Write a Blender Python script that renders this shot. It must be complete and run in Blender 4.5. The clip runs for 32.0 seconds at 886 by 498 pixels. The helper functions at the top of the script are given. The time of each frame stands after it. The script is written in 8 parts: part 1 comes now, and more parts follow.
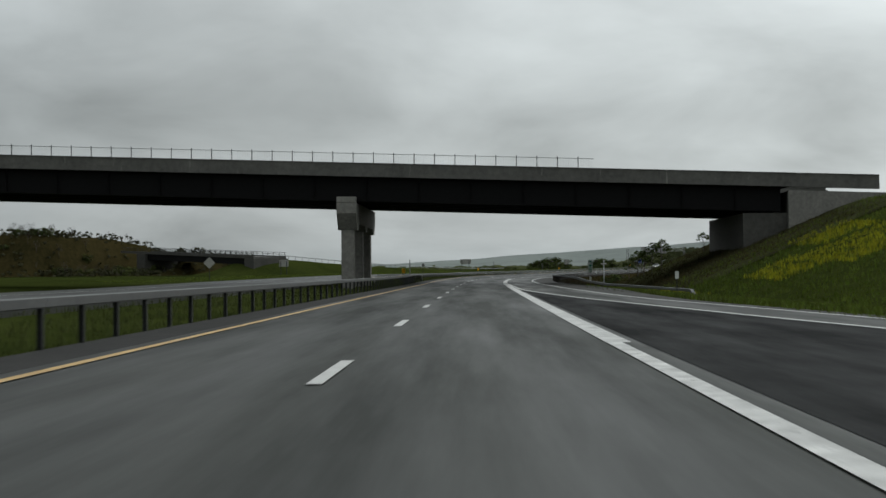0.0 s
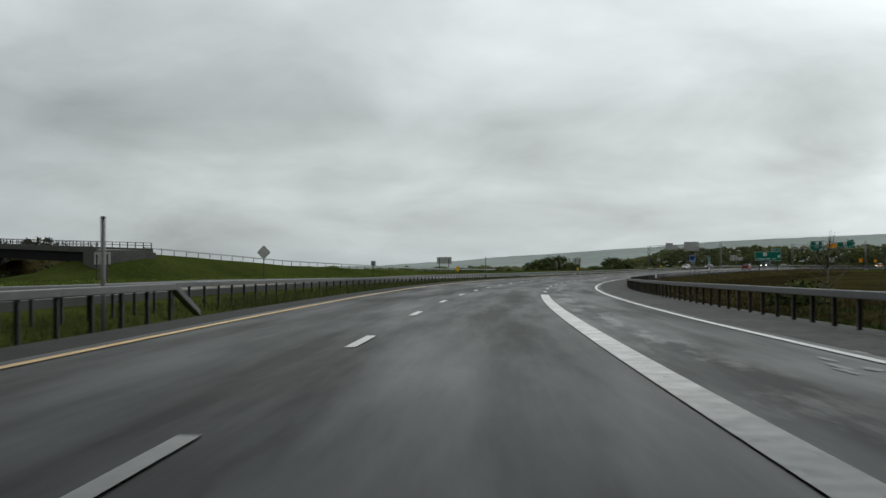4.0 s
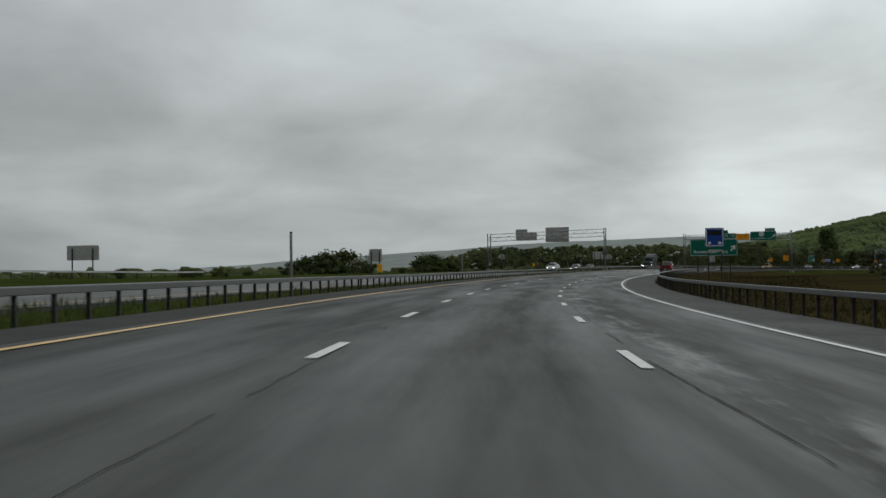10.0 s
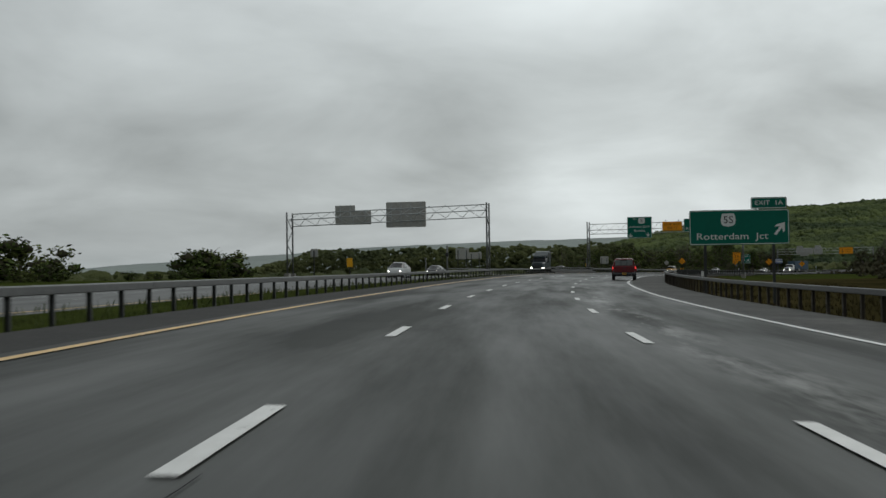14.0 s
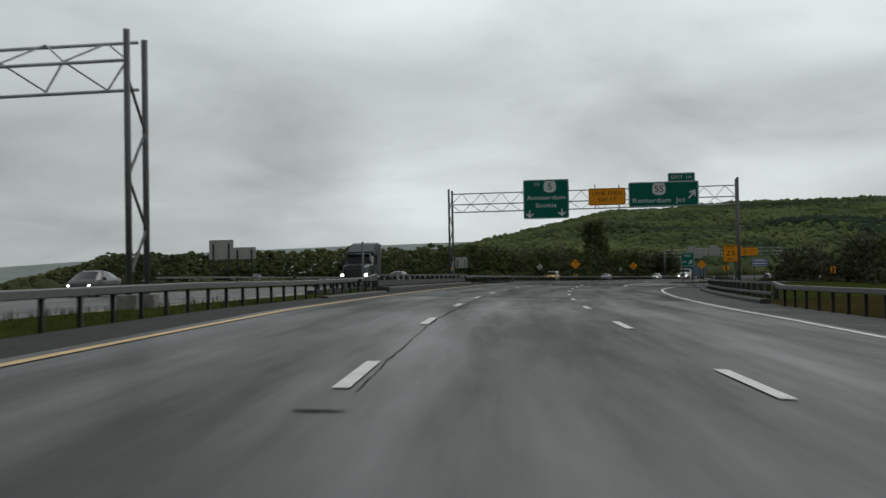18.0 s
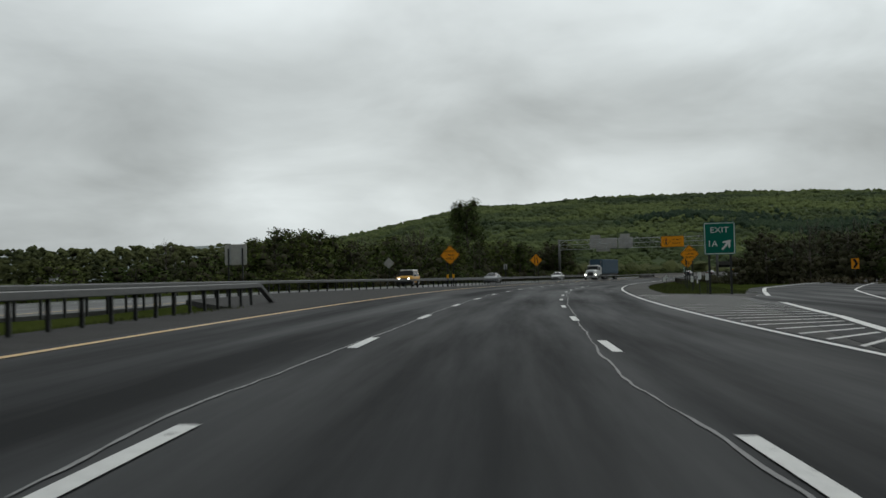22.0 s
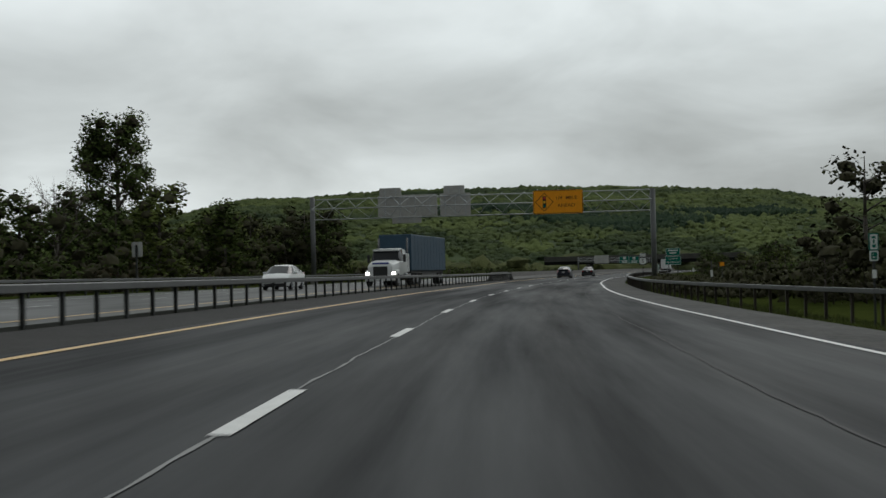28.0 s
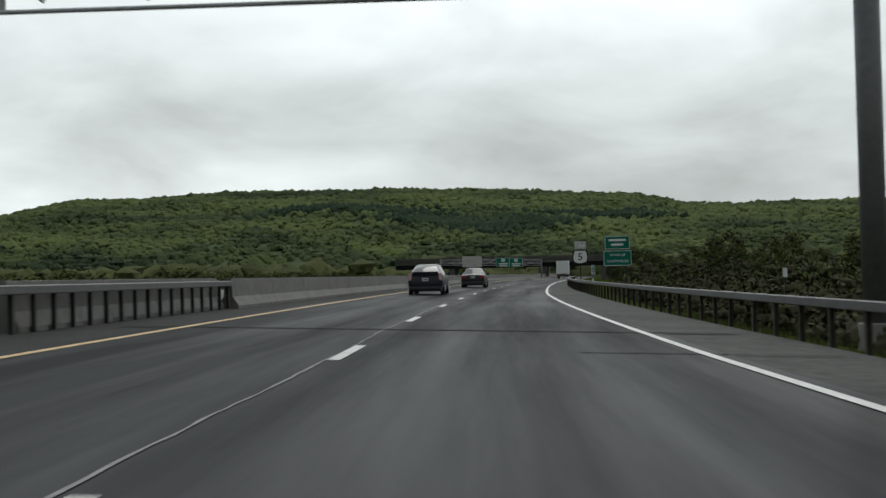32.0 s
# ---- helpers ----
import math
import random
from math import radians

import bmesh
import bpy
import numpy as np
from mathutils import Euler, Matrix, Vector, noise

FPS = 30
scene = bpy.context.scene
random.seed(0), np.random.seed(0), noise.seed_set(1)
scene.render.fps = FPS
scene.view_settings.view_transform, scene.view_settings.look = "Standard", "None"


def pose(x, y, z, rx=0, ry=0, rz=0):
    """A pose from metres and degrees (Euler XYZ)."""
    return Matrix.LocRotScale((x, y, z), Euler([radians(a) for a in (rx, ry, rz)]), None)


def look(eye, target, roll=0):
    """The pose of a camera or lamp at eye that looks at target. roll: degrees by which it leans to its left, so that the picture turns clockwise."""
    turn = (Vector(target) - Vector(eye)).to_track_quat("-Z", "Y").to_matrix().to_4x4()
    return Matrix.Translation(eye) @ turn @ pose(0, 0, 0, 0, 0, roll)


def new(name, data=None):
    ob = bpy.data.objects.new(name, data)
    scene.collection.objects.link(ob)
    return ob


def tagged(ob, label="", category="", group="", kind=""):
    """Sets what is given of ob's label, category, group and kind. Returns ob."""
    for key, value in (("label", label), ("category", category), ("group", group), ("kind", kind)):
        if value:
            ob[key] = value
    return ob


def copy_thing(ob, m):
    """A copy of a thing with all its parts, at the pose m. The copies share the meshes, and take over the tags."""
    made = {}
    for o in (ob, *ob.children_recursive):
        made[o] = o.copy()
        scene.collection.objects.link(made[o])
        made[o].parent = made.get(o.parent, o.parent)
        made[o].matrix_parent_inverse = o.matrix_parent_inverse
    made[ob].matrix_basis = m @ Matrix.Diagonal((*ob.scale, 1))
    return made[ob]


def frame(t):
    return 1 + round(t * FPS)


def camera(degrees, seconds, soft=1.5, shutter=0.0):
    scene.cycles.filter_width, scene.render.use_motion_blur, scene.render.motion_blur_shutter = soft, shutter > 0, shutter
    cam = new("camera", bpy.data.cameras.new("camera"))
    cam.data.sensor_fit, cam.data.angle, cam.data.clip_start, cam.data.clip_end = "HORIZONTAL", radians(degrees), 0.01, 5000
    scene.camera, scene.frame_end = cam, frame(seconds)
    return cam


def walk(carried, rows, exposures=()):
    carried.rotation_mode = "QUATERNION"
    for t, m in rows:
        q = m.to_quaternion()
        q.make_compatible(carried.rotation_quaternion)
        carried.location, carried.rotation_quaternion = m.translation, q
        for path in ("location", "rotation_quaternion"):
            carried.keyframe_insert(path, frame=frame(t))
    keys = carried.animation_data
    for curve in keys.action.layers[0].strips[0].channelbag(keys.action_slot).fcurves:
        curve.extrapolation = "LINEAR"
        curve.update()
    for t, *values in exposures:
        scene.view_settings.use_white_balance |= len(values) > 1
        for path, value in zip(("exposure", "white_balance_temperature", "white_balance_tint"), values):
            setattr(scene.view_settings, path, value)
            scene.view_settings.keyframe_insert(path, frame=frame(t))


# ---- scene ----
# ---------------------------------------------------------------- camera
cam = camera(38.56, 32.0, soft=1.5, shutter=0.2)
# seconds, eye, yaw, pitch, roll
PATH = [
    (0, 1.455, -5.278, 1.018, 1.356, 1.037, -0.457),
    (0.5, 1.517, 7.696, 1.021, 1.307, 1.187, -0.447),
    (1, 1.596, 20.697, 1.023, 1.283, 1.212, -0.471),
    (1.5, 1.690, 33.746, 1.024, 1.325, 1.128, -0.559),
    (2, 1.794, 46.794, 1.025, 1.275, 1.255, -0.528),
    (2.5, 1.901, 59.767, 1.027, 0.950, 1.144, -0.473),
    (3, 2.019, 72.715, 1.028, 0.915, 1.073, -0.393),
    (3.5, 2.174, 85.704, 1.026, 0.801, 1.159, -0.397),
    (4, 2.403, 98.934, 1.020, 0.693, 1.126, -0.418),
    (4.5, 2.718, 112.158, 1.034, 0.466, 1.092, -0.438),
    (5, 3.148, 125.375, 1.050, 0.123, 1.059, -0.458),
    (5.5, 3.734, 138.486, 1.056, -0.292, 1.013, -0.655),
    (6, 4.380, 151.677, 1.065, -1.392, 1.031, -0.963),
    (6.5, 5.211, 165.113, 1.090, -2.319, 1.151, -1.000),
    (7, 6.263, 178.602, 1.114, -3.330, 1.191, -0.916),
    (7.5, 7.545, 192.046, 1.132, -4.180, 1.167, -0.962),
    (8, 9.025, 205.548, 1.154, -4.998, 1.294, -0.884),
    (8.5, 10.717, 219.067, 1.181, -5.847, 1.331, -0.788),
    (9, 12.629, 232.560, 1.208, -6.785, 1.416, -0.571),
    (9.5, 14.769, 245.986, 1.233, -7.780, 1.147, -0.585),
    (10, 17.097, 259.313, 1.260, -8.554, 1.231, -0.662),
    (10.5, 19.576, 272.515, 1.314, -9.264, 1.097, -0.500),
    (11, 22.166, 285.563, 1.370, -9.979, 1.275, -0.438),
    (11.5, 24.894, 298.481, 1.427, -10.829, 1.311, -0.374),
    (12, 27.793, 311.290, 1.484, -11.688, 1.416, -0.325),
    (12.5, 30.893, 324.010, 1.540, -12.676, 1.336, -0.334),
    (13, 34.216, 336.642, 1.595, -13.699, 1.463, -0.386),
    (13.5, 37.813, 349.182, 1.683, -14.656, 1.506, -0.611),
    (14, 41.633, 361.669, 1.770, -15.540, 1.334, -0.770),
    (14.5, 45.602, 374.138, 1.871, -16.270, 1.592, -0.841),
    (15, 49.724, 386.681, 1.974, -17.155, 1.566, -0.768),
    (15.5, 54.069, 399.150, 2.072, -18.024, 1.541, -0.776),
    (16, 58.605, 411.551, 2.169, -18.889, 1.515, -0.785),
    (16.5, 63.332, 423.882, 2.292, -19.751, 1.490, -0.793),
    (17, 68.200, 435.991, 2.415, -20.824, 1.587, -0.860),
    (17.5, 73.258, 447.972, 2.537, -21.973, 1.605, -0.912),
    (18, 78.526, 459.786, 2.656, -23.016, 1.484, -1.013),
    (18.5, 83.995, 471.389, 2.771, -23.873, 1.495, -1.091),
    (19, 89.603, 482.813, 2.885, -24.813, 1.373, -0.840),
    (19.5, 95.321, 494.078, 2.947, -25.710, 1.177, -0.870),
    (20, 101.186, 505.230, 2.991, -26.641, 1.185, -0.956),
    (20.5, 107.263, 516.381, 3.050, -27.457, 1.488, -1.179),
    (21, 113.574, 527.522, 3.107, -28.220, 1.309, -1.458),
    (21.5, 120.154, 538.737, 3.150, -28.762, 1.436, -1.490),
    (22, 126.951, 550.074, 3.194, -29.358, 1.338, -1.514),
    (22.5, 133.759, 561.209, 3.210, -29.948, 1.337, -1.569),
    (23, 140.706, 572.243, 3.205, -30.760, 1.276, -1.635),
    (23.5, 147.808, 583.196, 3.227, -31.622, 1.359, -1.513),
    (24, 155.009, 593.959, 3.249, -32.425, 1.237, -1.699),
    (24.5, 162.387, 604.562, 3.262, -33.247, 1.339, -1.758),
    (25, 169.858, 614.975, 3.274, -33.775, 0.856, -1.878),
    (25.5, 177.418, 625.263, 3.244, -34.490, 1.088, -1.801),
    (26, 185.263, 635.705, 3.195, -35.295, 1.059, -1.617),
    (26.5, 193.250, 646.042, 3.172, -36.145, 1.037, -1.546),
    (27, 201.383, 656.262, 3.148, -37.044, 1.014, -1.475),
    (27.5, 209.671, 666.356, 3.125, -37.992, 0.991, -1.405),
    (28, 218.093, 676.220, 3.100, -39.002, 1.091, -1.332),
    (28.5, 226.619, 685.890, 3.076, -40.047, 1.004, -1.402),
    (29, 235.251, 695.385, 3.056, -40.910, 1.013, -1.375),
    (29.5, 243.989, 704.729, 3.037, -41.558, 0.931, -1.393),
    (30, 252.843, 713.947, 3.018, -42.251, 0.926, -1.538),
    (30.5, 261.841, 723.048, 2.998, -43.071, 0.947, -1.604),
    (31, 270.971, 732.029, 2.978, -44.090, 1.151, -1.637),
    (31.5, 280.219, 740.894, 2.958, -44.989, 1.174, -1.409),
    (32, 289.584, 749.650, 2.962, -45.514, 1.252, -1.384),
]


def aim(x, y, z, yaw, pitch, roll):
    a, p = radians(yaw), radians(pitch)
    ahead = (-math.sin(a) * math.cos(p), math.cos(a) * math.cos(p), math.sin(p))
    return look((x, y, z), (x + 2 * ahead[0], y + 2 * ahead[1], z + 2 * ahead[2]), roll)


# the film camera opens up under the bridge and settles darker on the open road
STOPS = [(0.0, 0.0), (2.0, 0.02), (2.6, 0.2), (3.0, 0.45), (3.6, 0.4), (4.6, 0.0), (6.0, -0.1), (9.0, -0.2), (14.0, -0.23), (17.0, -0.2), (20.0, -0.25), (23.0, -0.2), (26.0, -0.2), (29.0, -0.22), (30.2, -0.05), (31.0, 0.1), (32.0, 0.12)]
walk(cam, [(row[0], aim(*row[1:])) for row in PATH], exposures=STOPS)

# ---------------------------------------------------------------- world and sun
world = bpy.data.worlds.new("overcast_sky")
scene.world = world
world.use_nodes = True
SUN_EL, SUN_AZ = radians(42), radians(60)


def wire(tree, kind, **put):
    node = tree.nodes.new(kind)
    for key, value in put.items():
        node.inputs[key.replace("_", " ")].default_value = value
    return node


def build_sky():
    tree = world.node_tree
    tree.nodes.clear()
    link = tree.links.new
    out = tree.nodes.new("ShaderNodeOutputWorld")
    back = wire(tree, "ShaderNodeBackground", Strength=0.1)
    sky = tree.nodes.new("ShaderNodeTexSky")
    sky.sky_type, sky.sun_disc = "NISHITA", False
    sky.sun_elevation, sky.sun_rotation = SUN_EL, SUN_AZ
    sky.air_density, sky.dust_density = 1.2, 4.0
    coord = tree.nodes.new("ShaderNodeTexCoord")
    split = tree.nodes.new("ShaderNodeSeparateXYZ")
    link(coord.outputs["Generated"], split.inputs[0])
    # the cloud sheet lies flat overhead, so it crowds together towards the horizon
    lift = wire(tree, "ShaderNodeMath")
    lift.operation = "MAXIMUM"
    lift.inputs[1].default_value = 0.0
    link(split.outputs["Z"], lift.inputs[0])
    plus = wire(tree, "ShaderNodeMath")
    plus.operation = "ADD"
    plus.inputs[1].default_value = 0.3
    link(lift.outputs[0], plus.inputs[0])
    flat = tree.nodes.new("ShaderNodeVectorMath")
    flat.operation = "DIVIDE"
    link(coord.outputs["Generated"], flat.inputs[0])
    trio = tree.nodes.new("ShaderNodeCombineXYZ")
    for n in range(3):
        link(plus.outputs[0], trio.inputs[n])
    link(trio.outputs[0], flat.inputs[1])
    big = wire(tree, "ShaderNodeTexNoise", Scale=0.8, Detail=3.5, Roughness=0.46, Distortion=0.2)
    fine = wire(tree, "ShaderNodeTexNoise", Scale=3.6, Detail=5.0, Roughness=0.5, Distortion=0.1)
    link(flat.outputs[0], big.inputs["Vector"])
    high = tree.nodes.new("ShaderNodeVectorMath")
    high.operation = "MULTIPLY"
    high.inputs[1].default_value = (1.0, 1.0, 2.6)
    link(coord.outputs["Generated"], high.inputs[0])
    link(high.outputs[0], fine.inputs["Vector"])
    # billows in the sheet's underside
    mid = wire(tree, "ShaderNodeTexNoise", Scale=2.3, Detail=5.0, Roughness=0.52, Distortion=0.35)
    link(flat.outputs[0], mid.inputs["Vector"])
    puff = tree.nodes.new("ShaderNodeMix")
    puff.inputs[0].default_value = 0.4
    link(big.outputs[0], puff.inputs[2])
    link(mid.outputs[0], puff.inputs[3])
    blend = tree.nodes.new("ShaderNodeMix")
    blend.inputs[0].default_value = 0.22
    link(puff.outputs[0], blend.inputs[2])
    link(fine.outputs[0], blend.inputs[3])
    ramp = tree.nodes.new("ShaderNodeValToRGB")
    stops = ramp.color_ramp.elements
    stops[0].position, stops[0].color = 0.35, (2.96, 3.2, 3.22, 1)
    stops[1].position, stops[1].color = 0.65, (7.54, 8.1, 8.2, 1)
    link(blend.outputs[0], ramp.inputs[0])
    # thin bright gap under the sheet, grey mist on the horizon itself
    low = tree.nodes.new("ShaderNodeValToRGB")
    low.color_ramp.interpolation = "EASE"
    marks = low.color_ramp.elements
    marks[0].position, marks[0].color = 0.0, (0.92, 0.94, 0.94, 1)
    marks[1].position, marks[1].color = 0.3, (1.12, 1.12, 1.12, 1)
    for place, tone in ((0.03, 1.0), (0.062, 1.16), (0.085, 1.1), (0.13, 0.92)):
        stop = marks.new(place)
        stop.color = (tone, tone * 1.005, tone, 1)
    link(split.outputs["Z"], low.inputs[0])
    # away from the north there is no bright gap, only dim rain mist low down
    murk = tree.nodes.new("ShaderNodeValToRGB")
    murk.color_ramp.interpolation = "EASE"
    murk.color_ramp.elements[0].position, murk.color_ramp.elements[0].color = 0.0, (0.68, 0.695, 0.70, 1)
    murk.color_ramp.elements[1].position, murk.color_ramp.elements[1].color = 0.3, (1.2, 1.2, 1.2, 1)
    for place, tone in ((0.04, 0.77), (0.09, 0.89), (0.17, 1.03)):
        stop = murk.color_ramp.elements.new(place)
        stop.color = (tone, tone * 1.015, tone * 1.02, 1)
    link(split.outputs["Z"], murk.inputs[0])
    bearing = tree.nodes.new("ShaderNodeVectorMath")
    bearing.operation = "DOT_PRODUCT"
    bearing.inputs[1].default_value = (math.sin(radians(10)), math.cos(radians(10)), 0.0)
    link(coord.outputs["Generated"], bearing.inputs[0])
    span = tree.nodes.new("ShaderNodeMapRange")
    span.interpolation_type = "SMOOTHSTEP"
    span.inputs["From Min"].default_value, span.inputs["From Max"].default_value = 0.78, 0.95
    link(bearing.outputs["Value"], span.inputs["Value"])
    band = tree.nodes.new("ShaderNodeMix")
    band.data_type = "RGBA"
    link(span.outputs[0], band.inputs[0])
    link(murk.outputs[0], band.inputs[6])
    link(low.outputs[0], band.inputs[7])
    cloud = tree.nodes.new("ShaderNodeMix")
    cloud.data_type, cloud.blend_type = "RGBA", "MULTIPLY"
    cloud.inputs[0].default_value = 1.0
    link(ramp.outputs[0], cloud.inputs[6])
    link(band.outputs[2], cloud.inputs[7])
    # the sheet is thinner and brighter on the sun's side
    side = tree.nodes.new("ShaderNodeVectorMath")
    side.operation = "DOT_PRODUCT"
    side.inputs[1].default_value = (math.sin(SUN_AZ) * math.cos(SUN_EL), math.cos(SUN_AZ) * math.cos(SUN_EL), math.sin(SUN_EL))
    link(coord.outputs["Generated"], side.inputs[0])
    gain = tree.nodes.new("ShaderNodeValToRGB")
    gain.color_ramp.interpolation = "EASE"
    gain.color_ramp.elements[0].position, gain.color_ramp.elements[0].color = 0.2, (0.76, 0.76, 0.76, 1)
    gain.color_ramp.elements[1].position, gain.color_ramp.elements[1].color = 0.95, (1.48, 1.48, 1.48, 1)
    link(side.outputs["Value"], gain.inputs[0])
    lit = tree.nodes.new("ShaderNodeMix")
    lit.data_type, lit.blend_type = "RGBA", "MULTIPLY"
    lit.inputs[0].default_value = 1.0
    link(cloud.outputs[2], lit.inputs[6])
    link(gain.outputs[0], lit.inputs[7])
    cloud = lit
    both = tree.nodes.new("ShaderNodeMix")
    both.data_type = "RGBA"
    both.inputs[0].default_value = 0.96
    link(sky.outputs[0], both.inputs[6])
    link(cloud.outputs[2], both.inputs[7])
    link(both.outputs[2], back.inputs["Color"])
    link(back.outputs[0], out.inputs[0])


build_sky()
sun = new("sun", bpy.data.lights.new("sun", "SUN"))
sun.data.energy, sun.data.angle, sun.data.color = 0.55, radians(30), (1.0, 0.98, 0.95)
sun.matrix_world = look((0, 0, 60), (-60 * math.sin(SUN_AZ), -60 * math.cos(SUN_AZ), 60 - 60 * math.tan(SUN_EL)))


# ---------------------------------------------------------------- materials
def stuff_of(name, colour, rough=0.6, metal=0.0, spec=0.5, vary=0.25, grain=8.0, large=0.5, bump=0.2, tint=None,
             per_object=0.0, island=0.0, wet=0.0, coat=0.0, bump_size=0.02):
    """A surface with grain, large stains, relief, and optional wet patches and piece-to-piece change."""
    mat = bpy.data.materials.new(name)
    mat.use_nodes = True
    tree = mat.node_tree
    link = tree.links.new
    skin = tree.nodes["Principled BSDF"]
    skin.inputs["Metallic"].default_value = metal
    skin.inputs["Specular IOR Level"].default_value = spec
    skin.inputs["Roughness"].default_value = rough
    if coat:
        skin.inputs["Coat Weight"].default_value = coat
        skin.inputs["Coat Roughness"].default_value = 0.08
    coord = tree.nodes.new("ShaderNodeTexCoord")
    small = wire(tree, "ShaderNodeTexNoise", Scale=grain, Detail=5.0, Roughness=0.65)
    broad = wire(tree, "ShaderNodeTexNoise", Scale=large, Detail=4.0, Roughness=0.6)
    link(coord.outputs["Object"], small.inputs["Vector"])
    link(coord.outputs["Object"], broad.inputs["Vector"])
    mix = tree.nodes.new("ShaderNodeMix")
    mix.inputs[0].default_value = 0.5
    link(small.outputs[0], mix.inputs[2])
    link(broad.outputs[0], mix.inputs[3])
    ramp = tree.nodes.new("ShaderNodeValToRGB")
    dark = [c * (1 - vary) for c in colour]
    lite = [min(1.0, c * (1 + vary)) for c in (tint or colour)]
    ramp.color_ramp.elements[0].position, ramp.color_ramp.elements[0].color = 0.32, (*dark, 1)
    ramp.color_ramp.elements[1].position, ramp.color_ramp.elements[1].color = 0.68, (*lite, 1)
    link(mix.outputs[0], ramp.inputs[0])
    colour_out = ramp.outputs[0]
    if per_object or island:
        source = tree.nodes.new("ShaderNodeObjectInfo" if per_object else "ShaderNodeNewGeometry")
        socket = source.outputs["Random" if per_object else "Random Per Island"]
        span = tree.nodes.new("ShaderNodeMapRange")
        amount = per_object or island
        span.inputs["To Min"].default_value, span.inputs["To Max"].default_value = 1 - amount, 1 + amount
        link(socket, span.inputs["Value"])
        shade = tree.nodes.new("ShaderNodeHueSaturation")
        link(span.outputs[0], shade.inputs["Value"])
        turn = tree.nodes.new("ShaderNodeMapRange")
        turn.inputs["To Min"].default_value, turn.inputs["To Max"].default_value = 0.5 - 0.05 * amount, 0.5 + 0.05 * amount
        link(socket, turn.inputs["Value"])
        link(turn.outputs[0], shade.inputs["Hue"])
        link(colour_out, shade.inputs["Color"])
        colour_out = shade.outputs[0]
    link(colour_out, skin.inputs["Base Color"])
    if wet:
        pool = wire(tree, "ShaderNodeTexNoise", Scale=0.35, Detail=5.0, Roughness=0.6)
        link(coord.outputs["Object"], pool.inputs["Vector"])
        span = tree.nodes.new("ShaderNodeMapRange")
        span.inputs["From Min"].default_value, span.inputs["From Max"].default_value = 0.4, 0.66
        span.inputs["To Min"].default_value, span.inputs["To Max"].default_value = rough, max(0.05, rough - wet)
        link(pool.outputs[0], span.inputs["Value"])
        link(span.outputs[0], skin.inputs["Roughness"])
    elif rough > 0.2:
        span = tree.nodes.new("ShaderNodeMapRange")
        span.inputs["To Min"].default_value, span.inputs["To Max"].default_value = rough - 0.12, min(1, rough + 0.12)
        link(broad.outputs[0], span.inputs["Value"])
        link(span.outputs[0], skin.inputs["Roughness"])
    if bump:
        relief = tree.nodes.new("ShaderNodeBump")
        relief.inputs["Strength"].default_value, relief.inputs["Distance"].default_value = bump, bump_size
        link(small.outputs[0], relief.inputs["Height"])
        link(relief.outputs[0], skin.inputs["Normal"])
    return mat


def glow_of(name, colour, strength):
    mat = bpy.data.materials.new(name)
    mat.use_nodes = True
    skin = mat.node_tree.nodes["Principled BSDF"]
    skin.inputs["Base Color"].default_value = (*colour, 1)
    skin.inputs["Emission Color"].default_value = (*colour, 1)
    skin.inputs["Emission Strength"].default_value = strength
    return mat


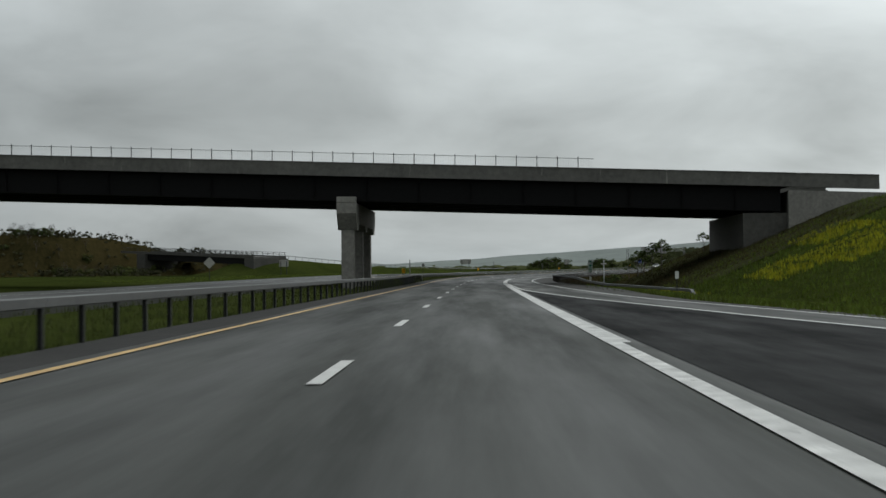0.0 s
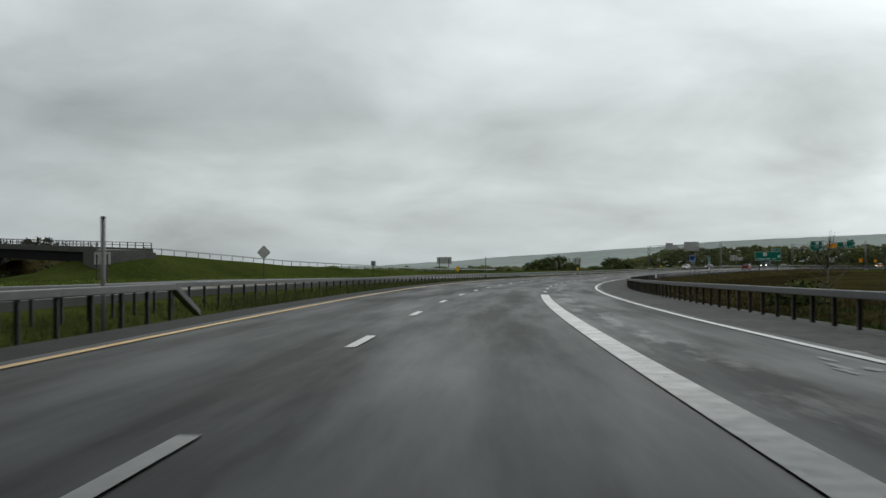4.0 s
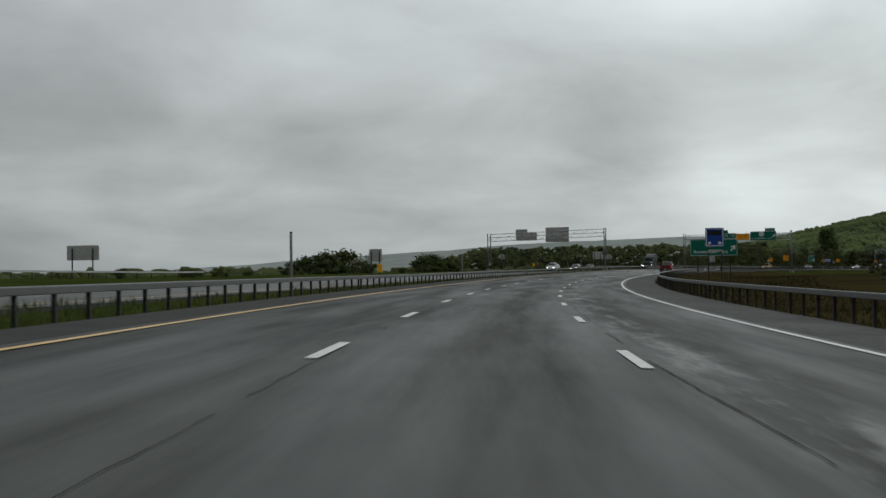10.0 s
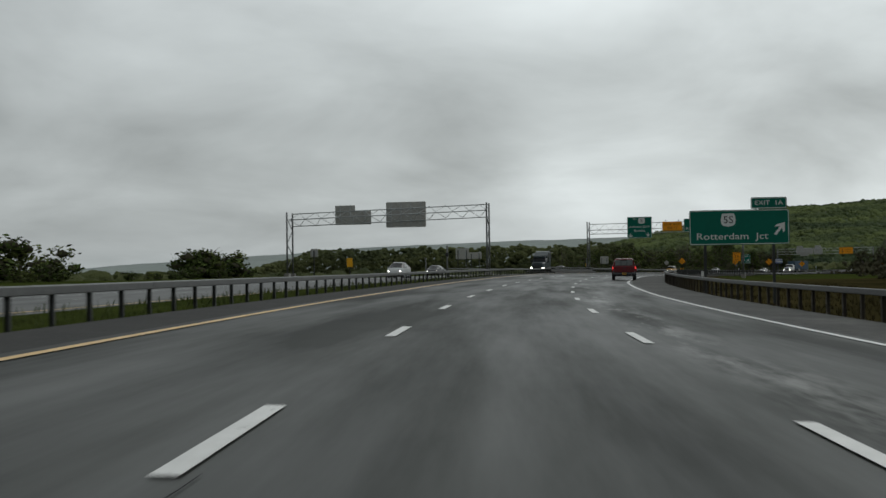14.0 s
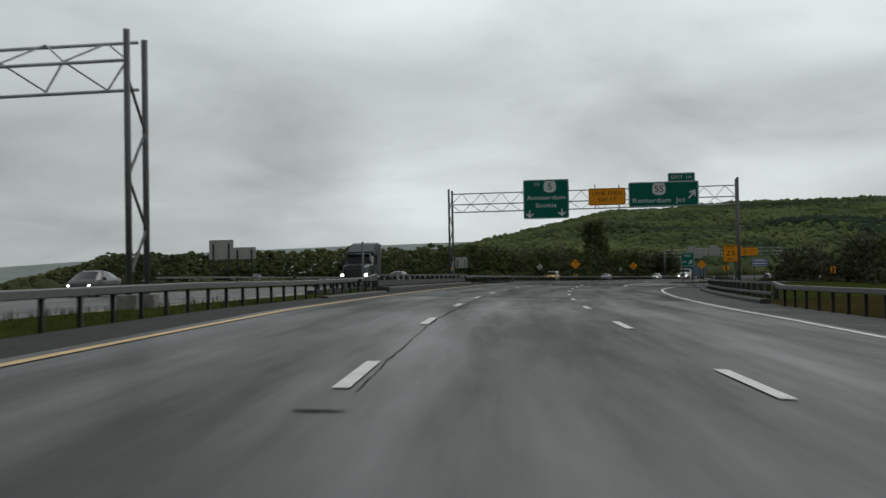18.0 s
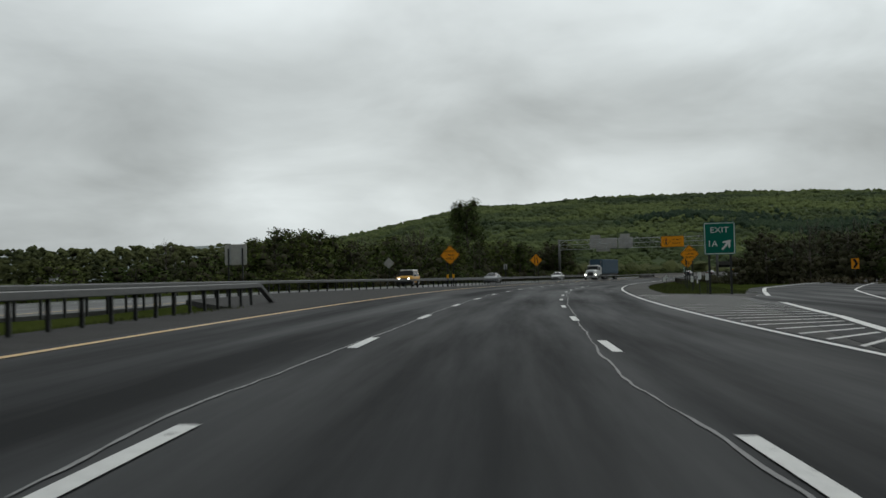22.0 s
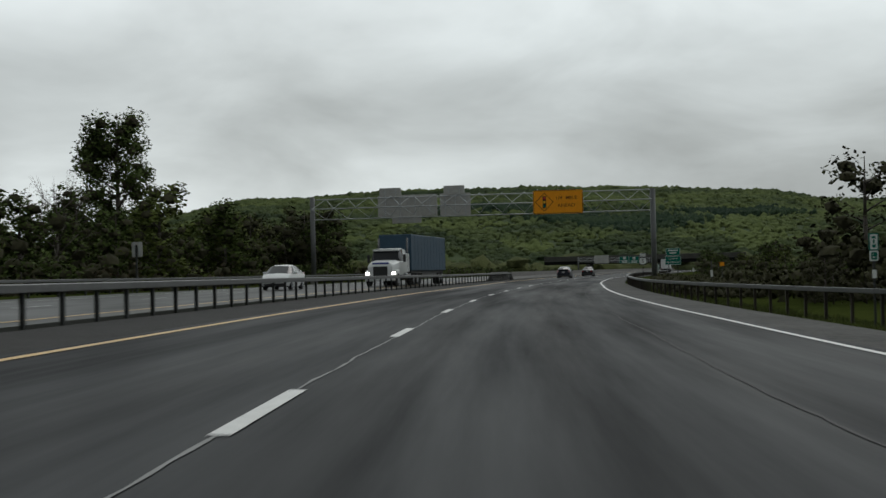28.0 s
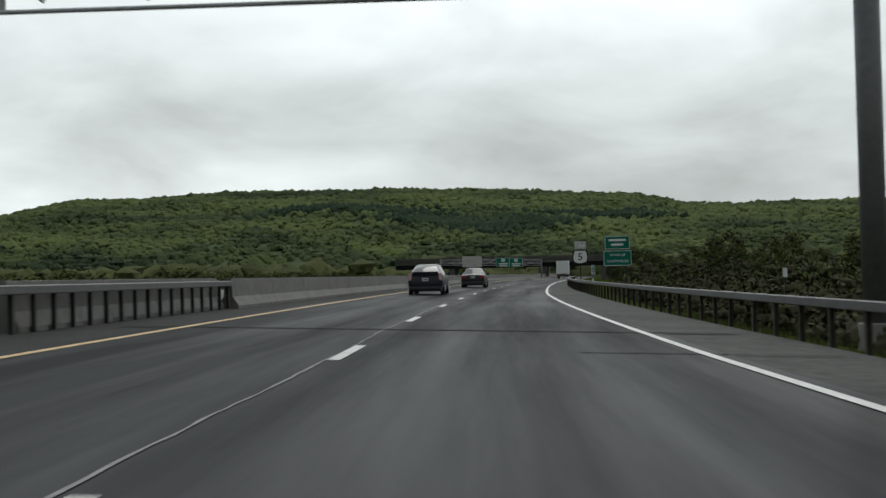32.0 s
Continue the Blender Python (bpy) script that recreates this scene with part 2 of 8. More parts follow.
def asphalt_of(name, colour, pale, film_dry, film_wet, tracks=0.3, blotch=0.4, wear=None, pale_at=None, lanes=(0.8, 0.95), along=0.09, streaks=0.16, marks=0.34, bands=0.32):
    """Pavement whose streaks, wheel tracks and damp patches run along the road (UV: offset and distance in metres)."""
    mat = bpy.data.materials.new(name)
    mat.use_nodes = True
    tree = mat.node_tree
    link = tree.links.new
    skin = tree.nodes["Principled BSDF"]
    skin.inputs["Specular IOR Level"].default_value = 0.0
    skin.inputs["Roughness"].default_value = 0.9
    skin.inputs["Coat Roughness"].default_value = 0.33
    skin.inputs["Coat IOR"].default_value = 1.33
    uv = tree.nodes.new("ShaderNodeUVMap")

    def noise_at(across, along, detail=4.0, rough=0.55):
        scale = tree.nodes.new("ShaderNodeMapping")
        scale.inputs["Scale"].default_value = (across, along, 1.0)
        link(uv.outputs[0], scale.inputs[0])
        tex = wire(tree, "ShaderNodeTexNoise", Scale=1.0, Detail=detail, Roughness=rough)
        link(scale.outputs[0], tex.inputs["Vector"])
        return tex.outputs[0]

    def calc(kind, a, b):
        node = tree.nodes.new("ShaderNodeMath")
        node.operation = kind
        for n, v in enumerate((a, b)):
            if isinstance(v, (int, float)):
                node.inputs[n].default_value = v
            else:
                link(v, node.inputs[n])
        return node.outputs[0]

    # two wheel tracks to a lane, 1.83 m apart
    split = tree.nodes.new("ShaderNodeSeparateXYZ")
    link(uv.outputs[0], split.inputs[0])
    sway = calc("MULTIPLY", noise_at(0.0, 0.02, 2.0), 1.6)
    wave = calc("COSINE", calc("ADD", calc("MULTIPLY", split.outputs[0], 2 * math.pi / 1.83), sway), 0.0)
    streak = noise_at(1.5, 0.03, 6.0, 0.62)
    patch = noise_at(0.5, 0.07, 6.0, 0.62)
    grit = noise_at(24.0, 24.0, 3.0, 0.7)
    mark = noise_at(0.9, 0.4, 7.0, 0.66)
    # repairs and paver stops lie across the lanes
    cross = noise_at(0.16, 0.42, 5.0, 0.6)
    total = calc("ADD", calc("MULTIPLY", wave, 0.10 * tracks), calc("MULTIPLY", streak, streaks))
    total = calc("ADD", total, calc("MULTIPLY", patch, blotch))
    total = calc("ADD", total, calc("MULTIPLY", mark, marks))
    total = calc("ADD", total, calc("MULTIPLY", cross, bands))
    total = calc("ADD", total, calc("MULTIPLY", grit, 0.22))
    total = calc("MULTIPLY", total, 1.0 / (0.22 + streaks + marks + bands + blotch))
    ramp = tree.nodes.new("ShaderNodeValToRGB")
    ramp.color_ramp.elements[0].position, ramp.color_ramp.elements[0].color = 0.36, (*colour, 1)
    ramp.color_ramp.elements[1].position, ramp.color_ramp.elements[1].color = 0.64, (*pale, 1)
    link(total, ramp.inputs[0])
    tone = ramp.outputs[0]
    if pale_at:
        # paler colour in uneven patches along one line of the road
        away = calc("ABSOLUTE", calc("SUBTRACT", split.outputs[0], pale_at), 0.0)
        near = tree.nodes.new("ShaderNodeMapRange")
        near.inputs["From Min"].default_value, near.inputs["From Max"].default_value = 0.12, 0.75
        near.inputs["To Min"].default_value, near.inputs["To Max"].default_value = 1.0, 0.0
        link(away, near.inputs["Value"])
        spot = tree.nodes.new("ShaderNodeMapRange")
        spot.inputs["From Min"].default_value, spot.inputs["From Max"].default_value = 0.47, 0.62
        link(noise_at(1.3, 0.2, 7.0, 0.68), spot.inputs["Value"])
        upto = tree.nodes.new("ShaderNodeMapRange")
        upto.inputs["From Min"].default_value, upto.inputs["From Max"].default_value = 400.0, 470.0
        upto.inputs["To Min"].default_value, upto.inputs["To Max"].default_value = 0.95, 0.1
        link(split.outputs[1], upto.inputs["Value"])
        cover = tree.nodes.new("ShaderNodeMix")
        cover.data_type = "RGBA"
        link(calc("MULTIPLY", calc("MULTIPLY", near.outputs[0], spot.outputs[0]), upto.outputs[0]), cover.inputs[0])
        link(tone, cover.inputs[6])
        cover.inputs[7].default_value = (0.21, 0.212, 0.203, 1)
        tone = cover.outputs[2]
    # base colour and film are scaled down towards the left lane
    worn = tree.nodes.new("ShaderNodeMapRange")
    worn.inputs["From Min"].default_value, worn.inputs["From Max"].default_value = -3.6, 1.2
    worn.inputs["To Min"].default_value, worn.inputs["To Max"].default_value = lanes
    link(split.outputs[0], worn.inputs["Value"])
    lane = worn.outputs[0]
    scale = tree.nodes.new("ShaderNodeHueSaturation")
    link(lane, scale.inputs["Value"])
    link(tone, scale.inputs["Color"])
    tone = scale.outputs[0]
    for part_of in wear or ():
        # one length of pavement is older and paler than the next
        worn = tree.nodes.new("ShaderNodeMapRange")
        worn.inputs["From Min"].default_value, worn.inputs["From Max"].default_value = part_of[0], part_of[1]
        worn.inputs["To Min"].default_value, worn.inputs["To Max"].default_value = part_of[2], part_of[3]
        link(split.outputs[1], worn.inputs["Value"])
        lane = calc("MULTIPLY", lane, worn.outputs[0])
        scale = tree.nodes.new("ShaderNodeHueSaturation")
        link(worn.outputs[0], scale.inputs["Value"])
        link(tone, scale.inputs["Color"])
        tone = scale.outputs[0]
    link(tone, skin.inputs["Base Color"])
    # thin water film in long uneven patches
    film = noise_at(0.7, along, 6.0, 0.6)
    span = tree.nodes.new("ShaderNodeMapRange")
    span.inputs["From Min"].default_value, span.inputs["From Max"].default_value = 0.38, 0.68
    span.inputs["To Min"].default_value, span.inputs["To Max"].default_value = film_dry, film_wet
    link(film, span.inputs["Value"])
    link(calc("MULTIPLY", span.outputs[0], lane), skin.inputs["Coat Weight"])
    relief = tree.nodes.new("ShaderNodeBump")
    relief.inputs["Strength"].default_value, relief.inputs["Distance"].default_value = 0.3, 0.004
    link(grit, relief.inputs["Height"])
    link(relief.outputs[0], skin.inputs["Normal"])
    return mat


ASPHALT_OLD = asphalt_of("old_wet_asphalt", (0.027, 0.0285, 0.0262), (0.056, 0.058, 0.0535), 0.22, 0.62, tracks=0.9, blotch=0.4, along=0.05, streaks=0.26, marks=0.28, bands=0.3, pale_at=4.35, wear=((200, 280, 1.16, 1.0), (400, 480, 1.0, 1.34), (520.7, 520.9, 1.0, 0.72)))
ASPHALT_NEW = asphalt_of("new_wet_asphalt", (0.016, 0.0167, 0.0176), (0.036, 0.0373, 0.0388), 0.15, 0.43, lanes=(0.82, 0.92), tracks=2.0, blotch=0.3, along=0.03, streaks=0.42, marks=0.2, bands=0.16, wear=((585, 635, 0.76, 1.0), (780, 830, 1.0, 1.12)))
ASPHALT_OPP = asphalt_of("soaked_asphalt", (0.045, 0.046, 0.0435), (0.08, 0.082, 0.078), 0.45, 0.75, tracks=0.5, blotch=0.4)
ASPHALT_DARK = asphalt_of("dark_patched_asphalt", (0.014, 0.0145, 0.0148), (0.045, 0.046, 0.046), 0.03, 0.22, tracks=0.2, blotch=0.8)
SHOULDER_DARK = stuff_of("dark_gravelly_shoulder", (0.040, 0.0395, 0.038), rough=0.9, spec=0.08, vary=0.4, grain=14, large=0.7, bump=0.6, bump_size=0.01)
SHOULDER = stuff_of("gravelly_shoulder", (0.054, 0.0535, 0.050), rough=0.85, spec=0.12, vary=0.75, grain=4, large=0.3, bump=0.6, bump_size=0.01)
TAR = stuff_of("crack_tar", (0.010, 0.010, 0.010), rough=0.85, spec=0.08, vary=0.3, grain=9, bump=0.2)
WATER = stuff_of("rainwater_film", (0.034, 0.035, 0.034), rough=0.4, spec=0.35, vary=0.2, grain=2, large=0.5, bump=0.0)
SEAM_DARK = stuff_of("weathered_seal", (0.016, 0.016, 0.016), rough=0.7, spec=0.2, vary=0.4, grain=3, large=0.3, bump=0.1)
CHIP = stuff_of("worn_paint_bed", (0.11, 0.11, 0.107), rough=0.8, spec=0.2, vary=0.4, grain=9, bump=0.1)
JOINT = stuff_of("joint_rubber", (0.024, 0.024, 0.024), rough=0.9, spec=0.05, vary=0.3, grain=9, bump=0.2)
PAINT_WHITE = stuff_of("worn_white_paint", (0.52, 0.52, 0.5), rough=0.5, vary=0.2, grain=9, large=2.0, bump=0.15, bump_size=0.004)
PAINT_GORE = stuff_of("scuffed_broad_line_paint", (0.46, 0.46, 0.44), rough=0.5, vary=0.5, grain=3.5, large=1.5, bump=0.2, tint=(0.5, 0.5, 0.48), bump_size=0.006)
BRUSH = stuff_of("brown_winter_scrub", (0.038, 0.035, 0.018), rough=0.9, spec=0.05, vary=0.35, grain=0.4, large=0.08, bump=0, island=0.2, tint=(0.044, 0.050, 0.020))
PAINT_FADED = stuff_of("scuffed_white_paint", (0.27, 0.27, 0.26), rough=0.5, vary=0.4, grain=7, large=2.0, bump=0.15, bump_size=0.004)
PAINT_HATCH = stuff_of("worn_hatching_paint", (0.4, 0.4, 0.385), rough=0.5, vary=0.4, grain=5, large=1.5, bump=0.15, bump_size=0.004)
PAINT_YELLOW = stuff_of("worn_yellow_paint", (0.48, 0.27, 0.05), rough=0.5, vary=0.25, grain=9, large=1.2, bump=0.15, tint=(0.5, 0.33, 0.12), bump_size=0.004)
GRASS = stuff_of("meadow_ground", (0.022, 0.034, 0.008), rough=1.0, spec=0.0, vary=0.4, grain=2.2, large=0.09, bump=0.8, tint=(0.036, 0.044, 0.011), bump_size=0.06)
FIELD = stuff_of("rank_brown_field", (0.022, 0.023, 0.009), rough=1.0, spec=0.0, vary=0.5, grain=1.2, large=0.05, bump=0.8, tint=(0.034, 0.027, 0.011), bump_size=0.08)
FIELD_BLADE = stuff_of("rank_field_stalks", (0.028, 0.029, 0.011), rough=0.9, spec=0.05, vary=0.5, grain=0.4, large=0.06, bump=0.0, tint=(0.044, 0.033, 0.013), island=0.35)
GRASS_BLADE = stuff_of("grass_blades", (0.039, 0.058, 0.011), rough=0.8, spec=0.15, vary=0.4, grain=0.6, large=0.1, bump=0.0, tint=(0.064, 0.074, 0.02), island=0.25)
BANK_BLADE = stuff_of("bank_grass_blades", (0.075, 0.115, 0.012), rough=0.8, spec=0.15, vary=0.4, grain=0.6, large=0.1, bump=0.0, tint=(0.1, 0.13, 0.018), island=0.35)
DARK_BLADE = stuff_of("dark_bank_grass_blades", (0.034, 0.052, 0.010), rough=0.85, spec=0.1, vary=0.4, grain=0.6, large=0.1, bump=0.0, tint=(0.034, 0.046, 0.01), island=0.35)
FLOWER = stuff_of("yellow_flowers", (0.33, 0.32, 0.02), rough=0.8, spec=0.1, vary=0.3, grain=2, bump=0, island=0.3)
SOIL_WEED = stuff_of("brownish_slope_weeds", (0.050, 0.052, 0.020), rough=0.9, spec=0.05, vary=0.5, grain=0.6, large=0.15, bump=0.0, tint=(0.055, 0.042, 0.02), island=0.4)
SOIL = stuff_of("dark_wet_soil", (0.040, 0.031, 0.021), rough=1.0, spec=0.0, vary=0.6, grain=1.5, large=0.25, bump=0.5, tint=(0.036, 0.040, 0.018))
STEEL = stuff_of("galvanised_steel", (0.36, 0.375, 0.38), rough=0.55, metal=0.35, vary=0.2, grain=6, large=0.8, bump=0.1)
STEEL_DULL = stuff_of("dull_rail_steel", (0.105, 0.108, 0.106), rough=0.6, metal=0.45, vary=0.25, grain=5, large=0.5, bump=0.15)
STEEL_WET = stuff_of("dark_wet_rail_steel", (0.05, 0.053, 0.053), rough=0.5, metal=0.4, vary=0.3, grain=6, large=0.6, bump=0.15)
STEEL_DARK = stuff_of("dark_post_steel", (0.022, 0.024, 0.023), rough=0.65, metal=0.3, vary=0.35, grain=8, large=1.0, bump=0.15, per_object=0.25)
RUST = stuff_of("rusted_steel", (0.046, 0.038, 0.029), rough=0.8, metal=0.2, vary=0.4, grain=7, large=0.8, bump=0.3, per_object=0.3)
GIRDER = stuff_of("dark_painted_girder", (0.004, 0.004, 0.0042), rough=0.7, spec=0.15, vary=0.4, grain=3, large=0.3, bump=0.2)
PARAPET = stuff_of("rain_stained_parapet", (0.105, 0.103, 0.094), rough=0.88, vary=0.4, grain=2.5, large=0.25, bump=0.3)


def streaked(mat, pale, low=0.62, high=0.74, across=2.6, down=0.22, share=0.7):
    """Adds mineral streaks that run down from the joints."""
    tree = mat.node_tree
    link = tree.links.new
    skin = tree.nodes["Principled BSDF"]
    source = skin.inputs["Base Color"].links[0].from_socket
    coord = tree.nodes.new("ShaderNodeTexCoord")
    scale = tree.nodes.new("ShaderNodeMapping")
    scale.inputs["Scale"].default_value = (across, across, down)
    link(coord.outputs["Object"], scale.inputs[0])
    tex = wire(tree, "ShaderNodeTexNoise", Scale=1.0, Detail=6.0, Roughness=0.7)
    link(scale.outputs[0], tex.inputs["Vector"])
    span = tree.nodes.new("ShaderNodeMapRange")
    span.inputs["From Min"].default_value, span.inputs["From Max"].default_value = low, high
    span.inputs["To Max"].default_value = share
    link(tex.outputs[0], span.inputs["Value"])
    cover = tree.nodes.new("ShaderNodeMix")
    cover.data_type = "RGBA"
    link(span.outputs[0], cover.inputs[0])
    link(source, cover.inputs[6])
    cover.inputs[7].default_value = (*pale, 1)
    link(cover.outputs[2], skin.inputs["Base Color"])


streaked(PARAPET, (0.3, 0.29, 0.27))
for paint in (PAINT_WHITE, PAINT_FADED, PAINT_GORE, PAINT_HATCH):
    streaked(paint, (0.07, 0.07, 0.067), low=0.60, high=0.68, across=4.0, down=4.0, share=0.85)
# near-black base colour stands for the shade under the deck
DECK_SHADE = stuff_of("shade_dark_deck_underside", (0.010, 0.010, 0.009), rough=0.9, spec=0.1, vary=0.3, grain=2, bump=0.1)
SEAM_PALE = stuff_of("pale_seam_sealer", (0.17, 0.17, 0.167), rough=0.7, vary=0.4, grain=3, large=1.0, bump=0.1)
CONCRETE = stuff_of("weathered_concrete", (0.15, 0.146, 0.134), rough=0.85, vary=0.35, grain=4, large=0.35, bump=0.3, tint=(0.2, 0.195, 0.175))
CONCRETE_DARK = stuff_of("stained_parapet_concrete", (0.06, 0.059, 0.052), rough=0.88, vary=0.45, grain=3, large=0.3, bump=0.3)
SOIL_WALL = stuff_of("earth_stained_wall", (0.050, 0.043, 0.033), rough=0.92, spec=0.1, vary=0.45, grain=1.5, large=0.2, bump=0.3)
KERB_WET = stuff_of("wet_black_stained_kerb", (0.036, 0.034, 0.030), rough=0.8, vary=0.5, grain=3, large=0.4, bump=0.3)
BARRIER = stuff_of("wet_barrier_concrete", (0.108, 0.104, 0.095), rough=0.8, vary=0.4, grain=3, large=0.4, bump=0.3)
SIGN_GREEN = stuff_of("green_sign_sheeting", (0.002, 0.110, 0.076), rough=0.55, spec=0.15, vary=0.1, grain=3, large=0.6, bump=0.0)
SIGN_BLUE = stuff_of("blue_sign_sheeting", (0.012, 0.05, 0.24), rough=0.55, spec=0.15, vary=0.1, grain=3, bump=0.0)
SIGN_ORANGE = stuff_of("orange_sign_sheeting", (0.76, 0.29, 0.012), rough=0.55, spec=0.15, vary=0.1, grain=3, large=0.7, bump=0.0)
SIGN_WHITE = stuff_of("white_sign_sheeting", (0.58, 0.6, 0.58), rough=0.55, spec=0.15, vary=0.08, grain=4, bump=0.0)
SIGN_BLACK = stuff_of("black_sign_sheeting", (0.012, 0.012, 0.012), rough=0.55, spec=0.15, vary=0.2, grain=4, bump=0.0)
SIGN_FADED = stuff_of("faded_sign_ink", (0.12, 0.05, 0.012), rough=0.6, spec=0.1, vary=0.35, grain=5, large=0.8, bump=0.0)
SIGN_BACK = stuff_of("bare_aluminium_back", (0.35, 0.345, 0.32), rough=0.65, metal=0.0, vary=0.22, grain=3, large=0.6, bump=0.1)
MARKER_YELLOW = stuff_of("yellow_object_marker", (0.72, 0.36, 0.02), rough=0.55, spec=0.15, vary=0.1, grain=3, bump=0.0)
BARK = stuff_of("grey_bark", (0.068, 0.058, 0.047), rough=0.9, vary=0.4, grain=6, large=1.0, bump=0.5)
LEAF_DARK = stuff_of("dark_spring_leaves", (0.045, 0.069, 0.019), rough=0.85, spec=0.05, vary=0.22, grain=0.5, large=0.15, bump=0, island=0.12, tint=(0.066, 0.090, 0.024))
LEAF_LIGHT = stuff_of("light_spring_leaves", (0.066, 0.088, 0.022), rough=0.85, spec=0.05, vary=0.22, grain=0.5, large=0.15, bump=0, island=0.12, tint=(0.105, 0.126, 0.034))
# dark core colour paints the shade inside crowns and clumps
CORE_SHADE = stuff_of("inner_crown_shade", (0.036, 0.035, 0.020), rough=0.95, spec=0.03, vary=0.4, grain=1.5, large=0.2, bump=0)
LEAF_RED = stuff_of("reddish_budding_twigs", (0.050, 0.042, 0.022), rough=0.9, spec=0.1, vary=0.25, grain=0.5, large=0.15, bump=0, island=0.15)
def canopy_of(name, dark, pale, patch):
    """Crowns of a far wood: large drifts of colour, tree-to-tree change and leafy relief."""
    mat = bpy.data.materials.new(name)
    mat.use_nodes = True
    tree = mat.node_tree
    link = tree.links.new
    skin = tree.nodes["Principled BSDF"]
    skin.inputs["Roughness"].default_value, skin.inputs["Specular IOR Level"].default_value = 0.95, 0.05
    coord = tree.nodes.new("ShaderNodeTexCoord")
    shares = []
    # drifts of one kind of tree follow the contour of the slope
    bands = tree.nodes.new("ShaderNodeMapping")
    bands.inputs["Scale"].default_value = (1.0, 1.0, 5.0)
    link(coord.outputs["Object"], bands.inputs[0])
    for scale, detail, share in ((patch, 3.0, 1.25), (0.045, 3.0, 0.26), (1.1, 4.0, 0.16)):
        tex = wire(tree, "ShaderNodeTexNoise", Scale=scale, Detail=detail, Roughness=0.6)
        link(bands.outputs[0] if scale == patch else coord.outputs["Object"], tex.inputs["Vector"])
        node = tree.nodes.new("ShaderNodeMath")
        node.operation, node.inputs[1].default_value = "MULTIPLY", share
        link(tex.outputs[0], node.inputs[0])
        shares.append(node.outputs[0])
    info = tree.nodes.new("ShaderNodeNewGeometry")
    node = tree.nodes.new("ShaderNodeMath")
    node.operation, node.inputs[1].default_value = "MULTIPLY", 0.06
    link(info.outputs["Random Per Island"], node.inputs[0])
    total = node.outputs[0]
    for one in shares:
        add = tree.nodes.new("ShaderNodeMath")
        add.operation = "ADD"
        link(total, add.inputs[0])
        link(one, add.inputs[1])
        total = add.outputs[0]
    ramp = tree.nodes.new("ShaderNodeValToRGB")
    ramp.color_ramp.elements[0].position, ramp.color_ramp.elements[0].color = 0.68, (*dark, 1)
    ramp.color_ramp.elements[1].position, ramp.color_ramp.elements[1].color = 1.02, (*pale, 1)
    link(total, ramp.inputs[0])
    link(ramp.outputs[0], skin.inputs["Base Color"])
    relief = tree.nodes.new("ShaderNodeBump")
    relief.inputs["Strength"].default_value, relief.inputs["Distance"].default_value = 0.6, 0.9
    link(tex.outputs[0], relief.inputs["Height"])
    link(relief.outputs[0], skin.inputs["Normal"])
    return mat


FOREST = canopy_of("forest_crowns", (0.031, 0.046, 0.022), (0.089, 0.113, 0.038), 0.006)
FOREST_DEEP = canopy_of("deep_green_crowns", (0.022, 0.034, 0.017), (0.062, 0.082, 0.030), 0.009)
FOREST_BROWN = canopy_of("budding_brown_crowns", (0.032, 0.041, 0.019), (0.072, 0.081, 0.031), 0.012)
CONIFER = canopy_of("conifer_crowns", (0.016, 0.030, 0.019), (0.032, 0.052, 0.026), 0.02)
FOREST_FLOOR = stuff_of("forest_floor", (0.042, 0.060, 0.024), rough=0.95, spec=0.05, vary=0.4, grain=0.1, large=0.01, bump=0)
# distance haze is painted into this pale grey-green base colour
HAZE_HILL = stuff_of("haze_coloured_far_forest", (0.20, 0.225, 0.215), rough=1.0, spec=0.0, vary=0.14, grain=0.02, large=0.004, bump=0, tint=(0.225, 0.25, 0.235))

# ---------------------------------------------------------------- the road's own coordinates
# s runs along the left dashed line, d to its right, z up from the pavement
STEP, S_MIN, S_MAX = 2.0, -60.0, 1300.0
BEND = [-28.8, -16.2, -3.4, -74.6, -118.3, -111.6, -115.2, -118.5, -116.1, -115.8, -118.5, -112.1, -94.6, -124.2,
        -108.7, -80.4, -56.4, -35.7, -21.9, -13.3, -8.3, -5.5, -4.0]
RISE = [0, 0, 0.01, 0.15, 0.31, 0.63, 1.2, 1.95, 2.25, 2.27, 2.12, 2.0, 2.03, 2.05, 2.06, 2.06, 2.07, 2.07]
S_AXIS = np.arange(S_MIN, S_MAX + STEP, STEP)
BEND_AT = np.interp(S_AXIS, np.arange(S_MIN, S_MAX + 1, 60.0), np.array(BEND) * 1e-5)
TURN = np.cumsum(np.r_[0, (BEND_AT[1:] + BEND_AT[:-1]) / 2 * STEP])
TURN -= TURN[int(-S_MIN / STEP)]
MID = (TURN[1:] + TURN[:-1]) / 2
LINE_X = np.cumsum(np.r_[0, -np.sin(MID) * STEP])
LINE_Y = np.cumsum(np.r_[0, np.cos(MID) * STEP])
LINE_X -= LINE_X[int(-S_MIN / STEP)]
LINE_Y -= LINE_Y[int(-S_MIN / STEP)]
RISE_S = np.arange(S_MIN, S_MAX + 1, 80.0)


def grade(s, d):
    """Height of the road plane, which leans to the right in the bend."""
    return np.interp(s, RISE_S, RISE) - np.clip(d, -14, 14) * np.interp(s, (80, 200), (0, 0.035))


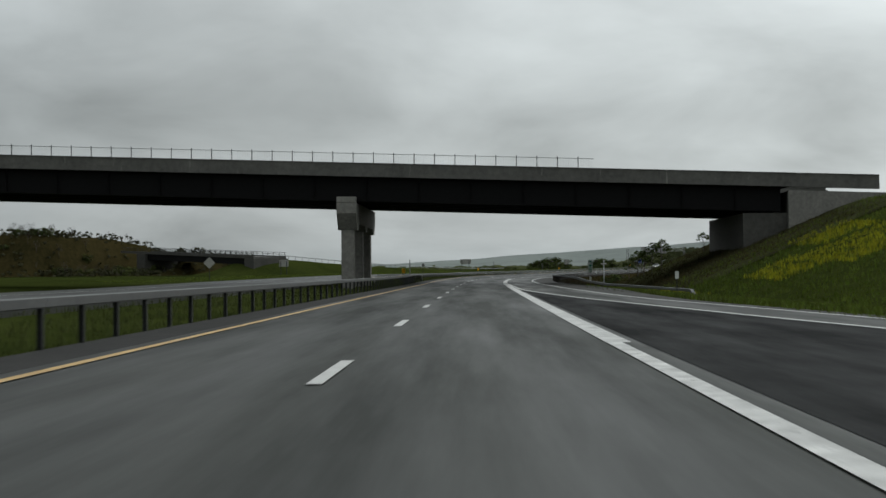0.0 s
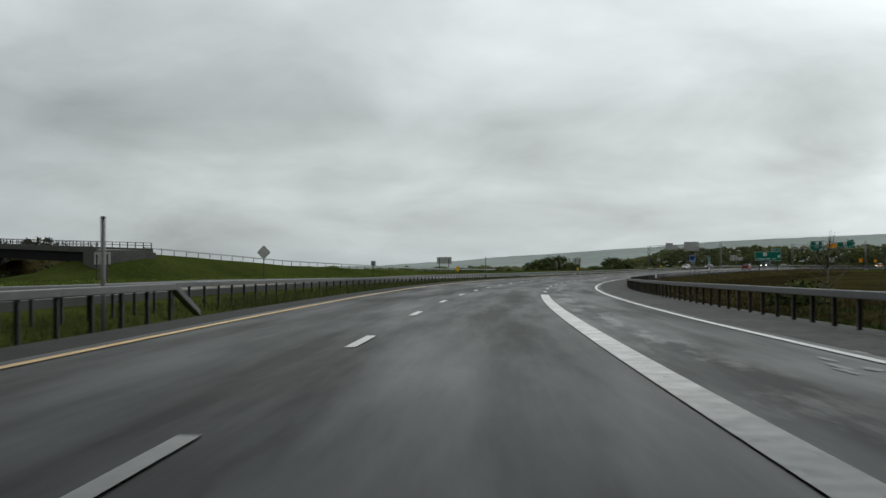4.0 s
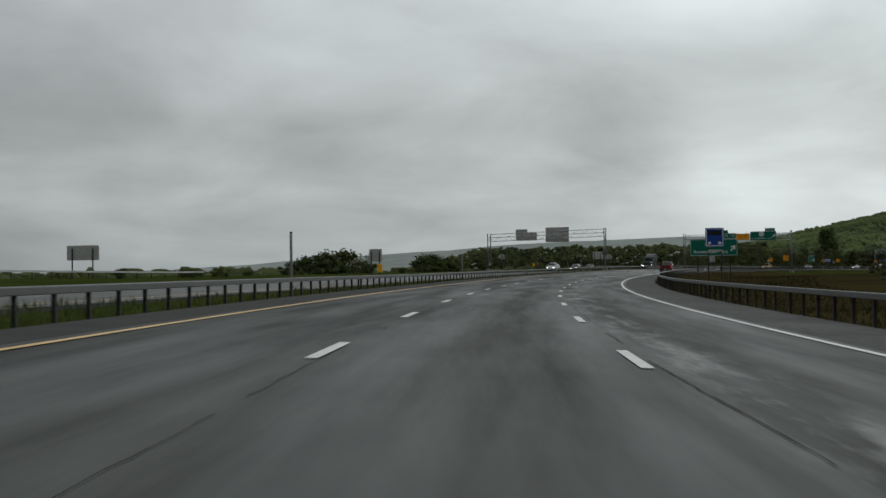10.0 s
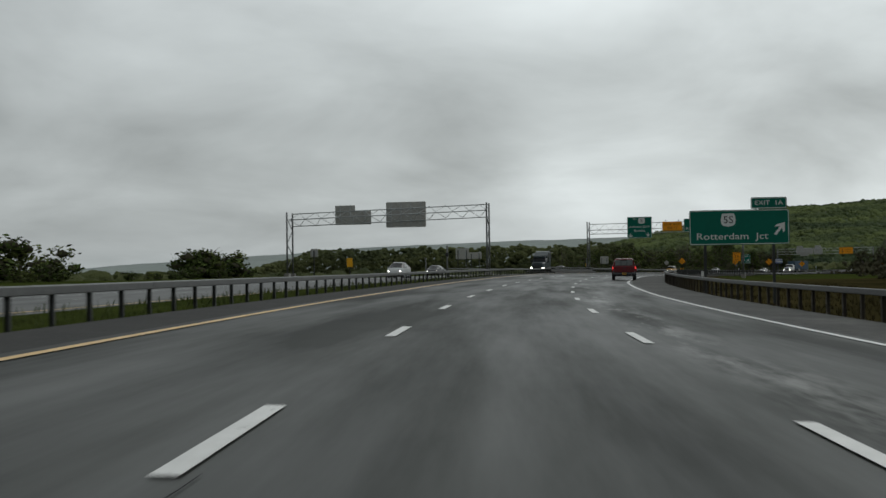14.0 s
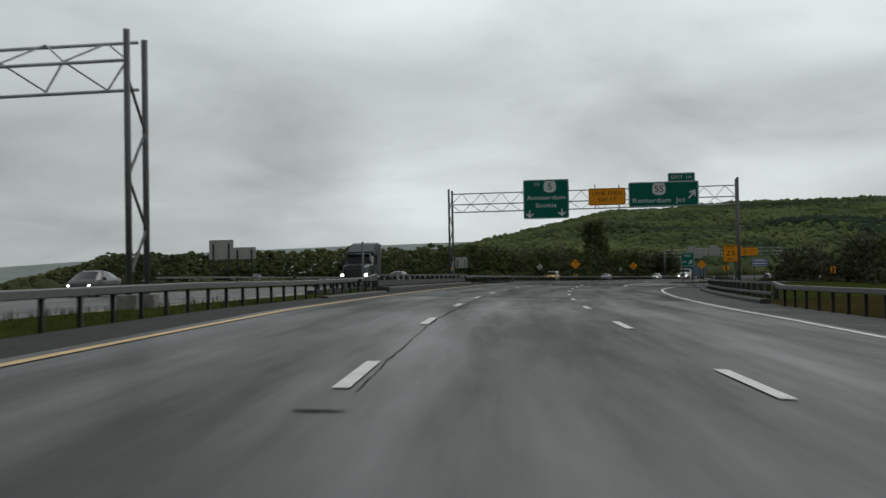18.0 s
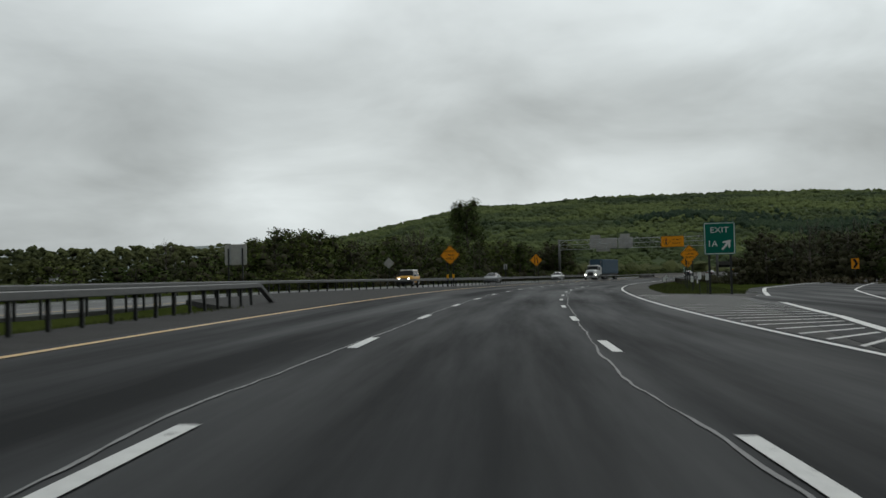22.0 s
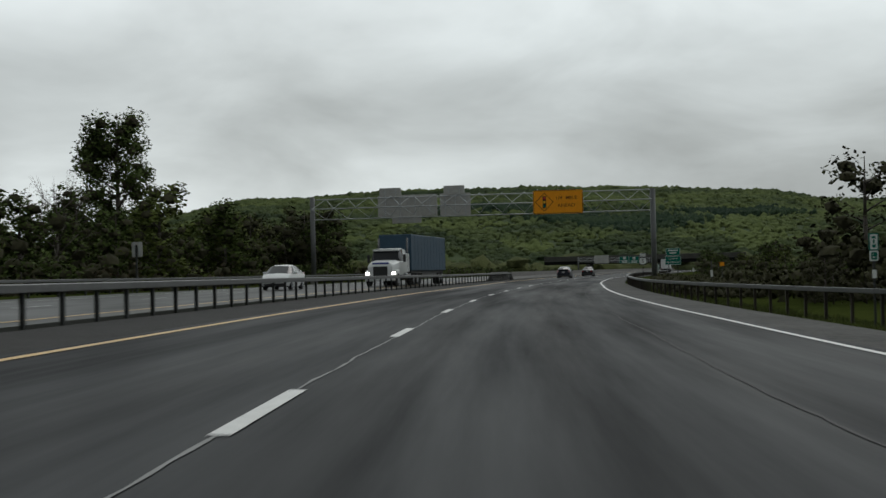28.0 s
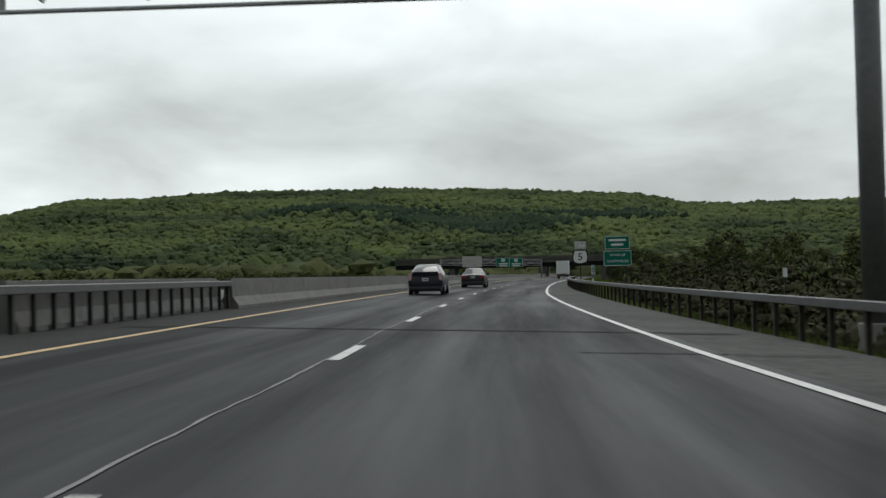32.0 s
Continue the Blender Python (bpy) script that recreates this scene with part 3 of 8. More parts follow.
def spots(s, d, z=0.0):
    """World places of arrays of s, d, z."""
    s, d = np.asarray(s, float), np.asarray(d, float)
    a = np.interp(s, S_AXIS, TURN)
    over = np.where(s > S_MAX, s - S_MAX, np.where(s < S_MIN, s - S_MIN, 0.0))
    x = np.interp(s, S_AXIS, LINE_X) + d * np.cos(a) - over * np.sin(a)
    y = np.interp(s, S_AXIS, LINE_Y) + d * np.sin(a) + over * np.cos(a)
    return np.stack([x, y, grade(s, d) + z], -1)


def heading(s):
    return float(np.interp(s, S_AXIS, TURN))


def site(s, d, z=0.0, turn=0.0):
    """Pose at a place by the road: x to the right, y along the road, z up."""
    x, y, h = spots(s, d, z)
    return pose(float(x), float(y), float(h), 0, 0, math.degrees(heading(s)) + turn)


def level(points):
    """A function of s through given (s, value) pairs."""
    at, value = zip(*points)
    return lambda s: np.interp(s, at, value)


# ---------------------------------------------------------------- mesh helpers
def mesh_of(name, verts, faces, mat, smooth=False):
    me = bpy.data.meshes.new(name)
    me.from_pydata([tuple(map(float, v)) for v in verts], [], faces)
    me.materials.append(mat)
    if smooth:
        me.polygons.foreach_set("use_smooth", [True] * len(me.polygons))
    me.update()
    return me


def part(name, bm, material, parent=None, label="", smooth=False):
    """Links a bmesh as one mesh object under a thing or part."""
    me = bpy.data.meshes.new(name)
    bm.normal_update()
    bm.to_mesh(me)
    bm.free()
    me.materials.append(material)
    if smooth:
        me.polygons.foreach_set("use_smooth", [True] * len(me.polygons))
    ob = new(name, me)
    if parent is not None:
        ob.parent = parent
    return tagged(ob, label)


def thing(name, m, label, category, group="", kind=""):
    ob = new(name)
    ob.empty_display_size = 0.3
    ob.matrix_world = m
    return tagged(ob, label, category, group, kind)


def box(bm, x0, x1, y0, y1, z0, z1, bevel=0.0):
    made = bmesh.ops.create_cube(bm, size=1.0)["verts"]
    for v in made:
        v.co = Vector(((x0 + x1) / 2 + v.co.x * (x1 - x0), (y0 + y1) / 2 + v.co.y * (y1 - y0), (z0 + z1) / 2 + v.co.z * (z1 - z0)))
    if bevel:
        edges = list({e for v in made for e in v.link_edges})
        bmesh.ops.bevel(bm, geom=edges, offset=bevel, segments=1, affect="EDGES", profile=0.5)
    return bm


def tube(bm, a, b, r, r2=None, seg=8):
    a, b = Vector(a), Vector(b)
    way = b - a
    made = bmesh.ops.create_cone(bm, cap_ends=True, segments=seg, radius1=r, radius2=r if r2 is None else r2, depth=way.length)["verts"]
    m = Matrix.Translation((a + b) / 2) @ way.to_track_quat("Z", "Y").to_matrix().to_4x4()
    bmesh.ops.transform(bm, matrix=m, verts=made)
    return bm


def rounded(w, h, r, seg=4):
    pts = []
    for cx, cz, a0 in ((w / 2 - r, h / 2 - r, 0), (-w / 2 + r, h / 2 - r, 90), (-w / 2 + r, -h / 2 + r, 180), (w / 2 - r, -h / 2 + r, 270)):
        for n in range(seg + 1):
            a = radians(a0 + 90 * n / seg)
            pts.append((cx + r * math.cos(a), cz + r * math.sin(a)))
    return pts


def slab(bm, pts, y0, y1, ox=0.0, oz=0.0):
    """An outline in x and z, thick from y0 (front) to y1."""
    front = [bm.verts.new((ox + x, y0, oz + z)) for x, z in pts]
    back = [bm.verts.new((ox + x, y1, oz + z)) for x, z in pts]
    bm.faces.new(front)
    bm.faces.new(back[::-1])
    n = len(pts)
    for i in range(n):
        bm.faces.new((front[i], back[i], back[(i + 1) % n], front[(i + 1) % n]))
    bmesh.ops.recalc_face_normals(bm, faces=bm.faces[:])
    return bm


def ring(bm, outer, inner, y0, y1, ox=0.0, oz=0.0):
    """A band between two outlines with as many points each."""
    n = len(outer)
    rows = [[bm.verts.new((ox + x, y, oz + z)) for x, z in pts] for pts, y in ((outer, y0), (inner, y0), (outer, y1), (inner, y1))]
    for i in range(n):
        j = (i + 1) % n
        bm.faces.new((rows[0][i], rows[0][j], rows[1][j], rows[1][i]))
        bm.faces.new((rows[2][i], rows[2][j], rows[0][j], rows[0][i]))
        bm.faces.new((rows[1][i], rows[1][j], rows[3][j], rows[3][i]))
    return bm


def letters(text, size, mat, parent, x, z, y, name="lettering", spread=1.0, width=None, extrude=0.004):
    """Upright lettering on a sign's front, centred at x, z."""
    curve = bpy.data.curves.new("text", "FONT")
    curve.body, curve.size, curve.align_x, curve.align_y = text, size, "CENTER", "CENTER"
    curve.space_character, curve.extrude, curve.resolution_u = spread, extrude, 3
    curve.offset = 0.002 * size
    ob = bpy.data.objects.new("text", curve)
    me = bpy.data.meshes.new_from_object(ob)
    bpy.data.objects.remove(ob)
    bpy.data.curves.remove(curve)
    xs = [v.co.x for v in me.vertices]
    span = max(xs) - min(xs)
    scale = width / span if width else 1.0
    for v in me.vertices:
        v.co = Vector((x + v.co.x * scale, y - v.co.z, z + v.co.y))
    me.materials.clear()
    me.materials.append(mat)
    out = new(name, me)
    out.parent = parent
    return out


def strip(name, s0, s1, left, right, mat, z=0.0, ds=2.0, cols=1, label="", category="", kind="structure", parent=None, thick=0.0):
    """A ribbon on the road from s0 to s1 between two offsets, functions of s or numbers."""
    n = max(2, int(math.ceil((s1 - s0) / ds)) + 1)
    s = np.linspace(s0, s1, n)
    dl = left(s) if callable(left) else np.full(n, left)
    dr = right(s) if callable(right) else np.full(n, right)
    zz = z(s) if callable(z) else np.full(n, z)
    grid = np.stack([spots(s, dl + (dr - dl) * k / cols, zz) for k in range(cols + 1)], 1).reshape(-1, 3)
    w = cols + 1
    faces = [(i * w + k, i * w + k + 1, (i + 1) * w + k + 1, (i + 1) * w + k) for i in range(n - 1) for k in range(cols)]
    verts = grid.tolist()
    if thick:
        base = len(verts)
        verts += [(x, y, h - thick) for x, y, h in verts]
        for i in range(n - 1):
            for k in (0, cols):
                a, b = i * w + k, (i + 1) * w + k
                faces.append((a, b, base + b, base + a) if k == 0 else (b, a, base + a, base + b))
        faces += [(0, base, base + cols, cols), ((n - 1) * w + cols, base + (n - 1) * w + cols, base + (n - 1) * w, (n - 1) * w)]
    me = mesh_of(name, verts, faces, mat)
    across = np.stack([dl + (dr - dl) * k / cols for k in range(cols + 1)], 1).ravel()
    flat = np.stack([across, np.repeat(s, w)], -1)
    if thick:
        flat = np.concatenate([flat, flat])
    layer = me.uv_layers.new(name="UVMap")
    layer.data.foreach_set("uv", flat[[v for f in faces for v in f]].ravel())
    ob = new(name, me)
    if parent is not None:
        ob.parent = parent
    return tagged(ob, label, category, "", kind if parent is None else "")

# ---------------------------------------------------------------- ground
YELLOW = level([(-60, -3.05), (95, -3.1), (170, -3.75), (250, -3.55), (326, -3.33), (352, -3.3), (457, -3.42), (560, -3.65), (600, -3.9), (642, -4.15), (700, -4.0), (769, -3.62), (800, -3.62), (850, -3.82), (900, -3.9), (1300, -3.95)])
RIGHT = level([(-60, 20.0), (5, 12.5), (20, 9.7), (35, 8.1), (40, 7.6), (48, 7.15), (55, 6.95), (71, 6.55), (90, 6.4), (104, 6.35), (127, 6.35), (181, 6.8), (213, 7.05), (340, 7.3), (456, 7.05),
               (507, 7.9), (532, 8.6), (548, 9.2), (563, 9.9), (582, 11.4)])
EDGE = level([(579, 7.2), (604, 7.25), (645, 7.4), (700, 7.35), (740, 6.9), (760, 6.75), (800, 5.9), (830, 5.3), (850, 4.65), (880, 4.05), (900, 3.75), (1300, 3.7)])
RAMP_RIGHT = level([(563, 9.9), (582, 11.4), (604, 13.6), (625, 16.9), (658, 22.0), (700, 31.0), (760, 46.0)])
RAMP_LEFT = level([(579, 7.3), (597, 9.3), (609, 11.0), (631, 13.2), (680, 18.9), (700, 23.5), (760, 38.0)])
OPP_NEAR = level([(-60, -13.0), (120, -13.0), (170, -12.0), (260, -10.9), (540, -10.9), (590, -13.2), (640, -12.4), (660, -11.0), (690, -9.4), (730, -8.7), (1300, -8.6)])
OPP_WIDE = 13.4
LEFT_EDGE = level([(-60, -4.25), (95, -4.25), (200, -4.95), (560, -4.95), (612, -6.3), (622, -10.6), (640, -11.0), (658, -9.6), (680, -7.9), (700, -6.7), (760, -5.9), (1300, -5.4)])


OPP_DROP = level([(200, 0.0), (300, -0.3), (440, -0.55), (500, -0.55), (560, -0.38), (800, -0.18), (1300, -0.18)])
BANK_LINE = level([(200, -64.0), (266, -60.0), (300, -54.0), (340, -48.5), (380, -44.0), (430, -40.0)])
BANK_HIGH = level([(266, 3.7), (283, 2.95), (304, 1.95), (330, 1.25), (345, 0.85), (360, 0.35), (392, 0.0)])


def smooth(t):
    t = np.clip(t, 0, 1)
    return t * t * (3 - 2 * t)


def lift_left(s, d):
    """Ground height over the road plane west of the carriageway."""
    near, far = OPP_NEAR(s), OPP_NEAR(s) - OPP_WIDE
    dip = -0.28 * np.clip(np.minimum((LEFT_EDGE(s) - d) / 1.5, (d - near) / 1.5), 0, 1)
    crest = BANK_LINE(s)
    ridge = smooth((crest + 11.0 - d) / 11.0) * np.clip((d - crest + 15.0) / 8.0, 0, 1) * BANK_HIGH(s) * smooth((s - 252.0) / 14.0)
    # the approach on the far side of the ramp's bridge, and the hill behind it
    heap = smooth((s - np.interp(d, (-118.0, -110.0, -95.0, -86.0), (258.0, 296.0, 287.0, 262.0))) / 14.0) * smooth((-84.0 - d) / 7.0) * (5.0 + 5.0 * smooth((-92.0 - d) / 35.0)) * np.clip((338.0 - s) / 36.0, 0, 1)
    flat = np.interp(s, (390, 520, 600, 700), (0.0, -0.3, -0.6, -0.4)) * smooth((far - 3.0 - d) / 12.0)
    drop = OPP_DROP(s)
    return np.where(d > near, dip, np.where(d > far - 1.0, -0.12 + drop, -0.12 + drop * np.clip((d - far + 6) / 5, 0, 1) + ridge + heap + flat))


def lift_right(s, d):
    """Ground height east of it: the bridge's embankment, then open ground."""
    edge = np.where(s < 575, RIGHT(s), np.where(s < 760, np.maximum(EDGE(s), RAMP_RIGHT(s) * (s < 700)), EDGE(s))) + 2.2
    toe = np.interp(s, (-60, 20, 60, 80, 130), (26.0, 16.0, 15.2, 15.0, 15.0))
    slope = np.clip((d - toe) / 19.0, 0, 0.83) * 8.2
    along = np.interp(s, (-60, 20, 50, 90, 128, 165), (0.3, 0.5, 0.86, 1.0, 1.0, 0.0))
    flat = np.interp(s, (130, 200, 460, 560, 700, 900), (-0.4, -0.9, -1.4, -0.8, -0.3, -0.8))
    fall = np.clip((d - edge) / 5.0, 0, 1)
    return slope * along + flat * fall - 0.05


def build_ground():
    s = np.r_[np.arange(-60, 960, 4.0), np.arange(960, 1301, 20.0)]
    d = np.r_[[-420, -300, -220, -180, -155], np.arange(-140, -72, 4.0), np.arange(-72, -20, 3.0), np.arange(-20, -4, 0.8), [-3.2, 0, 3],
              np.arange(5, 30, 1.0), np.arange(30, 62, 4.0), [70, 90, 120, 160, 220, 300, 420]]
    gs, gd = np.meshgrid(s, d, indexing="ij")
    left = lift_left(gs, gd)
    right = lift_right(gs, gd)
    z = np.where(gd < LEFT_EDGE(gs), left, np.where(gd > 4.0, right, -0.05)) - 0.05
    on_road = (gd > LEFT_EDGE(gs) - 0.3) & (gd < np.where(gs < 579, RIGHT(gs), EDGE(gs)) + 1.6)
    on_ramp = (gs > 560) & (gs < 765) & (gd > 4) & (gd < RAMP_RIGHT(gs) + 1.6) & (gd > RAMP_LEFT(gs) - 2.4)
    on_opp = (gd < OPP_NEAR(gs) + 1.0) & (gd > OPP_NEAR(gs) - OPP_WIDE - 1.2)
    z = np.where(on_road | on_ramp, np.minimum(z, -0.16), z)
    z = np.where(on_opp, np.minimum(z, -0.3 + OPP_DROP(gs)), z)
    rough = np.array([[noise.noise((a * 0.11, b * 0.13, 3.0)) for b in d] for a in s]) * 0.16
    z = z + rough * ~(on_road | on_ramp | on_opp) * np.clip(np.abs(gd) - 9, 0, 5) / 5
    z = np.where(np.abs(gd) > 380, -7.0, z)
    grid = spots(gs.ravel(), gd.ravel(), z.ravel()).reshape(*gs.shape, 3)
    w = len(d)
    verts = grid.reshape(-1, 3).tolist()
    faces = [(i * w + k, i * w + k + 1, (i + 1) * w + k + 1, (i + 1) * w + k) for i in range(len(s) - 1) for k in range(w - 1)]
    # the sheet beyond, down to the horizon
    base = len(verts)
    far = np.linspace(-4600, 4600, 24)
    verts += [(x, y + 500, -3.2) for x in far for y in far]
    faces += [(base + i * 24 + k, base + (i + 1) * 24 + k, base + (i + 1) * 24 + k + 1, base + i * 24 + k + 1) for i in range(23) for k in range(23)]
    me = mesh_of("ground", verts, faces, GRASS, smooth=True)
    me.materials.append(FIELD)
    ms, md = np.repeat((s[1:] + s[:-1]) / 2, w - 1), np.tile((d[1:] + d[:-1]) / 2, len(s) - 1)
    rank = ((ms > 128) & (ms < 575) & (md > RIGHT(ms) + 1.4)) | ((ms > 240) & (ms < 345) & (md < -78))
    me.polygons.foreach_set("material_index", np.r_[rank.astype(int), np.zeros(len(faces) - len(rank), int)])
    ob = new("ground", me)
    tagged(ob, "rough green grass verges and flat meadow beside the highway", "ground", kind="structure")


build_ground()

# ---------------------------------------------------------------- pavements and markings
strip("road", -60, 579.4, lambda s: YELLOW(s) - 0.35, lambda s: RIGHT(s) + 0.3, ASPHALT_OLD, cols=6, thick=0.25, label="worn grey wet asphalt carriageway with pale wheel tracks", category="road")
strip("road_resurfaced", 579.4, 1300, lambda s: YELLOW(s) - 0.35, lambda s: EDGE(s) + 0.3, ASPHALT_NEW, cols=5, thick=0.25, z=0.004, label="newer dark wet asphalt carriageway", category="road")
strip("shoulder_left", -60, 1300, lambda s: LEFT_EDGE(s) - 0.25, lambda s: YELLOW(s) - 0.34, SHOULDER_DARK, cols=2, z=-0.01, thick=0.2, label="narrow dark gravelly shoulder under the guide rail", category="shoulder")
strip("shoulder_right", -60, 579.4, lambda s: RIGHT(s) + 0.29, lambda s: RIGHT(s) + np.interp(s, (35, 66), (0.95, 2.7)), SHOULDER, cols=2, z=-0.01, thick=0.2, label="dark paved shoulder between edge line and guide rail", category="shoulder")
strip("shoulder_outer", 646, 1300, lambda s: EDGE(s) + 0.29, lambda s: EDGE(s) + 2.3, SHOULDER, cols=2, z=-0.01, thick=0.2, label="grey paved shoulder beside the grass", category="shoulder")
strip("entrance_gore", -60, 96, 3.8, level([(-60, 19), (0, 10.5), (22, 7.6), (35, 6.1), (40, 5.5), (44, 5.15), (49, 4.7), (58, 4.1), (70, 3.85), (96, 3.82)]), ASPHALT_DARK, z=0.005, cols=3, label="dark patched asphalt between main road and entrance ramp", category="road")
strip("exit_ramp", 579.4, 765, lambda s: np.maximum(RAMP_LEFT(s) - 1.2, 6.9), lambda s: RAMP_RIGHT(s) + 2.4, ASPHALT_NEW, z=0.008, cols=3, thick=0.25, label="dark wet asphalt exit ramp bending away", category="road")
strip("gore_pavement", 579.4, 652, lambda s: EDGE(s) + 0.2, lambda s: np.maximum(RAMP_LEFT(s), EDGE(s) + 0.3), SHOULDER, z=0.0, cols=2, label="grey gore pavement between road and exit ramp", category="road")
strip("opposite_carriageway", -60, 1300, lambda s: OPP_NEAR(s) - OPP_WIDE, lambda s: OPP_NEAR(s), ASPHALT_OPP, z=OPP_DROP, cols=4, thick=0.3, label="wet grey asphalt of the opposite carriageway", category="road")


def marking(name, s0, s1, d, wide, mat, label, z=0.012, ds=2.0):
    f = d if callable(d) else (lambda s, d=d: np.full(np.shape(s), d))
    return strip(name, s0, s1, lambda s: f(s) - wide / 2, lambda s: f(s) + wide / 2, mat, z=z, ds=ds, label=label, category="road marking", kind="structure")


marking("yellow_edge_line", -60, 1300, YELLOW, 0.15, PAINT_YELLOW, "worn yellow edge line on the wet pavement")
marking("gore_line", -60, 12.6, 3.42, 0.22, PAINT_GORE, "worn white line between main road and ramp")
marking("gore_line", 12.6, 157, level([(12, 3.48), (60, 3.5), (157, 3.62)]), 0.36, PAINT_GORE, "broad worn white line between main road and ramp")
marking("ramp_left_line", -60, 97, level([(-60, 19), (0, 10.5), (22, 7.6), (35, 6.15), (40, 5.55), (44, 5.2), (49, 4.77), (58, 4.15), (66, 3.84), (97, 3.74)]), 0.17, PAINT_WHITE, "white line along the entrance ramp", z=0.014)
marking("right_edge_line", 20, 581, RIGHT, 0.15, PAINT_WHITE, "white edge line of the right lane")
marking("exit_edge_line", 579, 1300, EDGE, 0.15, PAINT_WHITE, "white edge line past the exit", z=0.014)
marking("ramp_inner_line", 579, 760, RAMP_LEFT, 0.28, PAINT_WHITE, "broad white line on the inner side of the exit ramp", z=0.016)
marking("ramp_outer_line", 581, 760, RAMP_RIGHT, 0.15, PAINT_WHITE, "white edge line of the exit ramp", z=0.016)
marking("opposite_edge_line", -60, 1300, lambda s: OPP_NEAR(s) - 0.9, 0.14, PAINT_YELLOW, "yellow edge line of the opposite carriageway", z=lambda s: OPP_DROP(s) + 0.012)
marking("opposite_outer_line", -60, 1300, lambda s: OPP_NEAR(s) - 9.2, 0.14, PAINT_WHITE, "white edge line of the opposite carriageway", z=lambda s: OPP_DROP(s) + 0.012)


def dashes():
    """Ten-foot dashes in forty-foot steps."""
    group = "lane dashes"
    for side, d, first, s0, s1 in (("left", 0.0, 6.18, -55, 1250), ("right", 3.66, 6.0, 158, 706)):
        for k in range(-6, 105):
            s = first + 12.192 * k
            if s < s0 or s > s1:
                continue
            ob = strip("lane_dash", s, s + 3.05, d - 0.075, d + 0.075, PAINT_WHITE if s < 900 else PAINT_FADED, z=0.013, ds=1.6, label="white lane dash painted on the wet asphalt", category="lane dash")
            tagged(ob, group=group)
    for k in range(0, 90):
        s = -50 + 12.192 * k
        n = float(OPP_NEAR(s))
        ob = strip("lane_dash", s, s + 3.05, n - 4.7, n - 4.56, PAINT_FADED, z=lambda s: OPP_DROP(s) + 0.013, ds=1.6, label="faded white lane dash of the opposite carriageway", category="lane dash")
        tagged(ob, group="opposite lane dashes")


dashes()


def hatching():
    """Slanting bars in the exit gore."""
    for k in range(27):
        s = 589 + 2.15 * k
        a, b = float(EDGE(s)) + 0.3, float(RAMP_LEFT(s + 3.5)) - 0.3
        if b - a < 0.6:
            continue
        n = 8
        t = np.linspace(0, 1, n)
        ss, dd = s + 3.2 * t, a + (b - a) * t
        lo, hi = spots(ss, dd, 0.013), spots(ss + 0.3, dd, 0.013)
        verts = np.concatenate([lo, hi]).tolist()
        ob = new("gore_bar", mesh_of("gore_bar", verts, [(i, i + 1, n + i + 1, n + i) for i in range(n - 1)], PAINT_HATCH))
        tagged(ob, "worn white hatching bar in the exit gore", "road marking", "gore hatching", "structure")


hatching()


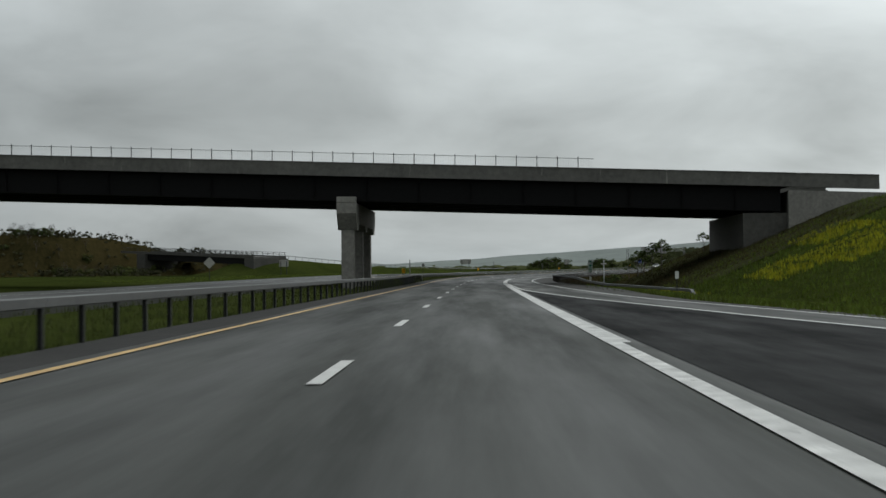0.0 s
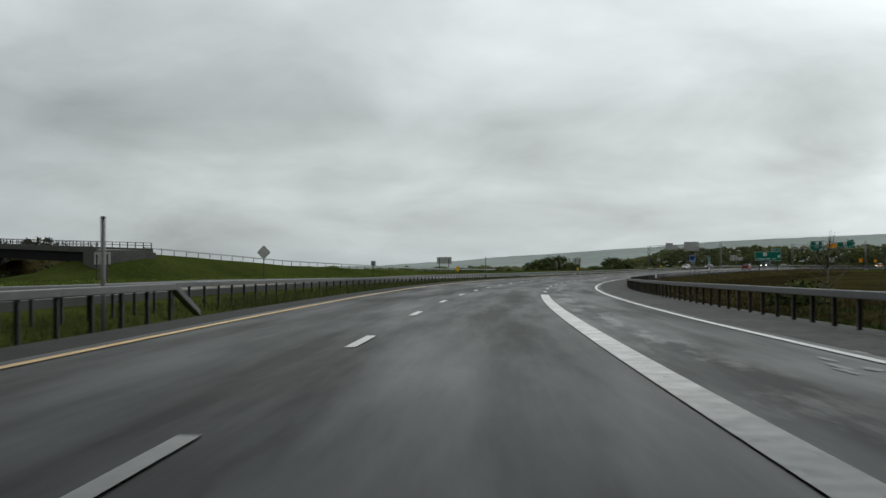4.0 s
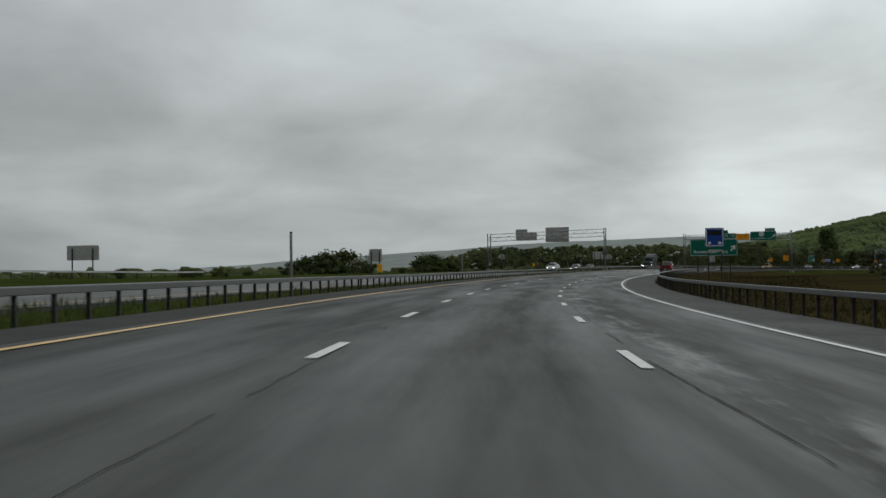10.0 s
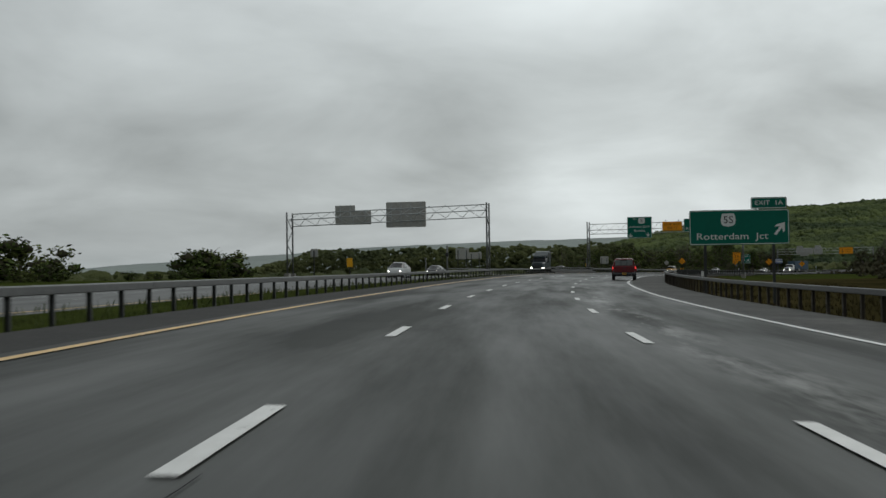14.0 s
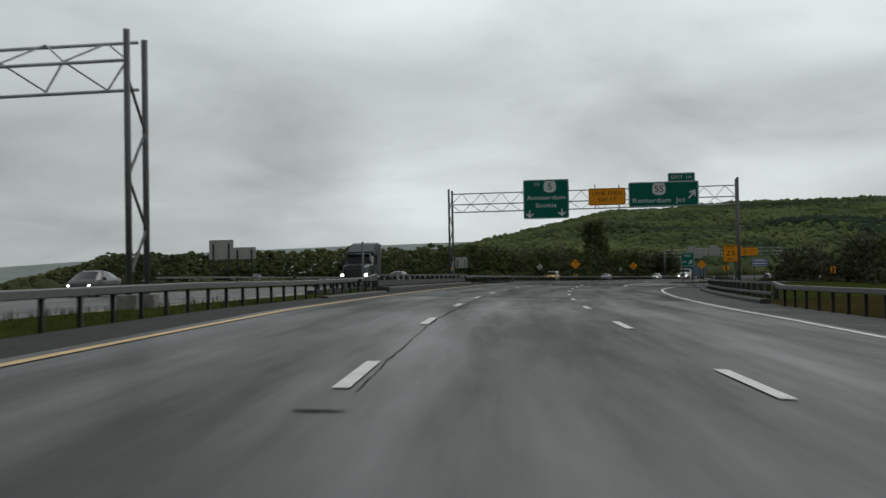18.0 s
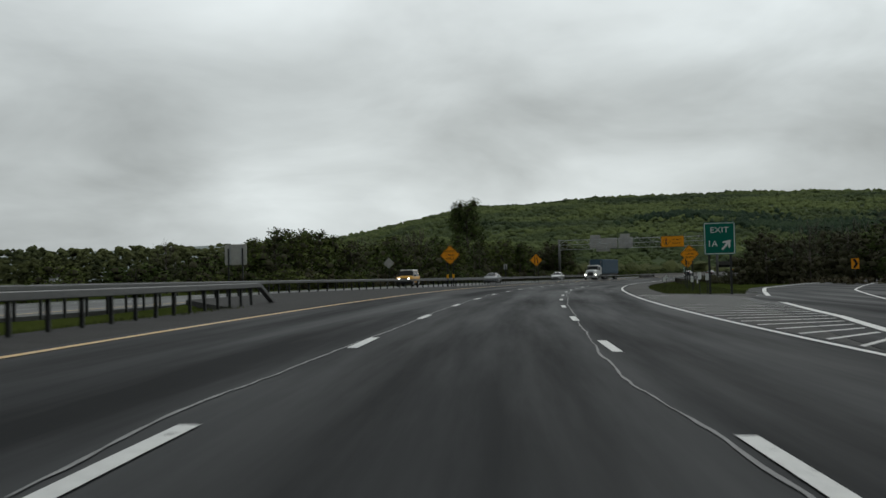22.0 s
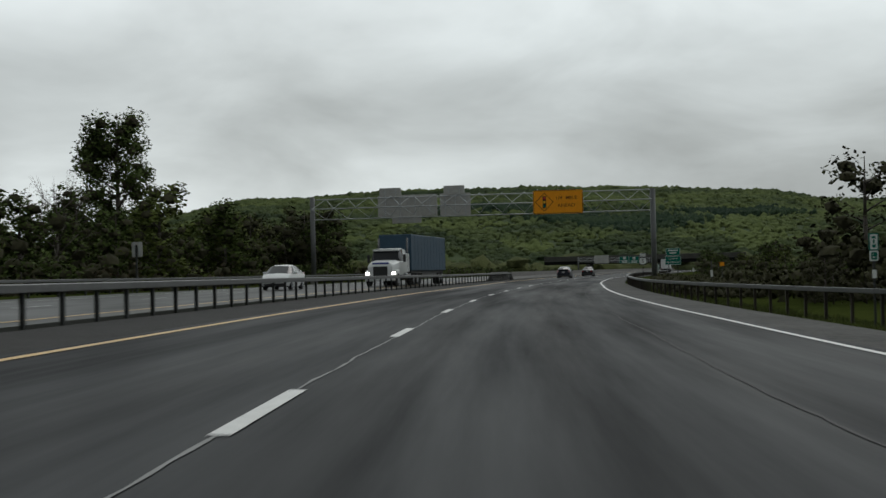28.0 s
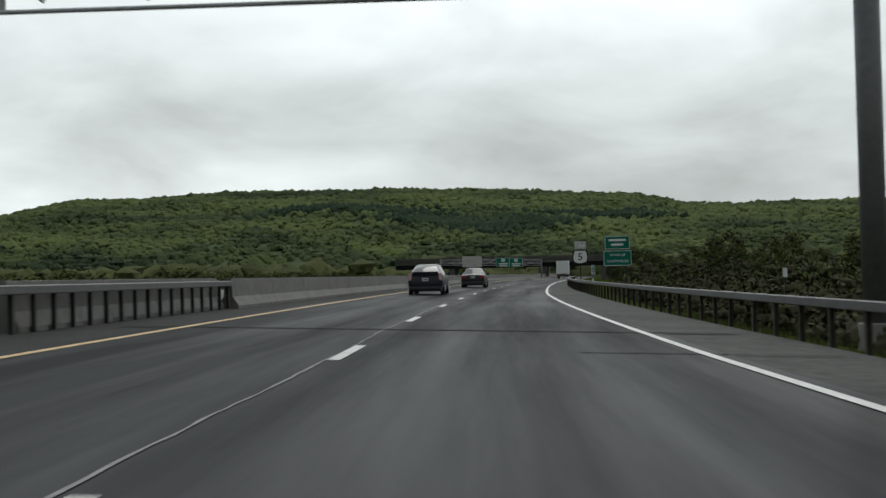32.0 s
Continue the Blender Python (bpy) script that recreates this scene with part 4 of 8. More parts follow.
def cracks():
    """Sealed seams along the lane lines, joints across the bridge deck."""
    rng = random.Random(4)
    for name, s0, s1, d, wide, mat, label in (
            ("sealed_seam", 470, 494, 0.14, 0.012, TAR, "dark open seam beside the lane line"),
            ("sealed_seam", 494, 521, 0.14, 0.022, TAR, "dark open seam beside the lane line"),
            ("sealed_seam", 255, 372, 0.12, 0.008, TAR, "dark hairline seam beside the lane line"),
            ("sealed_seam", 190, 300, 3.86, 0.013, TAR, "dark seam in the right lane"),
            ("sealed_seam", 579.5, 834, level([(579.5, -0.17), (584, -0.24), (588, -0.14), (600, -0.05), (631, -0.05), (637.5, -0.11), (642.5, -0.3), (652, -0.04), (657, -0.04), (663, 0.05), (669, -0.1), (674, -0.2), (690, 0.0)]), 0.03, SEAM_PALE, "pale sealed seam along the lane line"),
            ("sealed_seam", 834, 880, -0.11, 0.03, SEAM_PALE, "pale sealed seam along the lane line"),
            ("sealed_seam", 579.5, 700, level([(579.5, 3.5), (583.5, 3.47), (585.5, 3.38), (590, 3.35), (605, 3.77), (619, 3.86), (633, 3.95), (641, 3.86), (653, 3.9), (664, 3.82), (700, 3.88)]), 0.03, SEAM_PALE, "pale sealed seam along the lane line"),
            ("sealed_seam", 700, 722, 3.9, 0.02, TAR, "dark sealed seam in the ending lane"),
            ("sealed_seam", 720, 800, level([(720, 3.95), (739, 4.05), (752, 4.26), (800, 4.35)]), 0.04, SEAM_DARK, "dark sealed seam in the ending lane")):
        n = int((s1 - s0) / 0.4)
        s = np.linspace(s0, s1, n)
        wob, lo, hi = 0.0, [], []
        for q in s:
            wob = 0.9 * wob + rng.uniform(-0.02, 0.02)
            half = wide * rng.uniform(0.25, 0.75)
            at = float(d(q)) if callable(d) else d
            lo.append(at + wob - half)
            hi.append(at + wob + half)
        z = 0.010
        verts = np.concatenate([spots(s, lo, z), spots(s, hi, z)]).tolist()
        ob = new(name, mesh_of(name, verts, [(i, n + i, n + i + 1, i + 1) for i in range(n - 1) if mat is not TAR or s0 == 494 or noise.noise((s[i] * 0.16, s0, 2.0)) > -0.02], mat))
        tagged(ob, label, "road seam", kind="structure")
    for s, a, b, wide in ((504.6, 0.0, 3.2, 0.09), (507.5, -0.3, 0.5, 0.05), (512.3, -0.4, 0.6, 0.05), (520.6, -4.2, 9.0, 0.28), (534.3, -4.2, 9.4, 0.08),
                          (566.8, -4.2, 10.0, 0.1), (579.3, -4.2, 11.0, 0.07), (142, -4.9, 4.0, 0.08), (855.6, -5, 6.2, 0.3), (849.5, 3.0, 6.5, 0.1), (882, -5, 5.5, 0.25)):
        strip("deck_joint", s, s + wide, a, b, JOINT, z=0.011, ds=0.5, cols=6, label="dark joint across the pavement", category="deck joint")
    for s, a, b in ((534.24, -4.2, 0.05), (534.39, -4.2, -0.6), (534.39, 0.5, 9.4), (534.24, 0.35, 6.1), (566.76, -2.6, 0.2), (566.92, 3.5, 9.6), (566.92, -3.9, -1.6)):
        strip("joint_edge", s, s + 0.03, a, b, SEAM_PALE, z=0.012, ds=0.5, cols=6, label="worn pale steel edge of a deck joint", category="deck joint")


cracks()


def patches():
    """Small sunken repairs and broken spots in the pavement."""
    rng = random.Random(8)
    for s, d, long, wide, mat, label in ((817.4, -1.9, 0.3, 0.55, TAR, "dark broken spot in the pavement"), (817.4, 2.08, 0.3, 0.55, TAR, "dark broken spot in the pavement"),
                                         (480.0, 0.04, 0.07, 0.24, TAR, "small dark crack across the lane line"), (554.7, 0.62, 0.11, 0.09, TAR, "small dark hole in the pavement"),
                                         (817.5, 2.12, 0.16, 0.22, SEAM_PALE, "pale chipped core of a broken spot"), (817.5, -1.85, 0.14, 0.2, SEAM_PALE, "pale chipped core of a broken spot")):
        n = 18
        rim = [(s + long * math.sin(2 * math.pi * k / n) * rng.uniform(0.6, 1.1), d + wide * math.cos(2 * math.pi * k / n) * rng.uniform(0.7, 1.1)) for k in range(n)]
        verts = [spots(s, d, 0.011 if mat is TAR else 0.0135)] + [spots(a, b, 0.0095 if mat is TAR else 0.0125) for a, b in rim]
        ob = new("pavement_patch", mesh_of("pavement_patch", verts, [(0, 1 + (k + 1) % n, 1 + k) for k in range(n)], mat))
        tagged(ob, label, "pavement patch", kind="structure")


patches()


def wet_spots():
    """Standing water on the entrance lane and chips worn out of the broad line."""
    rng = random.Random(17)
    spots_at = []
    for _ in range(40):
        s = rng.uniform(74, 116)
        spots_at.append((s, 4.15 + (s - 74) * 0.036 + rng.uniform(0.0, 1.2), rng.uniform(0.2, 0.8), rng.uniform(0.025, 0.09), WATER, 0.0075, "puddle", "thin sheet of rainwater on the entrance lane", "puddle"))
    for _ in range(80):
        spots_at.append((rng.uniform(71, 96), 3.54 + rng.uniform(-0.17, 0.17), rng.uniform(0.025, 0.09), rng.uniform(0.015, 0.07), CHIP, 0.016, "paint_chip", "grey chip worn out of the broad line", "road marking"))
    for s, d, long, wide, mat, z, name, label, category in spots_at:
        n = 16
        rim = []
        for k in range(n):
            a = 2 * math.pi * k / n
            rim.append(spots(s + long * math.cos(a) * rng.uniform(0.55, 1.1), d + wide * math.sin(a) * rng.uniform(0.5, 1.2), z))
        ob = new(name, mesh_of(name, [spots(s, d, z)] + rim, [(0, 1 + (k + 1) % n, 1 + k) for k in range(n)], mat))
        if ob.data.polygons[0].normal.z < 0:
            ob.data.flip_normals()
        tagged(ob, label, category, kind="structure")


wet_spots()

# ---------------------------------------------------------------- guide rails
def post_mesh(name, high, wide, deep, mat):
    bm = bmesh.new()
    for x in (-wide / 2, wide / 2):
        box(bm, x - 0.005, x + 0.005, -deep / 2, deep / 2, -0.6, high)
    box(bm, -wide / 2, wide / 2, -0.004, 0.004, -0.6, high)
    me = bpy.data.meshes.new(name)
    bm.to_mesh(me)
    bm.free()
    me.materials.append(mat)
    return me


POST_DARK = post_mesh("post", 0.70, 0.065, 0.09, STEEL_DARK)
POST_RUST = post_mesh("post", 0.70, 0.08, 0.10, RUST)


def sweep(name, s0, s1, d, profile, mat, parent, ds=2.0, label="", lift=None):
    """A closed section, in d and z, drawn along the road."""
    n = max(2, int((s1 - s0) / ds) + 1)
    s = np.linspace(s0, s1, n)
    base = d(s) if callable(d) else np.full(n, d)
    m = len(profile)
    verts = []
    for i in range(n):
        up = float(lift(s[i])) if lift else 0.0
        for px, pz in profile:
            verts.append(spots(s[i], base[i] + px, pz + up))
    faces = [(i * m + k, i * m + (k + 1) % m, (i + 1) * m + (k + 1) % m, (i + 1) * m + k) for i in range(n - 1) for k in range(m)]
    faces += [tuple(range(m))[::-1], tuple((n - 1) * m + k for k in range(m))]
    ob = new(name, mesh_of(name, verts, faces, mat))
    ob.parent = parent
    return tagged(ob, label)


BEAM = [(-0.075, 0.565), (0.075, 0.565), (0.09, 0.58), (0.09, 0.70), (0.075, 0.715), (-0.075, 0.715), (-0.09, 0.70), (-0.09, 0.58)]


def guide_rail(label, s0, s1, d, post=POST_DARK, mat=STEEL_DULL, gap=1.83, ends=(False, False), lift=None):
    rail = thing("guide_rail", Matrix.Identity(4), label, "guide rail")
    cut = np.arange(s0, s1, 36.0)
    for a in cut:
        b = min(a + 36.0, s1)
        sweep("beam", a, b - 0.01, d, BEAM, mat, rail, label="box beam rail section" if a == cut[0] else "", lift=lift)
    for q in np.arange(s0 + 0.6, s1, gap):
        off = float(d(q)) if callable(d) else d
        ob = new("post", post)
        ob.parent = rail
        ob.matrix_world = site(q, off, float(lift(q)) if lift else 0.0)
    for at, on, sign in ((s0, ends[0], -1), (s1, ends[1], 1)):
        if on:
            off = float(d(at)) if callable(d) else d
            up = 0.64 + (float(lift(at)) if lift else 0.0)
            bm = bmesh.new()
            box(bm, -0.09, 0.09, 0, 2.4, -0.075, 0.075, 0.01)
            end = part("turned_down_end", bm, mat, rail, "beam end bent down into the ground")
            end.matrix_world = site(at, off, up) @ pose(0, 0, 0, -16, 0, 0) if sign > 0 else site(at, off, up) @ pose(0, 0, 0, 0, 0, 180) @ pose(0, 0, 0, -16, 0, 0)
    return rail


RAIL_A = level([(-60, -4.5), (95, -4.5), (119, -5.4)])
RAIL_B = level([(120, -9.0), (150, -8.1), (175, -7.35), (213, -6.6), (260, -6.25), (285, -6.1), (330, -5.75), (500, -5.85), (521, -5.6), (530, -5.35)])
DROP_B = level([(118, -0.05), (150, -0.16), (178, -0.24), (230, -0.18), (285, -0.16), (332, -0.13), (515, -0.13), (530, -0.04)])
DROP_R1 = level([(60, -0.76), (63, -0.73), (68.5, -0.63), (78, -0.5), (90, -0.14), (105, 0.0)])
DROP_E = level([(575, -0.12), (650, -0.06), (685, -0.05), (740, 0.03), (770, 0.06), (868, 0.06)])
RAIL_D = level([(571, -5.2), (600, -5.9), (617, -6.8)])
RAIL_E = level([(575, -12.9), (600, -12.6), (640, -11.6), (658, -10.1), (680, -8.2), (699, -6.95), (741, -6.3), (805, -6.1), (868, -5.7)])
RAIL_R1 = level([(59, 14.2), (68, 11.7), (76, 9.9), (84, 8.95), (110, 8.5), (200, 9.4), (270, 10.2), (346, 10.2), (412, 10.2), (480, 10.2), (535, 10.9)])
RAIL_R2 = level([(757, 14.3), (770, 11.4), (785, 9.3), (805, 8.1), (850, 7.2), (920, 5.7), (960, 5.3), (1040, 5.2)])
guide_rail("dull grey box beam guide rail on thin dark posts in grass", -60, 127.5, RAIL_A, ends=(False, True))
guide_rail("long dull box beam guide rail on thin dark posts", 118, 320, RAIL_B, ends=(True, False), lift=DROP_B)
guide_rail("long dull box beam guide rail on thin dark posts", 320.02, 530, RAIL_B, lift=DROP_B)
low_kerb = thing("low_kerb", Matrix.Identity(4), "low stained concrete kerb leading to the bridge", "kerb")
sweep("kerb_stone", 514, 529.9, -4.95, [(-0.15, -0.3), (0.15, -0.3), (0.15, 0.02), (0.1, 0.06), (-0.15, 0.06)], KERB_WET, low_kerb, label="stained concrete kerb")
guide_rail("short box beam guide rail past the bridge with bent end", 571, 617, RAIL_D, ends=(False, True))
guide_rail("box beam guide rail on dark posts between the carriageways", 578, 850, RAIL_E, gap=1.83, lift=DROP_E)
guide_rail("dark box beam rail with crowded posts before the concrete barrier", 850.02, 868, RAIL_E, gap=0.95, lift=DROP_E)
guide_rail("weathered box beam guide rail on rusty posts beside the shoulder", 63.4, 300, RAIL_R1, post=POST_RUST, ends=(True, False), lift=DROP_R1)
guide_rail("weathered box beam guide rail on rusty posts beside the shoulder", 300.02, 516, RAIL_R1, post=POST_RUST)
guide_rail("box beam guide rail with bent end above the grass verge", 757, 860, RAIL_R2, post=POST_RUST, ends=(True, False))
guide_rail("box beam guide rail running on towards the bridge ahead", 860.02, 1040, RAIL_R2, post=POST_RUST)
guide_rail("box beam guide rail on the far side of the opposite carriageway", 560, 900, lambda s: OPP_NEAR(s) - OPP_WIDE - 1.3, gap=3.6)


def bridge_rail(label, s0, s1, d, inward, tubes=((0.27, 0.53), (0.74, 0.83)), kerb_wide=0.32, kerb_high=0.22, low=0.0):
    """Kerb, two square tubes and stout posts on a bridge edge."""
    rail = thing("bridge_rail", Matrix.Identity(4), label, "bridge rail")
    f = d if callable(d) else (lambda s: np.full(np.shape(s), d))
    w, h = kerb_wide, kerb_high
    kerb = [(-w, -0.3 - low), (w, -0.3 - low), (w, h - low - 0.05), (w - 0.05, h - low), (0.05 - w, h - low), (-w, h - low - 0.05)]
    sweep("kerb", s0, s1, lambda s: f(s) - 0.28 * inward, kerb, KERB_WET, rail, label="stained concrete kerb")
    for z0, z1 in [(lo - low, hi - low) for lo, hi in tubes]:
        sweep("rail_tube", s0, s1, f, [(-0.08, z0), (0.08, z0), (0.08, z1), (-0.08, z1)], STEEL_WET, rail, label="dark wet steel rail tube")
    # sloping pieces lead from the lower rails of the road to the top tube
    for a, b in ((s0, s0 - 5.0), (s1, s1 + 5.0)):
        ring = [spots(q, float(f(q)) + x, z + y) for q, z in ((a, tubes[1][1] - low - 0.05), (b, 0.56)) for x, y in ((-0.07, -0.055), (0.07, -0.055), (0.07, 0.055), (-0.07, 0.055))]
        ob = new("ramp_tube", mesh_of("ramp_tube", ring, [(0, 1, 5, 4), (1, 2, 6, 5), (2, 3, 7, 6), (3, 0, 4, 7), (3, 2, 1, 0), (4, 5, 6, 7)], STEEL_WET))
        ob.parent = rail
        tagged(ob, "sloping tube down to the guide rail")
    bm = bmesh.new()
    box(bm, -0.09, 0.09, -0.09, 0.09, 0.2 - low, tubes[1][1] - low, 0.012)
    box(bm, -0.14, 0.14, -0.14, 0.14, kerb_high - low, kerb_high - low + 0.04)
    me = bpy.data.meshes.new("post")
    bm.to_mesh(me)
    bm.free()
    me.materials.append(STEEL_DARK)
    for q in np.arange(s0 + 0.3, s1, 2.4):
        ob = new("post", me)
        ob.parent = rail
        ob.matrix_world = site(q, float(f(q)) - 0.16 * -inward)
    return rail


bridge_rail("dark steel bridge rail on a stained concrete kerb", 530, 571, -5.3, -1)
bridge_rail("dark steel bridge rail on a stained concrete kerb by the exit", 519, 612, lambda s: RAMP_RIGHT(np.maximum(s, 563)) + 3.1 - np.clip(563 - s, 0, 50) * 0.045, 1, tubes=((0.32, 0.42), (0.72, 0.81)), kerb_wide=0.2, kerb_high=0.16)
bridge_rail("dark steel bridge rail on the far edge of the opposite bridge", 540, 577, lambda s: OPP_NEAR(s) + 0.6, 1, tubes=((0.32, 0.42), (0.72, 0.8)), kerb_wide=0.2, kerb_high=0.14, low=0.3)


def concrete_barrier():
    ob = thing("concrete_barrier", Matrix.Identity(4), "long stained concrete median barrier between the carriageways", "barrier")
    shape = [(-0.3, -0.2), (0.3, -0.2), (0.3, 0.08), (0.13, 0.33), (0.09, 0.84), (-0.09, 0.84), (-0.13, 0.33), (-0.3, 0.08)]
    for a in (853.0, 858.0, 863.0):
        sweep("barrier_section", a, a + 4.97, -6.15, shape, BARRIER, ob, ds=2.5)
    for a in np.arange(868, 1290, 6.0):
        sweep("barrier_section", a, a + 5.97, -5.75, shape, BARRIER, ob, ds=3.0)


concrete_barrier()


# ---------------------------------------------------------------- overpass
def overpass():
    """Girder bridge over both carriageways, from the left bank to the right embankment."""
    m = site(96, 0, 0)
    top = thing("overpass", m, "concrete and dark steel girder overpass crossing the highway", "bridge")
    x0, x1, fall = -60.0, 26.0, -0.034

    def z_at(x, z):
        return z + fall * x

    def beam(name, a, b, y0, y1, z0, z1, mat, label=""):
        bm = bmesh.new()
        n = 12
        rows = []
        for i in range(n + 1):
            x = a + (b - a) * i / n
            rows.append([bm.verts.new((x, y, z_at(x, z))) for y, z in ((y0, z0), (y1, z0), (y1, z1), (y0, z1))])
        for p, q in zip(rows, rows[1:]):
            for k in range(4):
                bm.faces.new((p[k], q[k], q[(k + 1) % 4], p[(k + 1) % 4]))
        bm.faces.new(rows[0][::-1])
        bm.faces.new(rows[-1])
        bmesh.ops.recalc_face_normals(bm, faces=bm.faces[:])
        return part(name, bm, mat, top, label)

    beam("deck", x0, x1, -0.1, 16.4, 8.42, 8.6, DECK_SHADE, "concrete deck slab coloured near black for the shade beneath")
    for y in (0.0, 16.0):
        beam("parapet", x0, 33.0, y - 0.25, y + 0.2, 8.48, 9.46, PARAPET, "dark stained concrete parapet")
        beam("parapet_cap", x0, 33.0, y - 0.3, y + 0.25, 9.46, 9.54, PARAPET, "concrete coping")
        beam("fascia", x0, 33.0, y - 0.31, y + 0.24, 8.42, 8.86, PARAPET, "stained deck edge standing proud below the parapet")
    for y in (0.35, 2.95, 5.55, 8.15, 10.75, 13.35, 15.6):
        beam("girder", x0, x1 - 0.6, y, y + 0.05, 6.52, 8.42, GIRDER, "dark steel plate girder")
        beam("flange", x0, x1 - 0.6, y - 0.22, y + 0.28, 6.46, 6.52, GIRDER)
    for x in np.arange(-58, 25, 4.2):
        bm = bmesh.new()
        for y in (0.3, 15.66):
            box(bm, x, x + 0.02, y - 0.14, y + 0.08, z_at(x, 6.53), z_at(x, 8.41))
        part("stiffener", bm, GIRDER, top)
    # fence on the near and far parapets
    for y, last in ((0.0, 10.6), (16.0, 14.0)):
        fence = part("fence_rail", tube(bmesh.new(), (x0, y, z_at(x0, 10.3)), (last, y, z_at(last, 10.3)), 0.025, seg=6), STEEL, top, "thin galvanised fence rail")
        bm = bmesh.new()
        for x in np.arange(x0, last, 0.2):
            tube(bm, (x, y, z_at(x, 9.5)), (x, y, z_at(x, 10.29)), 0.006, seg=4)
        part("fence_mesh", bm, STEEL, top, "fine fence wires")["kind"] = "stuff"
        for x in np.arange(-5.38 - 1.637 * 33, last + 0.1, 1.637):
            part("fence_post", tube(bmesh.new(), (x, y, z_at(x, 9.5)), (x, y, z_at(x, 10.42)), 0.035, seg=6), STEEL_DARK, top)
    # abutment with wing walls
    bm = bmesh.new()
    box(bm, 26.0, 29.0, -0.2, 16.3, -1.0, z_at(26, 8.1))
    part("abutment", bm, CONCRETE_DARK, top, "dark weathered concrete abutment wall")
    bm = bmesh.new()
    box(bm, 22.4, 26.0, 0.2, 15.9, 1.0, z_at(24, 6.3))
    part("bearing_seat", bm, CONCRETE_DARK, top, "concrete bearing seat under the girders")
    bm = bmesh.new()
    for y in (-0.24, 15.9):
        slab(bm, [(25.9, z_at(26, 8.14)), (25.9, 3.0), (28.5, 3.0), (34.0, 5.6), (34.0, z_at(34, 8.14))], y, y + 0.42)
    part("wing_wall", bm, CONCRETE, top, "stained concrete wing wall")
    # pier: three columns and a hammer-headed cap
    for y in (0.9, 7.8, 14.7):
        bm = bmesh.new()
        box(bm, -9.7, -8.68, y - 0.52, y + 0.52, -1.2, 5.0, 0.06)
        part("column", bm, CONCRETE, top, "square concrete pier column")
    bm = bmesh.new()
    pts = [(-0.6, 6.6), (-0.6, 5.75), (0.35, 4.45), (1.5, 4.45), (2.0, 4.95), (6.7, 4.95), (7.2, 4.5), (8.4, 4.5), (8.9, 4.95), (13.6, 4.95), (14.1, 4.45), (15.3, 4.45), (16.2, 5.75), (16.2, 6.6)]
    front = [bm.verts.new((-9.95, y, z)) for y, z in pts]
    back = [bm.verts.new((-8.4, y, z)) for y, z in pts]
    bm.faces.new(front)
    bm.faces.new(back[::-1])
    for i in range(len(pts)):
        bm.faces.new((front[i], back[i], back[(i + 1) % len(pts)], front[(i + 1) % len(pts)]))
    bmesh.ops.recalc_face_normals(bm, faces=bm.faces[:])
    part("pier_cap", bm, CONCRETE, top, "concrete pier cap with sloped ends")
    part("cap_end", box(bmesh.new(), -9.95, -8.4, -0.62, 0.22, 6.6, 7.08, 0.04), CONCRETE, top, "raised end block of the pier cap")
    bm = bmesh.new()
    for y in (0.375, 2.975, 5.575, 8.175, 10.775, 13.375, 15.625):
        box(bm, -9.4, -8.9, y - 0.2, y + 0.2, 6.6, z_at(-9.2, 6.46))
    part("bearing", bm, STEEL_DARK, top, "steel bearings")


overpass()


def side_bridge():
    """The ramp's own small bridge over a side road, west of the highway."""
    a, b = spots(266, -59.5, 3.85), spots(287, -94.0, 5.35)
    way = Vector(b - a)
    m = Matrix.Translation(Vector(a)) @ pose(0, 0, 0, 0, 0, math.degrees(math.atan2(-way.x, way.y)))
    ob = thing("ramp_bridge", m, "dark girder ramp bridge with thin railing beside the highway", "bridge")
    long, climb = way.xy.length, way.z

    def run(name, x0, x1, y0, y1, z0, z1, mat, parent=ob):
        bm = box(bmesh.new(), x0, x1, y0, y1, z0, z1)
        for v in bm.verts:
            v.co.z += climb * v.co.y / long
        return part(name, bm, mat, parent)

    run("deck", -8.4, 0.4, -3, long + 12, -0.35, 0.0, CONCRETE_DARK)
    for x in (0.0, -2.6, -5.2, -7.8):
        run("girder", x - 0.15, x + 0.15, 0, long, -1.75, -0.34, GIRDER)
    for x in (0.22, -8.22):
        run("kerb", x - 0.18, x + 0.18, -3, long + 12, 0.0, 0.25, CONCRETE_DARK)
        for z in (0.62, 1.0):
            run("railing", x - 0.04, x + 0.04, -3, long + 12, z, z + 0.07, STEEL_DARK)
        for y in np.arange(-2.8, long + 12, 2.1):
            run("railing_post", x - 0.05, x + 0.05, y - 0.05, y + 0.05, 0.2, 1.06, STEEL_DARK)
    run("abutment", -8.6, 0.6, -3.4, 0.0, -6.0, -0.3, CONCRETE_DARK)
    run("abutment", -8.6, 0.6, long, long + 4.0, -7.5, -0.3, CONCRETE_DARK)
    run("wing_wall", 0.2, 0.6, long + 4.0, long + 16, -6.5, -0.3, SOIL_WALL)


side_bridge()

